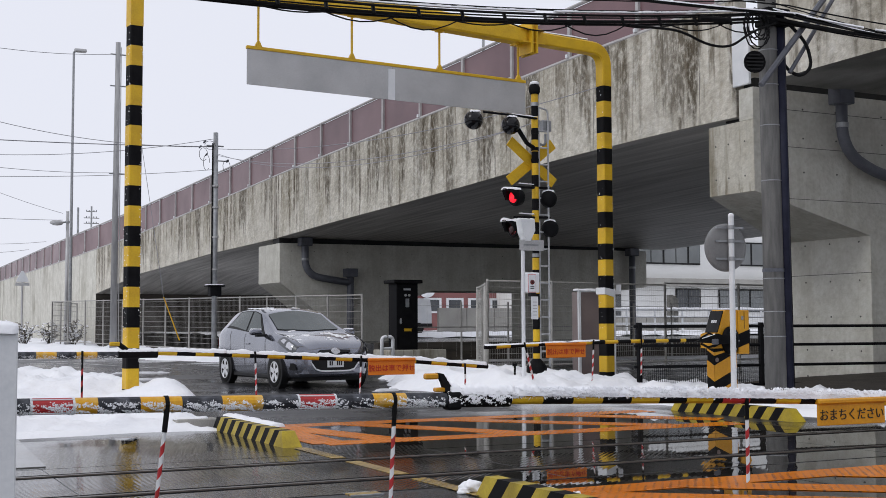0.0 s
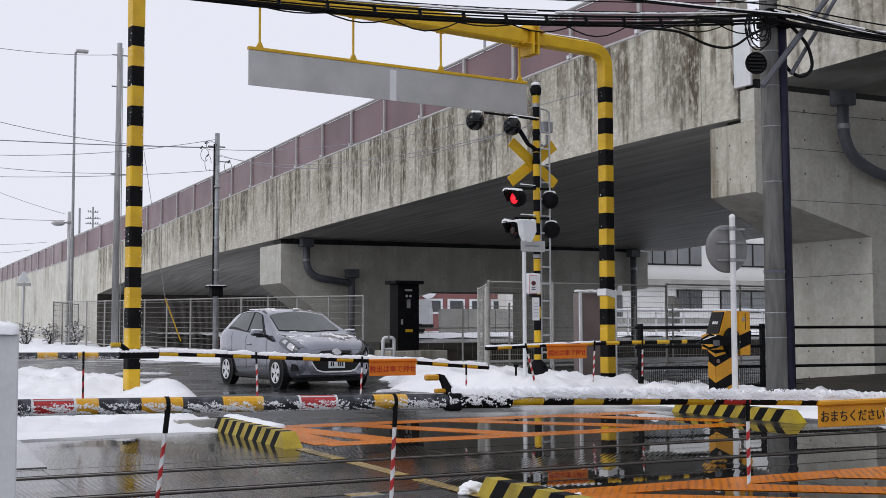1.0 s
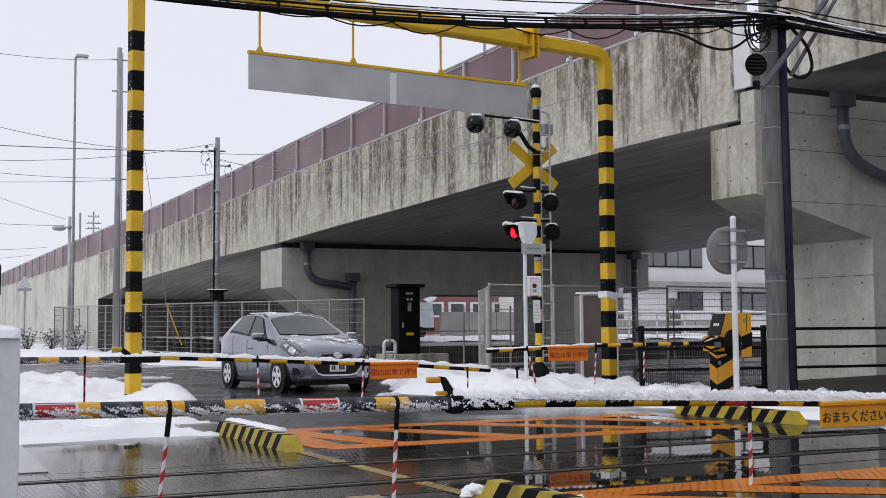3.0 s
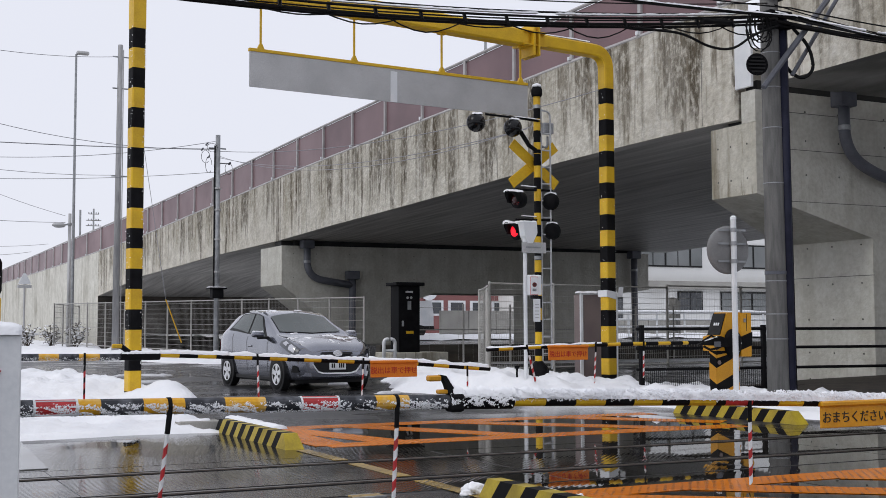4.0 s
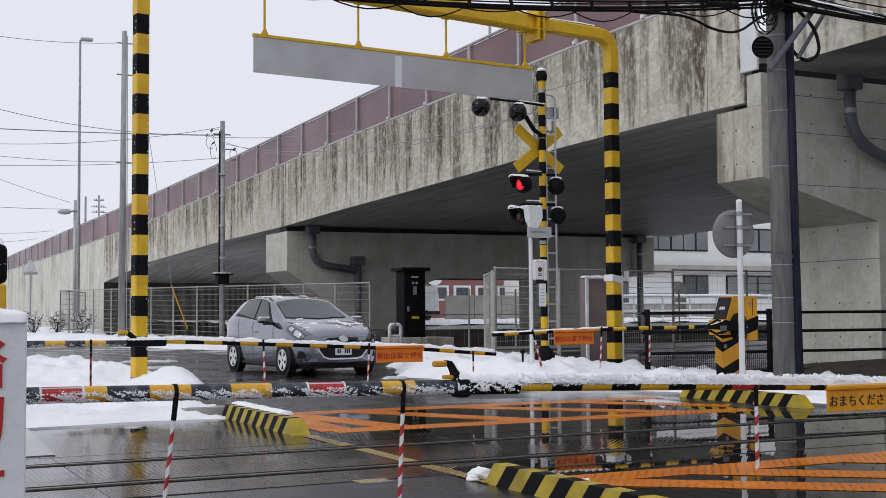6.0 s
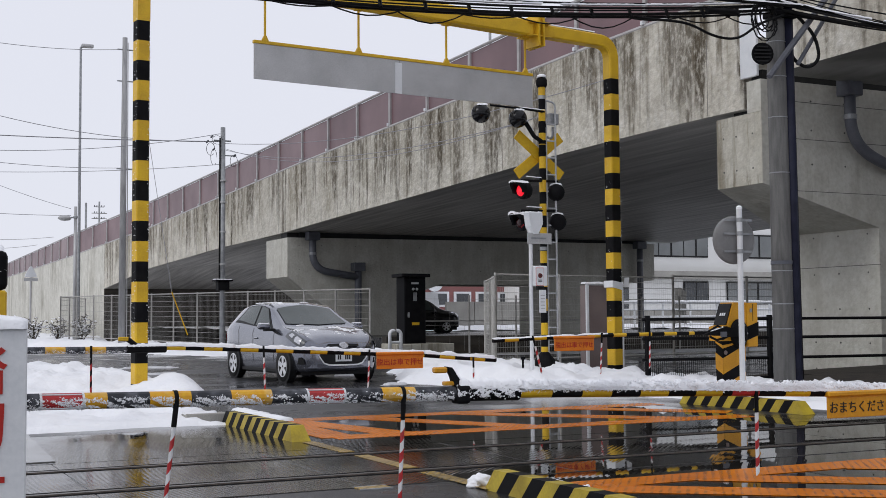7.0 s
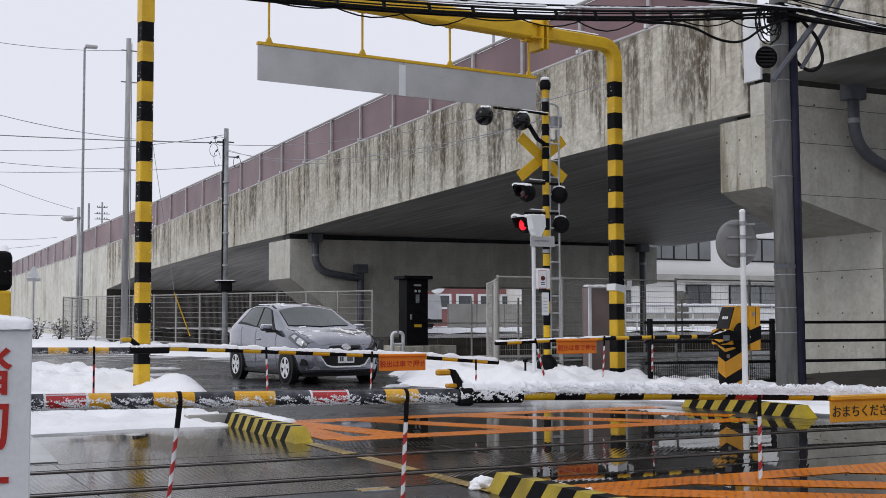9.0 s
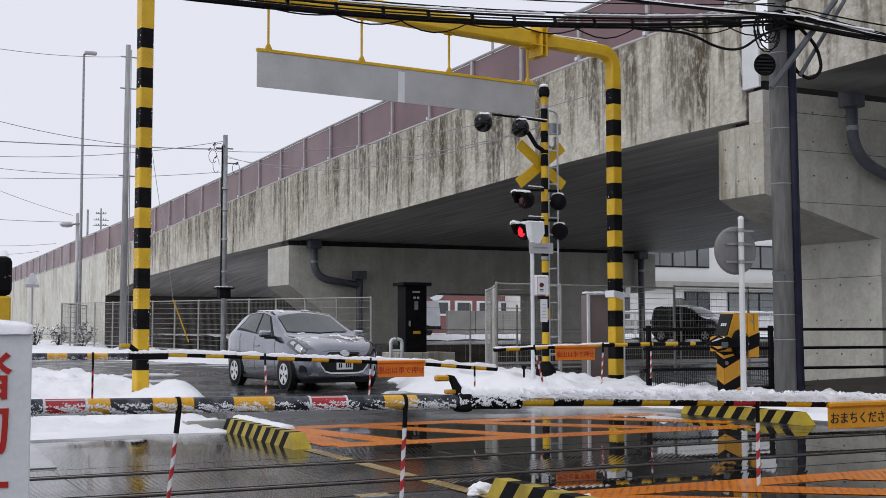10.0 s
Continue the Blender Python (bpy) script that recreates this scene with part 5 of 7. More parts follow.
part("button", moved(lathe([(0.045, 0), (0.04, -0.02)], 14, "y"), pose(0.09, -0.178, 1.99)), MAROON, bx, "dark red button")
part("button_core", moved(lathe([(0.014, 0), (0.012, -0.006)], 10, "y"), pose(0.09, -0.199, 1.99)), INK_BLACK, bx)
for i in range(2):
    part("text_bar", box(0.05, 0.13, -0.181, -0.177, 1.87 + i * 0.03, 1.885 + i * 0.03), INK_BLACK, bx)
part("snow", snow_ridge((0.02, -0.05, 2.16), (0.26, -0.05, 2.16), 0.11, 0.02, 62, 0.03), SNOW, bx)
part("notice", box(0.10, 0.25, -0.12, -0.11, 1.31, 1.73, 0.004), WHITE, post, "white notice plate")
for i in range(5):
    part("text_bar", box(0.13, 0.22, -0.124, -0.119, 1.38 + i * 0.06, 1.395 + i * 0.06), SHEET, post)
part("notice_box", box(0.10, 0.22, -0.11, 0.0, 1.73, 1.81, 0.01), PLASTIC, post)

# equipment cupboards
cab = thing("relay_cabinet", "black steel relay cabinet with small labels on a concrete plinth", "cabinet", at=(16.70, 36.3, 0.42))
part("plinth", box(-0.75, 1.3, -0.6, 0.7, -0.55, 0.0, 0.02), PIER, cab)
part("body", box(-0.36, 0.40, -0.32, 0.32, 0.0, 2.16, 0.01), BLACK, cab)
part("roof", box(-0.50, 0.52, -0.45, 0.42, 2.16, 2.27, 0.015), BLACK, cab, "overhanging black roof")
door = part("door", box(-0.32, 0.37, -0.336, -0.321, 0.06, 2.12, 0.006), BLACK, cab)
part("label_plate", box(-0.12, 0.14, -0.345, -0.335, 1.93, 1.99), SHEET, door)
part("label_plate", box(-0.10, 0.16, -0.345, -0.335, 0.60, 0.69), YELLOW, door, "yellow label")
for x in (-0.05, 0.08):
    part("gauge", moved(lathe([(0.045, 0), (0.04, -0.02)], 12, "y"), pose(x, -0.337, 1.77)), SHEET, door)
part("window", box(-0.05, 0.08, -0.343, -0.335, 1.38, 1.66, 0.006), GALV, door)
part("handle", box(-0.26, -0.19, -0.37, -0.337, 0.84, 1.02, 0.01), GALV, door, "bright handle")
hoop = thing("hoop_guard", "white bent pipe guard post with a cross bar", "guard hoop", at=(13.92, 31.28, 0.02))
part("hoop", tube(bend([(-0.17, 0, -0.1), (-0.17, 0, 0.875), (0.17, 0, 0.875), (0.17, 0, -0.1)], 6, 0.13), 0.05, 10), WHITE, hoop, smooth=True)
part("cross_bar", tube([(-0.17, 0, 0.55), (0.17, 0, 0.55)], 0.036, 8), WHITE, hoop)

tape = thing("paper_notice", "torn white paper notice wrapped round the striped gantry leg", "notice", at=(14.83, 21.83, 0), turn=gturn + 3)
part("wrap", prism([(-0.135, 1.86), (0.135, 1.80), (0.135, 1.96), (-0.135, 2.0)], -0.14, 0.14), WHITE, tape)
part("flap", moved(box(0.137, 0.145, -0.12, 0.02, 1.9, 2.1), pose(0, 0, 0, 0, 6, 0)), WHITE, tape)
part("notice", box(0.128, 0.14, -0.13, 0.1, 0.85, 1.15), SHEET, tape)
peg = thing("snow_peg", "small black peg sticking out of the snow", "peg", at=(10.95, 19.0, 0))
part("stem", lathe([(0.02, 0), (0.02, 0.5)], 8), BLACK, peg)
part("head", moved(lathe([(0.045, 0), (0.045, 0.05)], 8), pose(0, 0, 0.47)), BLACK, peg)

hut = thing("equipment_box", "brown-panelled equipment box in a white steel frame", "equipment box", at=(15.45, 23.1, 0), turn=-8)
part("body", box(-0.42, 0.42, 0.0, 0.4, 0.0, 1.95, 0.01), BROWN, hut)
for x in (-0.46, 0.40):
    part("frame_post", box(x, x + 0.07, -0.03, 0.02, -0.05, 2.0, 0.006), WHITE, hut)
for z in (1.94, 0.78, 0.02):
    part("frame_rail", box(-0.46, 0.47, -0.028, 0.018, z, z + 0.06, 0.006), WHITE, hut)
part("snow", snow_ridge((-0.45, 0.1, 2.0), (0.45, 0.1, 2.0), 0.2, 0.03, 71, 0.05), SNOW, hut, "thin snow")

mirror = thing("road_mirror", "grey back of a round road mirror on a white pole", "road mirror", at=(11.735, 14.0, 0), turn=-5)
part("pole", lathe([(0.042, -0.1), (0.042, 2.78), (0.02, 2.80)], 14), WHITE, mirror)
part("pole_cap", moved(lathe([(0.044, 0), (0.044, 0.03), (0.02, 0.05)], 12), pose(0, 0, 2.78)), SNOW, mirror)
part("dish", moved(lathe([(0.02, 0.03), (0.2, 0.045), (0.32, 0.065), (0.355, 0.09), (0.355, 0.12), (0.32, 0.16), (0.02, 0.19)], 32, "y"), pose(-0.02, 0.02, 2.33)), MIRROR_BACK, mirror, "round grey mirror back", smooth=True)
for z in (2.16, 2.42, 2.62):
    part("strap", box(-0.24, 0.24, 0.035, 0.05, z - 0.015, z + 0.015), GALV, mirror)
    part("clamp", moved(lathe([(0.05, -0.03), (0.05, 0.03)], 12), pose(0, 0, z)), GALV, mirror)


# ---- fences and railings ----
def mesh_fence(points, h, wire_x, wire_z, label, post_every=2.0, name="mesh_fence", z0=0.1, rails=(1.0, 0.0), wire=0.006, mat=FENCE):
    t = thing(name, label, "fence", "mesh fences")
    for a, c in zip(points, points[1:]):
        a, c = Vector(a), Vector(c)
        ln = (c - a).length
        n = max(1, int(ln / post_every))
        for i in range(n + 1):
            p = a + (c - a) * (i / n)
            part("post", tube([p + Vector((0, 0, -0.3)), p + Vector((0, 0, h + 0.04))], 0.035, 8), mat, t)
        for k in rails:
            part("rail", tube([a + Vector((0, 0, z0 + (h - z0) * k)), c + Vector((0, 0, z0 + (h - z0) * k))], 0.024, 6), mat, t)
        b = bmesh.new()
        m = int(ln / wire_x)
        for i in range(1, m):
            p = a + (c - a) * (i / m)
            tube([p + Vector((0, 0, z0)), p + Vector((0, 0, h))], wire * 0.6, 4, b, False)
        z = z0 + wire_z
        while z < h:
            tube([a + Vector((0, 0, z)), c + Vector((0, 0, z))], wire * 1.35, 4, b, False)
            z += wire_z
        tagged(part("wire_mesh", b, mat, t), kind="stuff")
    return t


mesh_fence([(14.30, 34.0, 0.13), (12.62, 44.0, 0.25), (9.5, 61.2, 0.42)], 2.0, 0.10, 0.2, "grey wire mesh fence along the foot of the bridge", wire=0.0040)
mesh_fence([(9.5, 61.2, 0.42), (11.5, 66, 0.4)], 2.0, 0.12, 0.25, "grey wire mesh gate by the bridge ramp", 1.6)
mesh_fence([(14.40, 26.3, 0.1), (20.6, 27.4, 0.1)], 2.2, 0.075, 0.15, "grey wire mesh fence with snow along its top", 2.05, wire=0.004, mat=FENCE_LIGHT)
mesh_fence([(14.40, 26.3, 0.1), (15.4, 28.4, 0.1), (16.2, 30.2, 0.1)], 2.15, 0.075, 0.15, "grey wire mesh fence panel returning under the bridge", 1.0, wire=0.004, mat=FENCE_LIGHT)
mesh_fence([(20.6, 27.4, 0.1), (32, 28.6, 0.1)], 2.25, 0.10, 0.2, "grey wire mesh fence under the bridge", 2.3, wire=0.005, mat=FENCE_LIGHT)
mesh_fence([(17.6, 37.5, 0.0), (30, 39.5, 0.0)], 2.0, 0.6, 0.9, "thin post and wire fence behind the cabinet", 2.0, name="wire_fence", wire=0.005, rails=(0.55,))
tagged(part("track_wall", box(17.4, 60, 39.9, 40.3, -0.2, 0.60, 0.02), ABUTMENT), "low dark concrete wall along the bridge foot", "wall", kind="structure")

rail_t = thing("pedestrian_railing", "black steel tube railing with four rails beside the pavement", "railing")
for z in (1.17, 0.82, 0.44, 0.08):
    part("rail", tube([(12.95, 18.15, z), (15.6, 17.85, z)], 0.028, 8), BLACK, rail_t)
    part("rail", tube([(15.6, 17.85, z), (22, 17.1, z)], 0.028, 8), BLACK, rail_t)
for x, y in ((13.05, 18.14), (15.62, 17.84), (17.0, 17.69), (21.0, 17.2)):
    if x != 17.0:
        part("post", box(x - 0.04, x + 0.04, y - 0.04, y + 0.04, -0.1, 1.24, 0.006), BLACK, rail_t)
bm_ = bmesh.new()
for i in range(60):
    k = i / 60
    x, y = 13.05 + 2.55 * k, 18.14 - 0.3 * k
    tube([(x, y, 0.1), (x, y, 0.44)], 0.006, 4, bm_, False)
tagged(part("infill_mesh", bm_, BLACK, rail_t), kind="stuff")

# ---- utility pole with cables ----
up = thing("utility_pole", "grey concrete utility pole with dark cable covers", "utility pole", at=(14.32, 16.0, 0))
part("shaft", tube([(0.0, 0, -0.3), (-0.02, 0, 4.0), (-0.06, 0, 9.5)], 0.185, 20, None, True, 0.145), POLE, up, smooth=True)
part("cable_cover", tube([(0.19, -0.10, -0.2), (0.15, -0.10, 6.5)], 0.09, 12), NAVY, up, "dark blue half-round cable cover", smooth=True)
part("cable_cover", tube([(0.335, -0.02, -0.2), (0.27, -0.02, 6.2)], 0.052, 10), BLACK, up, "black cable pipe", smooth=True)
for z in (1.0, 1.42, 1.98, 3.65, 4.6, 5.3, 5.9):
    part("band", moved(lathe([(0.190 - 0.0042 * z, -0.008), (0.190 - 0.0042 * z, 0.008)], 20), pose(-0.005 * z, 0, z)), GALV, up)
part("strap", moved(lathe([(0.185, -0.03), (0.185, 0.03)], 20), pose(-0.011, 0, 2.12)), PVC, up, "flat dark steel strap")
for p, q, r in ((*((-0.50, -0.34, 5.21), (0.92, -0.40, 6.86)), 0.052), (*((0.19, -0.28, 5.49), (1.19, -0.34, 6.91)), 0.036)):
    part("brace", tube([p, q], r, 6), PVC, up, "slanting steel brace")
for z in (6.35, 6.55, 6.9):
    part("clamp", moved(box(-0.24, 0.26, -0.26, 0.1, z - 0.05, z + 0.05, 0.02), pose(0, 0, 0)), BLACK, up)
spk = part("speaker", moved(lathe([(0.03, 0.18), (0.13, 0.14), (0.18, 0.02), (0.19, -0.02), (0.16, -0.02), (0.05, 0.04)], 20, "y"), pose(-0.58, -0.28, 5.60, 0, 0, -20)), BLACK, up, "round black loudspeaker", smooth=True)
for i in range(5):
    w = 0.15 * math.cos((i - 2) * 0.45)
    part("grille_bar", moved(box(-w, w, -0.03, -0.01, -0.012, 0.012), pose(-0.58, -0.28, 5.60 + (i - 2) * 0.06, 0, 0, -20)), PLASTIC, spk)
part("speaker_arm", tube([(-0.55, -0.15, 5.60), (0, 0, 5.68)], 0.025, 8), GALV, up)


def cable(pts, r, sag, mat, parent, name="cable", n=22):
    a, c = Vector(pts[0]), Vector(pts[1])
    line = [a + (c - a) * (i / n) + Vector((0, 0, -sag * 4 * (i / n) * (1 - i / n))) for i in range(n + 1)]
    return part(name, tube(line, r, 7), mat, parent)


bundle = thing("cable_bundle", "bundle of black overhead cables with snow lying on them", "cables")
for i, (zl_, zr2, r, sg) in enumerate(((5.95, 6.50, 0.020, 0.32), (5.88, 6.42, 0.026, 0.34), (6.03, 6.58, 0.016, 0.30), (5.82, 6.38, 0.020, 0.31), (6.20, 6.75, 0.010, 0.26), (5.99, 6.46, 0.014, 0.36), (5.90, 6.52, 0.012, 0.30))):
    cable([(-6.0, 15.7 + 0.05 * i, zl_ + 0.43), (14.2, 15.75 + 0.04 * i, zr2)], r, sg + 0.42, CABLE, bundle)
    cable([(14.2, 15.75 + 0.04 * i, zr2), (16.2, 14.13 + 0.04 * i, 5.82 + 0.28 * (zr2 - 6.5) + 0.035 * (i % 4))], r, 0.03 + 0.012 * (i % 3), CABLE, bundle)
for p, q, r, sg in (((8.48, 15.62, 6.32), (14.55, 15.55, 6.45), 0.024, 0.04), ((14.55, 15.55, 6.45), (16.20, 14.14, 5.75), 0.024, 0.02), ((8.89, 15.66, 6.58), (14.42, 15.62, 6.62), 0.013, 0.05), ((14.42, 15.62, 6.62), (16.20, 14.13, 6.03), 0.013, 0.03)):
    cable([p, q], r, sg, CABLE, bundle)
n = 60
for s, (p0, p1, sg) in enumerate(((Vector((8.48, 15.62, 6.34)), Vector((14.55, 15.55, 6.47)), 0.04), (Vector((14.55, 15.55, 6.47)), Vector((16.20, 14.14, 5.76)), 0.02), (Vector((-6.0, 15.76, 6.43)), Vector((14.2, 15.76, 6.55)), 0.74), (Vector((14.2, 15.76, 6.56)), Vector((16.2, 14.15, 5.92)), 0.04))):
    steps = n if s == 2 else 14
    pts = [p0.lerp(p1, i / steps) - Vector((0, 0, sg * 4 * (i / steps) * (1 - i / steps))) for i in range(steps + 1)]
    for i in range(steps):
        if noise.noise(Vector((i * 0.7, s, 0))) > -0.32:
            part("snow", snow_ridge(pts[i], pts[i + 1], 0.036, 0.032, i + s * 50, 0.06), SNOW, bundle, "snow on the cables")
coil_rng = random.Random(8)
for i in range(6):
    a = Vector((14.02 - 0.22 * coil_rng.random(), 15.72, 6.36 + 0.08 * coil_rng.random()))
    rr = 0.17 + 0.16 * coil_rng.random()
    loop = [a + Vector((-rr * 0.6 + rr * math.cos(t * 0.45) * 0.9, -0.05 * coil_rng.random(), -rr * 0.8 + rr * math.sin(t * 0.45) * 1.2)) for t in range(15)]
    part("loop", tube(loop, 0.012, 6), CABLE, bundle, "coiled spare cable")
hang = [Vector((11.2, 15.7, 5.95)), Vector((12.2, 15.7, 5.97)), Vector((12.7, 15.68, 5.78)), Vector((13.2, 15.68, 5.78)), Vector((13.7, 15.7, 6.12)), Vector((14.2, 15.7, 6.3))]
part("loop", tube(bend(hang, 6, 0.3), 0.022, 7), CABLE, bundle)
part("splice", tube([(12.6, 15.72, 6.22), (13.2, 15.72, 6.25)], 0.05, 8), CABLE, bundle, "black cable splice")
part("loop", tube(bend([(14.4, 15.7, 6.4), (14.82, 15.62, 6.0), (14.92, 15.62, 5.6), (14.72, 15.7, 5.42), (14.56, 15.9, 5.62), (14.55, 15.95, 5.9)], 6, 0.25), 0.03, 7), CABLE, bundle)


# ---- left background: poles and wires ----
def lamp_post(x, y, h, arm, label):
    t = thing("street_lamp", label, "street lamp", at=(x, y, 0))
    part("pole", tube([(0, 0, -0.2), (0, 0, h)], 0.085, 10, None, True, 0.055), GALV, t)
    part("arm", tube([(0, 0, h), (arm * 0.4, -0.1, h + 0.05)], 0.05, 8), GALV, t)
    part("head", moved(box(min(0, arm), max(0, arm), -0.15, 0.15, -0.07, 0.1, 0.05, None, 2), pose(0, -0.1, h + 0.05)), SHEET, t, "long grey lamp head")
    return t


lamp_post(10.44, 61.88, 14.9, 0.6, "tall thin grey street lamp behind the fence")
low_lamp = thing("street_lamp", "low grey street lamp with a side arm by the ramp", "street lamp", at=(10.62, 64.0, 0))
part("pole", tube([(0, 0, -0.2), (0, 0, 7.1)], 0.10, 12, None, True, 0.08), SHEET, low_lamp, smooth=True)
part("arm", tube([(0, 0, 6.55), (-0.45, -0.05, 6.50)], 0.04, 8), GALV, low_lamp)
part("head", moved(lathe([(0.04, -0.36), (0.13, -0.22), (0.15, 0.0), (0.11, 0.22), (0.04, 0.30)], 14, "x"), pose(-0.52, -0.05, 6.49)), SHEET, low_lamp, "rounded grey lamp head", smooth=True)
part("band", moved(lathe([(0.125, -0.05), (0.125, 0.05)], 12), pose(0, 0, 6.55)), GALV, low_lamp)
tall = thing("concrete_pole", "tall tapering grey concrete pole with small brackets", "utility pole", at=(10.17, 49.88, 0))
part("shaft", tube([(-0.05, 0, -0.2), (0, 0, 12.8)], 0.15, 16, None, True, 0.10), POLE_PALE, tall, smooth=True)
part("side_pipe", tube([(0.15, -0.03, 0.3), (0.12, -0.03, 12.6)], 0.02, 6), SHEET, tall)
for z in (12.3, 11.0, 7.4):
    part("crossarm", tube([(-0.3, 0, z), (0.4, 0, z)], 0.03, 6), GALV, tall)
mid = thing("steel_pole", "grey steel pole carrying wires above a dark transformer box", "utility pole", at=(12.6, 44.0, 0))
part("shaft", tube([(0, 0, -0.2), (0, 0, 8.4)], 0.11, 12, None, True, 0.09), GALV, mid, smooth=True)
part("cable_riser", tube([(-0.13, -0.02, 2.6), (-0.12, -0.02, 8.0)], 0.028, 6), CABLE, mid, "black cable along the pole")
part("box", box(-0.21, 0.21, -0.2, 0.2, 2.32, 2.66, 0.02), BLACK, mid, "dark box with a snowy lid")
part("lid", box(-0.33, 0.33, -0.26, 0.26, 2.66, 2.72, 0.012), BLACK, mid, "wide flat lid")
part("snow", snow_ridge((-0.32, 0, 2.72), (0.32, 0, 2.72), 0.24, 0.04, 81, 0.06), SNOW, mid)
part("crossarm", tube([(-0.35, 0, 7.9), (0.3, 0, 7.9)], 0.03, 6), GALV, mid)
for x, z, r in ((-0.45, 8.02, 0.045), (-0.62, 7.82, 0.04), (-0.38, 7.55, 0.035), (0.42, 7.35, 0.045)):
    part("insulator", moved(lathe([(r * 0.4, -0.07), (r, -0.03), (r * 0.5, 0.0), (r, 0.03), (r * 0.4, 0.07)], 8), pose(x, -0.1, z, 25, 35, 0)), PVC, mid)
for x, z, w, h in ((-0.5, 7.55, 0.16, 0.24), (-0.38, 7.25, 0.12, 0.30), (0.38, 7.15, 0.14, 0.22), (-0.25, 7.9, 0.2, 0.16)):
    ring = [(x + w * math.cos(a * 0.5), -0.12, z + h * math.sin(a * 0.5)) for a in range(12)]
    part("jumper_loop", tube(ring, 0.010, 5), CABLE, mid, "slack loop of cable")
part("crossarm", tube([(0, 0, 7.35), (0.5, 0, 7.35)], 0.025, 6), GALV, mid)
for z in (6.4, 5.6, 4.5, 3.3):
    part("band", moved(lathe([(0.14, -0.03), (0.14, 0.03)], 10), pose(0, 0, z)), SHEET, mid)
tri = thing("roundabout_post", "small white sign with a pointed snow cap on a thin pole", "sign", at=(8.6, 65.0, 0))
part("pole", tube([(0, 0, -0.2), (0, 0, 3.6)], 0.05, 8), SHEET, tri)
part("plate", moved(prism([(-0.30, 3.50), (0.30, 3.50), (0.27, 3.62), (0.05, 4.05), (-0.05, 4.05), (-0.27, 3.62)], -0.05, 0.05), pose(0, 0, 0)), WHITE, tri)
part("foot_plate", box(-0.34, 0.34, -0.05, 0.05, 3.30, 3.46), SHEET, tri)
wires = thing("overhead_wires", "thin overhead wires strung across the pale sky", "cables")
P_T, P_M, P_L = (10.46, 49.88, 0), (12.6, 44.0, 0), (10.44, 61.88, 0)


def wire(a, c, sag, r=0.012):
    cable([a, c], r, sag, WIRE, wires, "wire", 16)


wire((3.88, 46.00, 11.35), (10.09, 49.88, 12.31), 0.15, 0.011)
wire((3.92, 46.00, 8.85), (12.57, 44.00, 7.87), 0.35, 0.012)
wire((3.94, 46.00, 7.92), (12.57, 44.00, 7.87), 0.05, 0.018)
wire((3.95, 46.00, 7.36), (12.50, 44.00, 8.16), 0.25, 0.011)
wire((3.95, 46.00, 7.01), (10.14, 49.88, 7.44), 0.1, 0.01)
wire((3.96, 46.00, 6.57), (12.57, 44.00, 7.02), 0.12, 0.01)
wire((5.68, 66.00, 8.82), (10.39, 64.00, 6.98), 0.1, 0.012)
wire((5.72, 66.00, 6.86), (10.40, 64.00, 6.64), 0.05, 0.014)
wire((6.96, 80.00, 6.35), (13.47, 90.00, 7.27), 0.1, 0.014)
wire((6.97, 80.00, 5.76), (12.32, 90.00, 6.68), 0.1, 0.014)
wire((12.7, 44.0, 7.8), (16.3, 24.0, 6.9), 0.5, 0.011)
wire((12.7, 44.0, 7.6), (12.3, 20.3, 5.2), 0.7, 0.009)
wire((12.7, 44.0, 7.55), (11.9, 20.2, 5.05), 0.5, 0.009)
for i, (x, y, h) in enumerate(((11.45, 67, 7.6), (14.55, 80.0, 8.95))):
    x, y, h = x * 1.45 + 0.3, y * 1.45, (h - 1.2) * 1.45 - 3.2
    t = thing("utility_pole", "distant utility pole with crossarms behind the bridge ramp", "utility pole", "distant poles", at=(x, y, 4.4))
    part("shaft", tube([(0, 0, 0), (0, 0, h)], 0.08, 8), GALV, t)
    if i:
        for z in (h - 0.5, h - 1.1, h - 1.6):
            part("crossarm", tube([(-0.45 - 0.25 * (z < h - 1), 0, z), (0.45 + 0.25 * (z < h - 1), 0, z)], 0.035, 6), POLE, t)
            for k in range(5):
                part("insulator", moved(lathe([(0.04, 0), (0.04, 0.16)], 6), pose(-0.44 + 0.22 * k, 0, z)), PVC, t)
for x, y, h in ((18.2, 60.0, 8.9), (19.0, 47.0, 9.6), (19.6, 36.0, 11.3), (18.8, 24.4, 12.0)):
    t = thing("bridge_lamp_post", "thin grey lamp post standing on the bridge", "street lamp", "bridge lamp posts", at=(x, y, 6.3))
    part("pole", tube([(0, 0, 0), (0, 0, h - 6.3)], 0.05 if y > 30 else 0.12, 8), GALV, t)
for i in range(26):
    x = -4 + i * 0.72 + 0.2 * noise.noise(Vector((i, 0, 0)))
    z = 6.43 - 0.74 * 4 * ((x + 6) / 20.2) * (1 - (x + 6) / 20.2)
    part("tie", tube([(x, 15.74, z - 0.1), (x + 0.02, 15.84, z + 0.06)], 0.03, 6), CABLE, bundle, "cable tie and sleeve")
for i in range(9):
    x = 5.0 + i * 1.0
    z = lambda q: 6.40 - 0.78 * 4 * ((q + 6) / 20.2) * (1 - (q + 6) / 20.2)
    part("strand", tube([(x + 1.2 * k / 6, 15.78, z(x + 1.2 * k / 6) - 0.05 - 0.06 * math.sin(math.pi * k / 6) * (1 + i % 3) + 0.02) for k in range(7)], 0.011, 6), CABLE, bundle, "slack cable strand")
shrub_rng = random.Random(5)
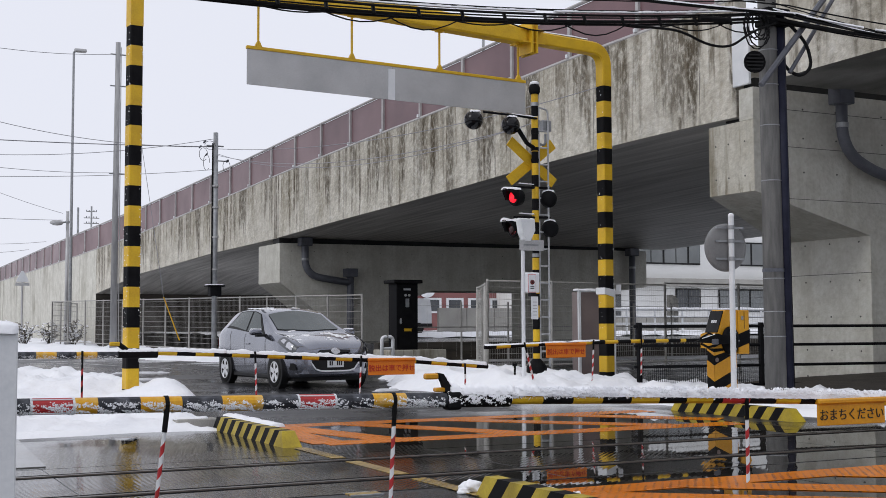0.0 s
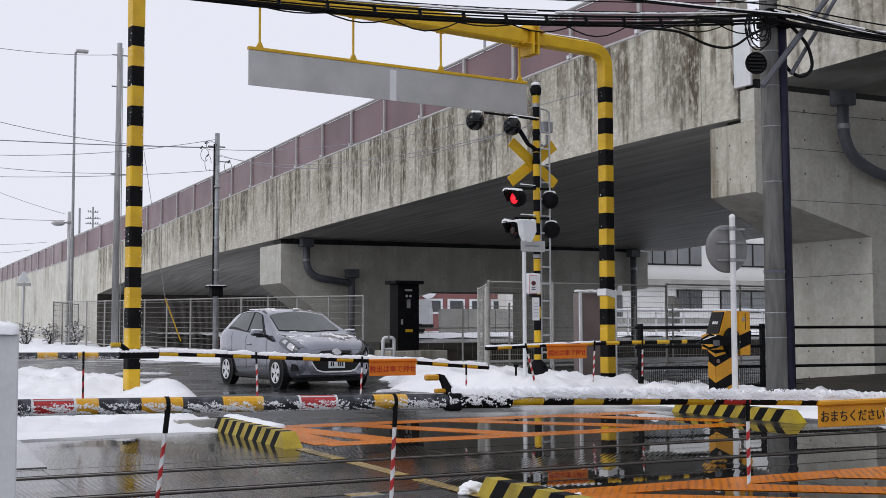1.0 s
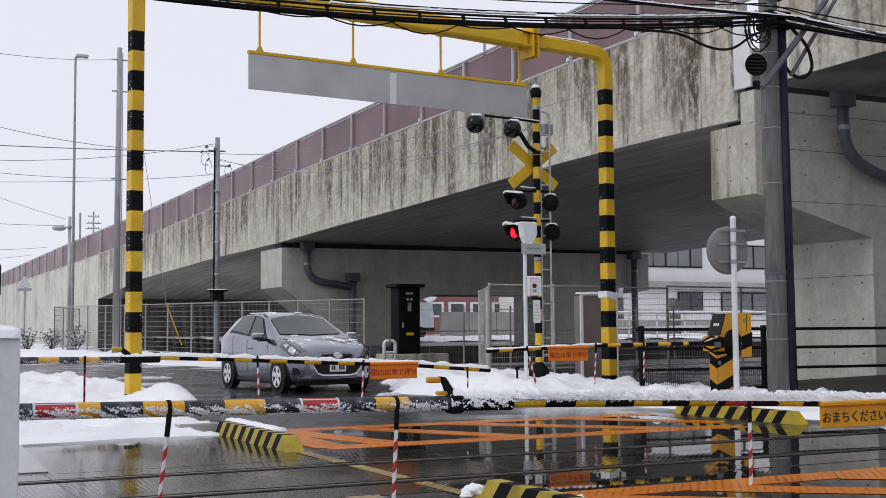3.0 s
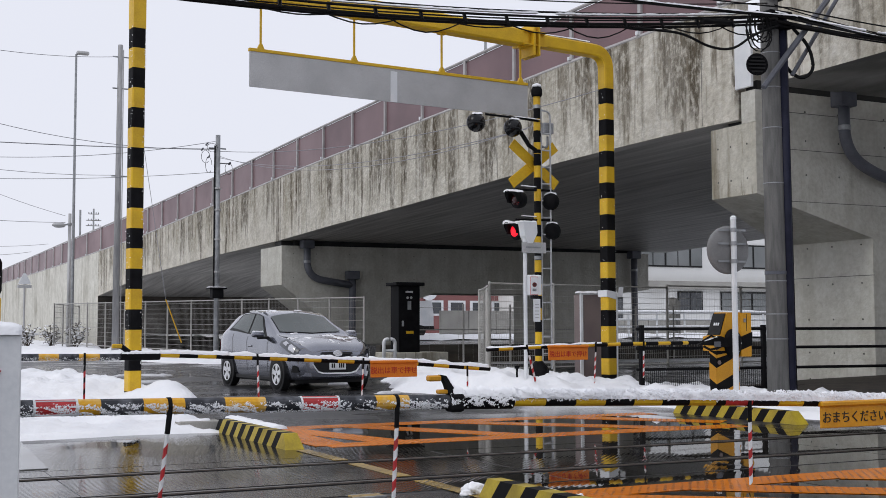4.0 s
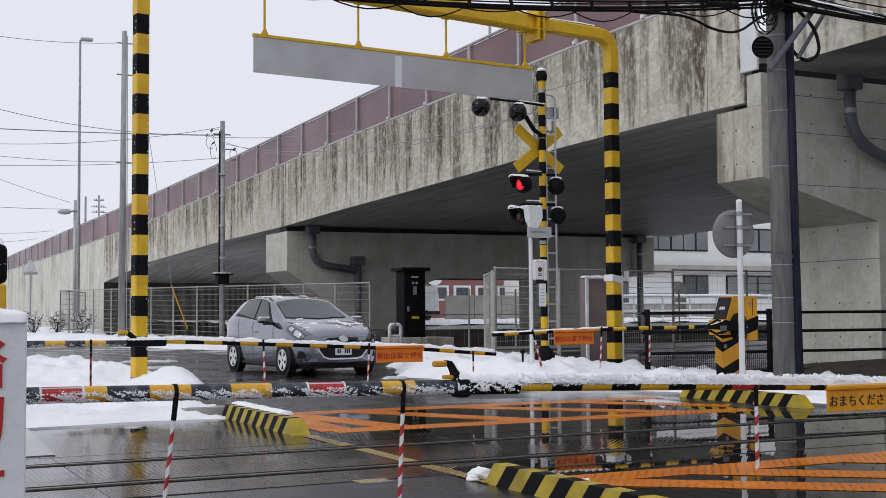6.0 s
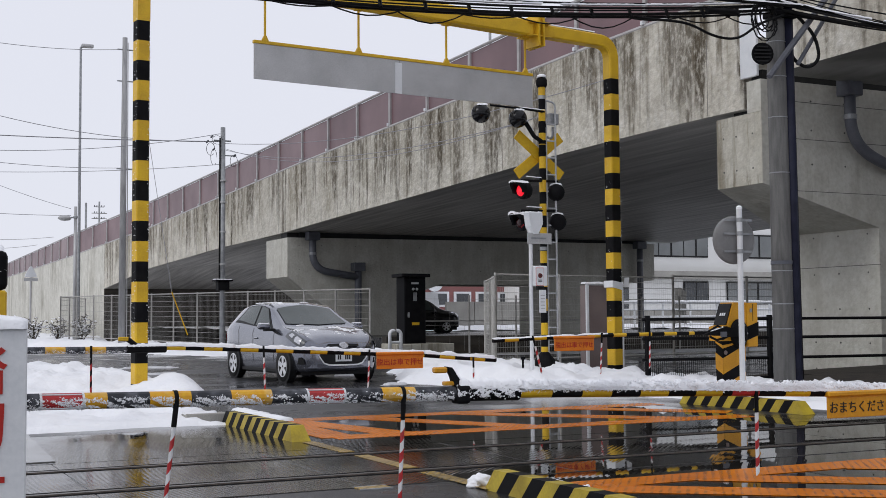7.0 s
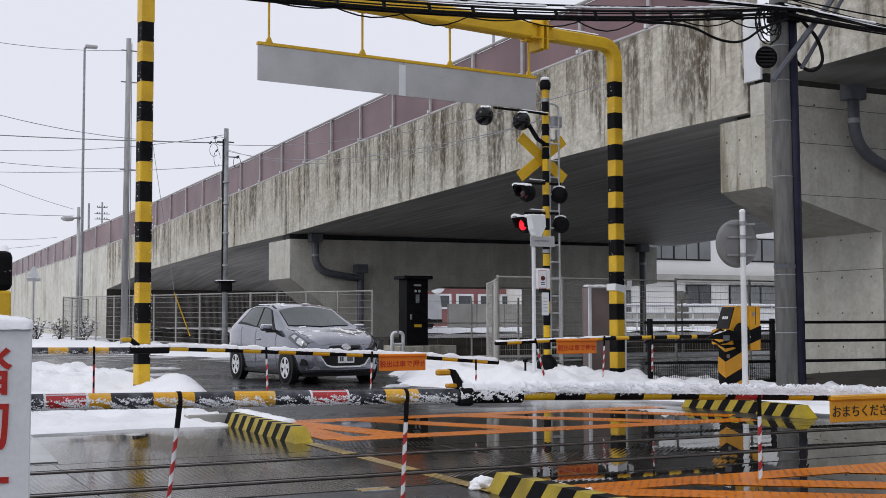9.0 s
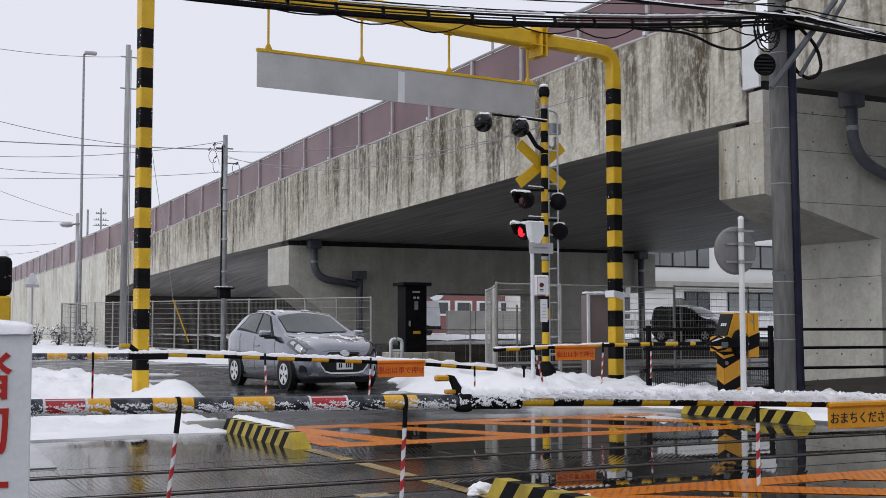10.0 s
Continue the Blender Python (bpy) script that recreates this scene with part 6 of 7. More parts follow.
for x, y in ((7.2, 62.5), (8.2, 60.8), (9.6, 62.6), (10.4, 60.5), (6.2, 63.5)):
    t = thing("snowy_shrub", "low leafless shrub with snow on its twigs", "shrub", "snowy shrubs", at=(x, y, 0.25))
    b, s = bmesh.new(), bmesh.new()
    for k in range(7):
        a = k * 0.9 + shrub_rng.uniform(-0.3, 0.3)
        tip = Vector((math.cos(a) * shrub_rng.uniform(0.15, 0.75), math.sin(a) * 0.5, shrub_rng.uniform(0.65, 1.25)))
        mid = tip * 0.5 + Vector((shrub_rng.uniform(-0.12, 0.12), 0, -0.05))
        tube([(0, 0, 0), mid, tip], 0.028, 5, b, False, 0.010)
        for _ in range(16):
            u = shrub_rng.uniform(0.35, 1.0)
            o = mid.lerp(tip, u * 2 - 1) if u > 0.5 else Vector((0, 0, 0)).lerp(mid, u * 2)
            w = shrub_rng.uniform(0, 6.28)
            e = o + Vector((math.cos(w) * 0.28, math.sin(w) * 0.28, shrub_rng.uniform(-0.02, 0.16))) * shrub_rng.uniform(0.5, 1.2)
            tube([o, o.lerp(e, 0.5) + Vector((0, 0, 0.02)), e], 0.013, 4, b, False, 0.006)
            if shrub_rng.random() < 0.75:
                join(s, snow_ridge(o.lerp(e, 0.3), e, shrub_rng.uniform(0.02, 0.05), shrub_rng.uniform(0.02, 0.05), shrub_rng.random() * 50, 0.08))
            for _ in range(6):
                c = o.lerp(e, shrub_rng.uniform(0.3, 1.1)) + Vector((shrub_rng.uniform(-0.05, 0.05), shrub_rng.uniform(-0.05, 0.05), shrub_rng.uniform(-0.06, 0.02)))
                v = [b.verts.new(c + Vector((shrub_rng.uniform(-0.05, 0.05), shrub_rng.uniform(-0.05, 0.05), shrub_rng.uniform(-0.03, 0.03)))) for _ in range(3)]
                b.faces.new(v)
    part("crown", b, TWIG, t)
    tagged(part("snow", s, SNOW, t), kind="stuff")

# slanting yellow guy-wire cover by the fence
guy = thing("guy_wire", "slanting guy wire in a yellow plastic cover", "guy wire")
part("cover", tube([(10.47, 43.00, 2.24), (11.05, 43.00, 0.71)], 0.022, 8), YELLOW, guy)
part("wire", tube([(9.89, 44.20, 7.85), (10.47, 43.00, 2.24)], 0.010, 6), WIRE, guy)

# ---- beyond the bridge ----
bld = thing("office_building", "white two-storey building with wide dark-framed windows", "building")
part("wall", box(44, 100, 76, 90, 0, 10.5), BUILDING, bld)
part("eave", box(44, 100, 75.2, 76, 4.15, 4.75, 0.03), BLOCKWALL, bld, "grey ledge between the storeys")
for x0, x1, z0, z1, mat in ((54.6, 60.5, 5.85, 7.75, CURTAIN), (63.0, 69.5, 5.85, 7.75, CURTAIN), (58.1, 60.5, 2.3, 4.0, WINDOW), (62.3, 70, 2.2, 4.0, CURTAIN), (47, 52, 5.85, 7.75, CURTAIN), (46, 53, 1.5, 3.5, WINDOW)):
    w = part("window", box(x0, x1, 75.9, 75.97, z0, z1), PLASTIC, bld, "wide dark-framed window")
    n = 5 if x1 - x0 > 4 else 2
    for i in range(n):
        a, c = x0 + (x1 - x0) * i / n, x0 + (x1 - x0) * (i + 1) / n
        part("pane", box(a + (0.05 if i % 2 else 0.1), c - (0.1 if i % 2 else 0.05), 75.87, 75.91, z0 + 0.12, z1 - 0.12), mat, w)
red_b = thing("red_building", "dull red low building with small white-framed windows", "building")
part("wall", box(34, 50, 79, 86, 0, 4.4), BRICKRED, red_b)
for i in range(5):
    w = part("window", box(38 + i * 1.8, 39.4 + i * 1.8, 78.9, 79.0, 2.1, 3.2), WHITE, red_b)
    part("pane", box(38.2 + i * 1.8, 39.2 + i * 1.8, 78.86, 78.91, 2.25, 3.05), WINDOW, w)
part("sign", moved(lathe([(0.7, 0), (0.7, 0.1)], 20, "y"), pose(38.2, 78.8, 3.9)), WHITE, red_b, "round white sign")
bw = thing("block_wall", "low grey concrete block wall across the side road", "wall")
for i in range(12):
    part("panel", box(30.8 + i * 1.8, 32.57 + i * 1.8, 62.0, 62.25, 0.4, 2.2 if i < 5 else 1.7, 0.015), BLOCKWALL, bw)
gr = thing("guard_rail", "white pipe guard rail with snow along the side road", "guard rail")
for z in (0.55, 0.95, 1.35):
    part("rail", tube([(36, 58.2, z + 0.72), (75, 58.2, z + 0.72)], 0.06, 8), WHITE, gr)
for i in range(19):
    part("post", tube([(37 + i * 2.0, 58.2, 0.4), (37 + i * 2.0, 58.2, 2.1)], 0.06, 8), WHITE, gr)
part("snow", snow_ridge((36, 58.2, 2.12), (75, 58.2, 2.12), 0.10, 0.12, 91, 0.3), SNOW, gr)
wf = thing("wall_post", "dark square gate post by the side road", "post", at=(45.2, 59.4, 0.6))
part("post", prism([(-0.2, 0), (0.2, 0), (0.2, 2.15), (-0.2, 2.4)], -0.3, 0.3), JOINT, wf)


# ---- vehicles ----
HATCH = dict(
    x=(-1.90, -1.86, -1.76, -1.58, -1.30, -0.90, -0.50, -0.15, 0.14, 0.45, 0.75, 0.98, 1.12, 1.42, 1.72, 1.88, 1.95, 1.985),
    w=(0.70, 0.78, 0.82, 0.84, 0.85, 0.848, 0.846, 0.846, 0.846, 0.846, 0.846, 0.85, 0.852, 0.845, 0.80, 0.71, 0.62, 0.50),
    low=(0.36, 0.27, 0.23, 0.2, 0.19, 0.18, 0.18, 0.18, 0.18, 0.18, 0.18, 0.18, 0.19, 0.2, 0.2, 0.21, 0.23, 0.25),
    belt=(0.78, 0.90, 1.00, 1.055, 1.06, 1.035, 1.0, 0.98, 0.96, 0.94, 0.925, 0.915, 0.905, 0.865, 0.80, 0.735, 0.68, 0.60),
    top=(0.86, 0.98, 1.12, 1.325, 1.42, 1.475, 1.50, 1.488, 1.425, 1.27, 1.13, 1.025, 0.995, 0.945, 0.865, 0.79, 0.71, 0.62),
    tw=(0.60, 0.62, 0.60, 0.55, 0.565, 0.58, 0.59, 0.595, 0.605, 0.63, 0.675, 0.71, 0.72, 0.69, 0.62, 0.54, 0.47, 0.38))
WAGON = dict(
    x=(-1.80, -1.76, -1.66, -1.30, -0.85, -0.40, 0.10, 0.50, 0.88, 1.10, 1.45, 1.68, 1.80, 1.86),
    w=(0.76, 0.80, 0.83, 0.84, 0.845, 0.845, 0.845, 0.845, 0.842, 0.84, 0.83, 0.81, 0.77, 0.66),
    low=(0.4, 0.3, 0.26, 0.24, 0.24, 0.24, 0.24, 0.24, 0.24, 0.24, 0.25, 0.25, 0.27, 0.3),
    belt=(1.05, 1.08, 1.08, 1.07, 1.06, 1.05, 1.04, 1.03, 1.02, 1.0, 0.96, 0.92, 0.85, 0.72),
    top=(1.12, 1.45, 1.66, 1.70, 1.71, 1.71, 1.68, 1.50, 1.20, 1.10, 1.04, 0.98, 0.88, 0.75),
    tw=(0.66, 0.68, 0.68, 0.67, 0.67, 0.67, 0.66, 0.67, 0.70, 0.72, 0.70, 0.66, 0.62, 0.5))


def car_point(c, x, v):
    """A point of the right half of a car's skin: v from 0 (sill) over 0.5 (belt) to 1 (shoulder) and 2 (middle of the top)."""
    f = lambda key: float(np.interp((x - 0.07, x - 0.035, x, x + 0.035, x + 0.07), c["x"], c[key]) @ (0.12, 0.23, 0.30, 0.23, 0.12))
    w, lo, be, tp, tw = f("w"), f("low"), f("belt"), f("top"), f("tw")
    ks = ((0.0, w * 0.92, lo), (0.12, w * 0.972, lo + 0.12), (0.30, w * 0.994, lo + (be - lo) * 0.5), (0.37, w, be - 0.14), (0.42, w * 0.994, be - 0.09), (0.5, w * 0.958, be),
          (0.86, tw + 0.055, be + (tp - be) * 0.84), (0.94, tw + 0.028, be + (tp - be) * 0.91), (1.0, tw - 0.02, tp - 0.07 * (tp - be) - 0.012), (1.25, tw * 0.72, tp - 0.022), (1.5, tw * 0.47, tp - 0.007), (2.0, 0.0, tp))
    y = float(np.interp(v, [k[0] for k in ks], [k[1] for k in ks]))
    z = float(np.interp(v, [k[0] for k in ks], [k[2] for k in ks]))
    return y, z


def car_patch(c, corners, nu, nv, side, lift):
    """A piece of the skin between four (x, v) corners, lifted off it a little."""
    b = bmesh.new()
    (a, d, e, f) = corners
    rows = []
    for i in range(nu + 1):
        u = i / nu
        row = []
        for j in range(nv + 1):
            k = j / nv
            x = (1 - k) * ((1 - u) * a[0] + u * d[0]) + k * ((1 - u) * f[0] + u * e[0])
            v = (1 - k) * ((1 - u) * a[1] + u * d[1]) + k * ((1 - u) * f[1] + u * e[1])
            y, z = car_point(c, x, v)
            if v > 1.0:
                fx = 0.35 if x > 0.05 else -0.25
                row.append(b.verts.new((x + lift * fx, side * y, z + lift)))
            else:
                fx = lift if x > 1.5 else 0
                row.append(b.verts.new((x + fx, side * (y + lift), z + lift * 0.4)))
        rows.append(row)
    for p, q in zip(rows, rows[1:]):
        for j in range(nv):
            b.faces.new((p[j], p[j + 1], q[j + 1], q[j]))
    return b


def skin(c):
    b = bmesh.new()
    vs = (0.0, 0.06, 0.12, 0.21, 0.30, 0.42, 0.5, 0.68, 0.86, 0.94, 1.0, 1.12, 1.25, 1.5, 1.75, 2.0)
    xs = np.linspace(c["x"][0], c["x"][-1], 60)
    rows = []
    for x in xs:
        pts = [car_point(c, x, v) for v in vs]
        ring = [b.verts.new((x, -y, z)) for y, z in pts] + [b.verts.new((x, y, z)) for y, z in pts[-2::-1]]
        rows.append(ring)
    for p, q in zip(rows, rows[1:]):
        for j in range(len(p)):
            b.faces.new((p[j], p[(j + 1) % len(p)], q[(j + 1) % len(p)], q[j]))
    b.faces.new(rows[0])
    b.faces.new(rows[-1])
    return b


def wheel(parent, x, y, r, side):
    w = part("wheel", moved(lathe([(r * 0.62, -0.09), (r * 0.93, -0.095), (r, -0.06), (r, 0.06), (r * 0.93, 0.095), (r * 0.62, 0.09)], 32, "y"), pose(x, y, r)), RUBBER, parent, "black tyre", smooth=True)
    b = lathe([(r * 0.66, 0.085), (r * 0.66, 0.10), (r * 0.60, 0.10), (r * 0.58, 0.05)], 32, "y")
    rim = part("rim", moved(b, pose(x, y, r) @ Matrix.Diagonal((1, side, 1, 1))), ALLOY, w, "silver alloy rim with five spokes", smooth=False)
    part("rim_back", moved(lathe([(r * 0.6, 0.02), (r * 0.6, 0.03)], 24, "y"), pose(x, y, r) @ Matrix.Diagonal((1, side, 1, 1))), PLASTIC, w)
    for i in range(5):
        s = moved(prism([(-0.035, 0.02), (0.035, 0.02), (0.05, r * 0.6), (-0.05, r * 0.6)], 0.05, 0.092), pose(0, 0, 0, 0, i * 72, 0))
        part("spoke", moved(s, pose(x, y, r) @ Matrix.Diagonal((1, side, 1, 1))), ALLOY, w)
    return w


def car(name, c, paint, label, category, wb, r, windows, surround, m):
    t = thing(name, label, category)
    t.matrix_basis = m
    part("body", skin(c), paint, t, smooth=True)
    part("windscreen", join2([car_patch(c, ((0.84, 1.06), (0.22, 1.06), (0.13, 2.0), (0.95, 2.0)), 8, 8, s, 0.012) for s in (-1, 1)]), CAR_GLASS, t, "dark windscreen", smooth=True)
    part("rear_window", join2([car_patch(c, ((c["x"][1] + 0.02, 1.05), (-1.36, 1.05), (-1.33, 2.0), (c["x"][1] + 0.02, 2.0)), 8, 6, s, 0.012) for s in (-1, 1)]), CAR_GLASS, t, "dark rear window", smooth=True)
    for s in (-1, 1):
        part("window_surround", car_patch(c, surround, 14, 6, s, 0.006), PLASTIC, t, "black window surround", smooth=True)
        for q in windows:
            part("side_window", car_patch(c, q, 8, 4, s, 0.012), CAR_GLASS, t, "dark side window", smooth=True)
        for x0, v1 in ((0.74, 0.5), (-0.28, 0.5), (-1.02, 0.5)):
            part("door_seam", car_patch(c, ((x0, 0.08), (x0 + 0.012, 0.08), (x0 + 0.012, v1), (x0, v1)), 1, 6, s, 0.004), PLASTIC, t)
        for xw in (-wb / 2, wb / 2):
            part("wheel_arch", moved(lathe([(r * 1.17, -0.12), (r * 1.17, 0.012), (r * 1.08, 0.016)], 30, "y"), pose(xw, s * (float(np.interp(xw, c["x"], c["w"])) - 0.004), r + 0.015) @ Matrix.Diagonal((1, s, 1, 1))), PLASTIC, t)
            wheel(t, xw, s * (float(np.interp(xw, c["x"], c["w"])) - 0.075), r, s)
        part("bonnet_seam", car_patch(c, ((0.98, 0.97), (1.62, 0.95), (1.62, 0.985), (0.98, 1.0)), 10, 1, s, 0.004), PLASTIC, t, smooth=True)
        mr = part("side_mirror", moved(box(-0.075, 0.075, -0.115, 0.115, -0.055, 0.06, 0.045, None, 3), pose(0.60, s * 0.97, 1.02)), paint, t, "door mirror", smooth=True)
        part("mirror_foot", moved(box(-0.04, 0.05, -0.12, 0.12, -0.03, 0.02, 0.01), pose(0.66, s * 0.88, 0.965)), PLASTIC, mr)
        hl = part("headlamp", car_patch(c, ((1.30, 0.46), (1.84, 0.36), (1.87, 0.62), (1.42, 0.93)), 8, 5, s, 0.008), LAMPGLASS, t, "clear swept-back headlamp", smooth=True)
        part("reflector", car_patch(c, ((1.62, 0.44), (1.78, 0.42), (1.80, 0.56), (1.64, 0.66)), 4, 4, s, 0.013), CHROME, hl, "bright reflector", smooth=True)
        part("reflector", car_patch(c, ((1.42, 0.50), (1.55, 0.47), (1.57, 0.66), (1.46, 0.74)), 4, 4, s, 0.013), CHROME, hl, "bright reflector", smooth=True)
        part("tail_lamp", car_patch(c, ((-1.87, 0.34), (-1.80, 0.34), (-1.80, 0.52), (-1.86, 0.52)), 4, 4, s, 0.01), RED, t)
        part("door_handle", moved(box(-0.09, 0.09, -0.015, 0.02, -0.015, 0.015, 0.01), pose(-0.10, s * 0.848, 0.80)), paint, t)
        part("sill", moved(box(-0.9, 0.9, -0.02, 0.02, 0.17, 0.24, 0.01), pose(0, s * 0.80, 0)), PLASTIC, t)
    part("underbody", box(-1.7, 1.75, -0.7, 0.7, 0.14, 0.3), PLASTIC, t)
    return t


def join2(list_):
    b = list_[0]
    for o in list_[1:]:
        join(b, o)
    return b


CARPOSE = pose(8.50, 24.05, 0, 0, 0, -85.6) @ Matrix.Scale(1.06, 4)
hatch = car("hatchback_car", HATCH, CAR_GREY, "grey-blue compact hatchback with patches of snow on roof and bonnet", "car", 2.49, 0.295,
            [((-0.23, 0.55), (0.56, 0.55), (0.12, 0.86), (-0.20, 0.86)), ((-1.22, 0.60), (-0.31, 0.55), (-0.28, 0.86), (-0.92, 0.85))],
            ((-1.34, 0.55), (0.72, 0.52), (0.14, 0.89), (-0.98, 0.89)), CARPOSE)


def nose_x(y, z):
    """How far forward the hatchback's nose reaches at that width and height."""
    best = 1.0
    for i in range(60):
        x = 1.985 - i * 0.0125
        pts = [car_point(HATCH, x, v) for v in (0.0, 0.12, 0.30, 0.37, 0.42, 0.5, 0.92, 1.0, 1.5, 2.0)]
        zs_, ys_ = [p[1] for p in pts], [p[0] for p in pts]
        if zs_[0] <= z <= zs_[-1] and float(np.interp(z, zs_, ys_)) >= abs(y):
            return x
    return best


def nose_piece(outline, lift, mat, name, label="", depth=0.03, parent=None):
    """A flat piece laid over the curved nose, from an outline in width and height."""
    b = bmesh.new()
    f = [b.verts.new((nose_x(y, z) + lift, y, z)) for y, z in outline]
    g = [b.verts.new((nose_x(y, z) + lift - depth, y, z)) for y, z in outline]
    b.faces.new(f)
    b.faces.new(g[::-1])
    for i in range(len(f)):
        j = (i + 1) % len(f)
        b.faces.new((f[i], f[j], g[j], g[i]))
    return part(name, b, mat, parent or hatch, label)


def strip(y0, y1, n, f0, f1):
    ys_ = [y0 + (y1 - y0) * i / n for i in range(n + 1)]
    return [(y, f0(y)) for y in ys_] + [(y, f1(y)) for y in reversed(ys_)]


nose_piece(strip(-0.80, 0.80, 16, lambda y: 0.26 + 0.02 * abs(y), lambda y: 0.60 - 0.05 * abs(y)), 0.012, CAR_GREY, "bumper", "grey painted front bumper", 0.2)
nose_piece(strip(-0.46, 0.46, 10, lambda y: 0.335 + 0.14 * (abs(y) / 0.46) ** 7, lambda y: 0.535), 0.022, PLASTIC, "lower_grille", "black lower grille")
nose_piece(strip(-0.30, 0.30, 10, lambda y: 0.655 + 0.01 * abs(y), lambda y: 0.71 - 0.03 * abs(y)), 0.055, PLASTIC, "upper_grille", "narrow black upper grille")
nose_piece(strip(-0.48, 0.48, 10, lambda y: 0.308 + 0.16 * (abs(y) / 0.48) ** 7, lambda y: 0.334 + 0.16 * (abs(y) / 0.48) ** 7), 0.035, SNOW, "grille_lip", "snow on the grille lip", 0.03)
for s in (-1, 1):
    part("fog_recess", car_patch(HATCH, ((1.72, 0.13), (1.87, 0.12), (1.85, 0.24), (1.77, 0.27)), 5, 5, s, 0.022), PLASTIC, hatch, "black fog lamp recess", smooth=True)
em = part("badge", moved(lathe([(0.075, 0), (0.075, 0.02), (0.06, 0.03)], 20, "x"), pose(nose_x(0, 0.67) + 0.03, 0, 0.675) @ Matrix.Diagonal((1, 1.25, 0.85, 1))), CHROME, hatch, "plain oval chrome badge")
npl = part("number_plate", box(nose_x(0, 0.45) + 0.03, nose_x(0, 0.45) + 0.042, -0.165, 0.165, 0.385, 0.55, 0.005), WHITE, hatch, "white number plate with plain bars")
for y0 in (-0.125, -0.085, 0.02, 0.06, 0.10):
    part("plate_bar", box(nose_x(0, 0.45) + 0.042, nose_x(0, 0.45) + 0.046, y0, y0 + 0.028, 0.42, 0.50), INK_BLACK, npl)
part("wiper", tube([(0.90, 0.35, 1.03), (0.84, -0.1, 1.055), (0.70, -0.45, 1.12)], 0.012, 6), PLASTIC, hatch)


def car_snow(c, x0, x1, vmin, thr, seed, label, thick=0.022):
    """Patches of snow lying on the upper skin where a noise is high."""
    b = bmesh.new()
    nx, nv = int((x1 - x0) / 0.028), 44
    grid = {}
    for i in range(nx + 1):
        for j in range(nv + 1):
            x = x0 + (x1 - x0) * i / nx
            s = -1 + 2 * j / nv
            vv = 2 - abs(s) * (2 - vmin)
            y, z = car_point(c, x, vv)
            yy = y if s > 0 else -y
            k = noise.noise(Vector((x * 4.2, yy * 4.2, seed))) + 0.7 * noise.noise(Vector((x * 13, yy * 13, seed)))
            grid[i, j] = (x, yy, z, k - thr)
    made = {}
    for i in range(nx):
        for j in range(nv):
            q = [(i, j), (i + 1, j), (i + 1, j + 1), (i, j + 1)]
            if max(grid[p][3] for p in q) > 0:
                fs = []
                for p in q:
                    if p not in made:
                        x, y, z, k = grid[p]
                        made[p] = b.verts.new((x, y, z + max(-0.01, min(thick, k * 0.12))))
                    fs.append(made[p])
                b.faces.new(fs)
    return tagged(part("snow", b, SNOW, hatch, label, smooth=True), kind="stuff")


car_snow(HATCH, -1.35, 0.0, 1.0, 0.33, 3, "patchy snow on the roof", 0.012)
car_snow(HATCH, 0.92, 1.78, 0.95, 0.36, 12, "patchy snow on the bonnet", 0.010)
part("cowl_snow", snow_ridge((0.89, -0.6, 0.995), (0.92, 0.6, 0.995), 0.03, 0.022, 99, 0.02), SNOW, hatch, "snow along the windscreen foot", smooth=True)
for s in (-1, 1):
    part("mirror_snow", moved(snow_ridge((0, -0.09, 0), (0, 0.09, 0), 0.06, 0.022, 7 + s, 0.03), pose(0.60, s * 0.97, 1.072)), SNOW, hatch, "snow on the mirror", smooth=True)
part("lamp_snow", snow_ridge((1.24, -0.66, 0.925), (1.47, -0.63, 0.89), 0.05, 0.035, 29, 0.02), SNOW, hatch, "snow above the headlamp", smooth=True)
part("lamp_snow", snow_ridge((1.52, -0.69, 0.80), (1.66, -0.66, 0.77), 0.035, 0.025, 31, 0.02), SNOW, hatch, smooth=True)
part("roof_edge_snow", snow_ridge((-0.9, -0.50, 1.475), (0.0, -0.52, 1.475), 0.03, 0.016, 17, 0.02), SNOW, hatch, smooth=True)
part("lamp_snow", snow_ridge((1.36, 0.70, 0.885), (1.70, 0.62, 0.835), 0.035, 0.03, 19, 0.02), SNOW, hatch, smooth=True)

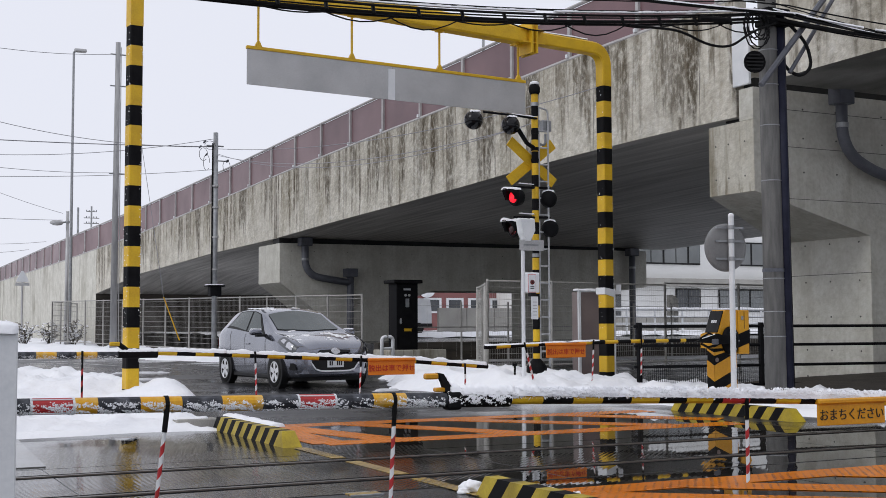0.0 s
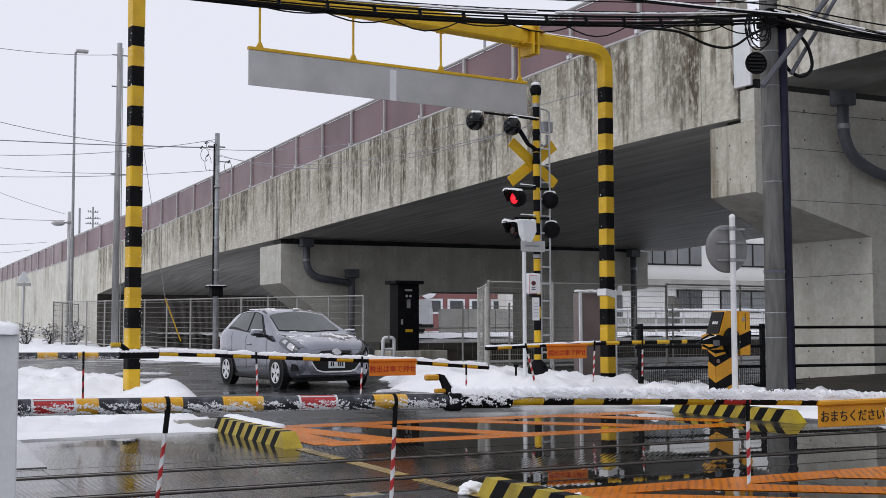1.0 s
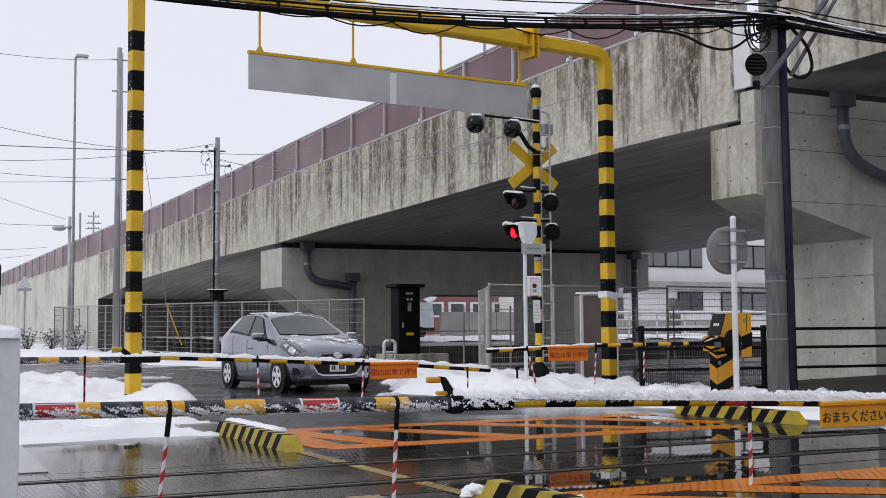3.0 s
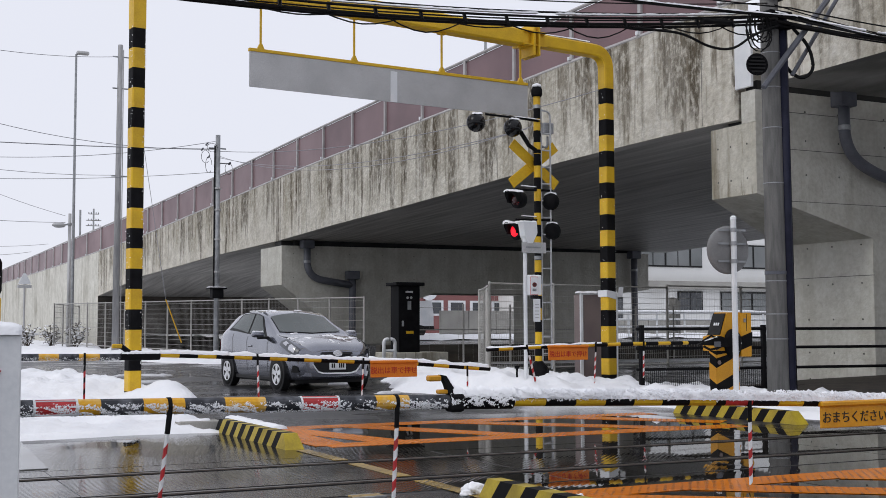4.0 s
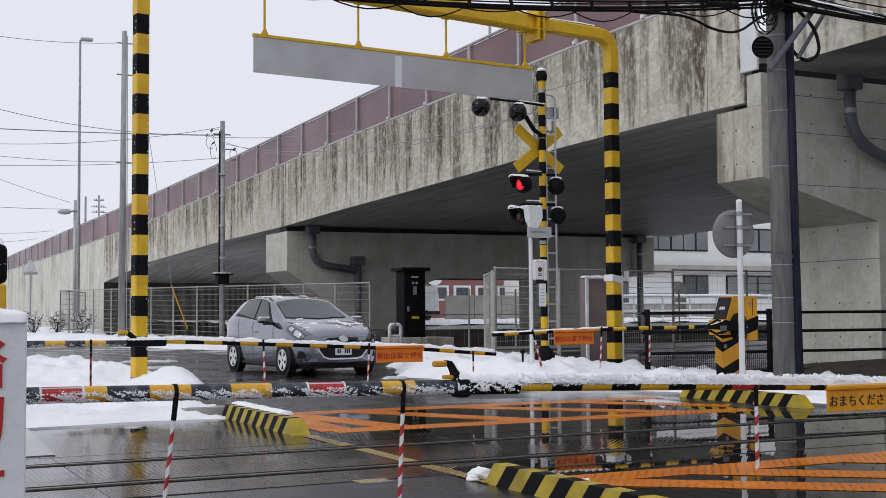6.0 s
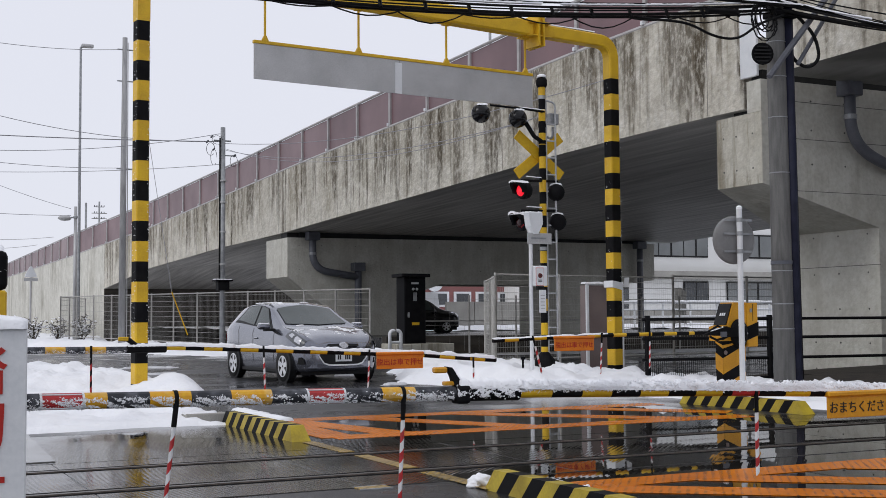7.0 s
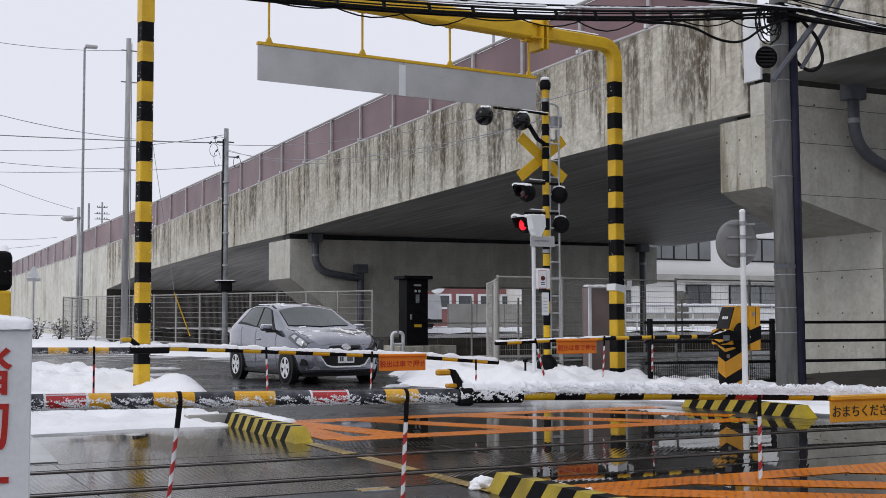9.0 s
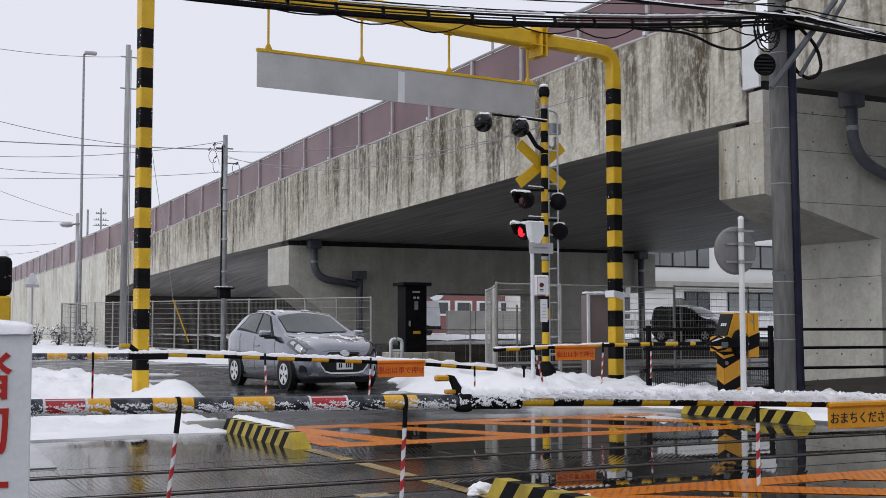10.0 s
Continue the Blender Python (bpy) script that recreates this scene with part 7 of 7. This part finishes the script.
passing = car("passing_car", WAGON, CAR_BLACK, "black boxy compact car driving along the side road", "car", 2.40, 0.30,
              [((-0.25, 0.55), (0.66, 0.55), (0.24, 0.90), (-0.22, 0.90)), ((-0.95, 0.55), (-0.33, 0.55), (-0.30, 0.90), (-0.95, 0.90)), ((-1.55, 0.56), (-1.03, 0.55), (-1.03, 0.90), (-1.5, 0.88))],
              ((-1.58, 0.52), (0.72, 0.52), (0.26, 0.92), (-1.53, 0.92)),
              pose(23.5, 54.0, 0.55))
part("snow", moved(snow_ridge((1.2, 0, 1.08), (1.7, 0, 0.98), 0.5, 0.04, 7, 0.1), pose(0, 0, 0)), SNOW, passing, "snow on the bonnet", smooth=True)

van = thing("parked_van", "white van parked in the snow beyond the side road", "van", at=(27.45, 61.0, 0.78), turn=180)
part("body", prism([(-2.0, 0.35), (-2.0, 1.2), (-1.9, 1.9), (1.1, 1.95), (1.7, 1.2), (2.0, 1.0), (2.05, 0.35)], -0.8, 0.8), WHITE, van)
part("window", prism([(0.2, 1.25), (0.25, 1.8), (1.0, 1.82), (1.45, 1.25)], 0.795, 0.82), WINDOW, van)
part("bumper", box(-2.05, 2.1, -0.82, 0.82, 0.3, 0.55, 0.03), PLASTIC, van)
for x in (-1.2, 1.25):
    part("wheel", moved(lathe([(0.3, -0.1), (0.3, 0.1)], 20, "y"), pose(x, 0.74, 0.28)), RUBBER, van)


# ---- all that moves ----
def motions():
    drive = ((0.0, 23.4, 54.0, -14), (6.2, 23.45, 54.0, -14), (6.6, 23.9, 54.0, -14), (7.1, 25.7, 54.0, -14), (7.5, 27.3, 54.0, -14),
             (8.1, 29.6, 53.9, -16), (8.7, 31.95, 53.4, -24), (9.1, 33.7, 52.0, -36), (9.5, 35.0, 49.5, -52), (9.8, 35.45, 47.3, -65), (10.0, 35.65, 46.0, -71))
    walk(passing, [(t, pose(x, y, 0.55, 0, 0, turn)) for t, x, y, turn in drive])
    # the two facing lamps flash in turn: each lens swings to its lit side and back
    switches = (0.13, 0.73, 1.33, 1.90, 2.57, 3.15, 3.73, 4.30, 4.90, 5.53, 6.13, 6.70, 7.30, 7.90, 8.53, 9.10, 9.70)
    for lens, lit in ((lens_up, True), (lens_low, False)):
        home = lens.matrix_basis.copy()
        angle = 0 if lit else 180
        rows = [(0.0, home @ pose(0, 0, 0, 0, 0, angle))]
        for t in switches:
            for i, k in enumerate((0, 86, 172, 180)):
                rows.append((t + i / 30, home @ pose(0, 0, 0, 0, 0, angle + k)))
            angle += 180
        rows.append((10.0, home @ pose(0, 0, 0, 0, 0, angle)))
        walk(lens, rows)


motions()
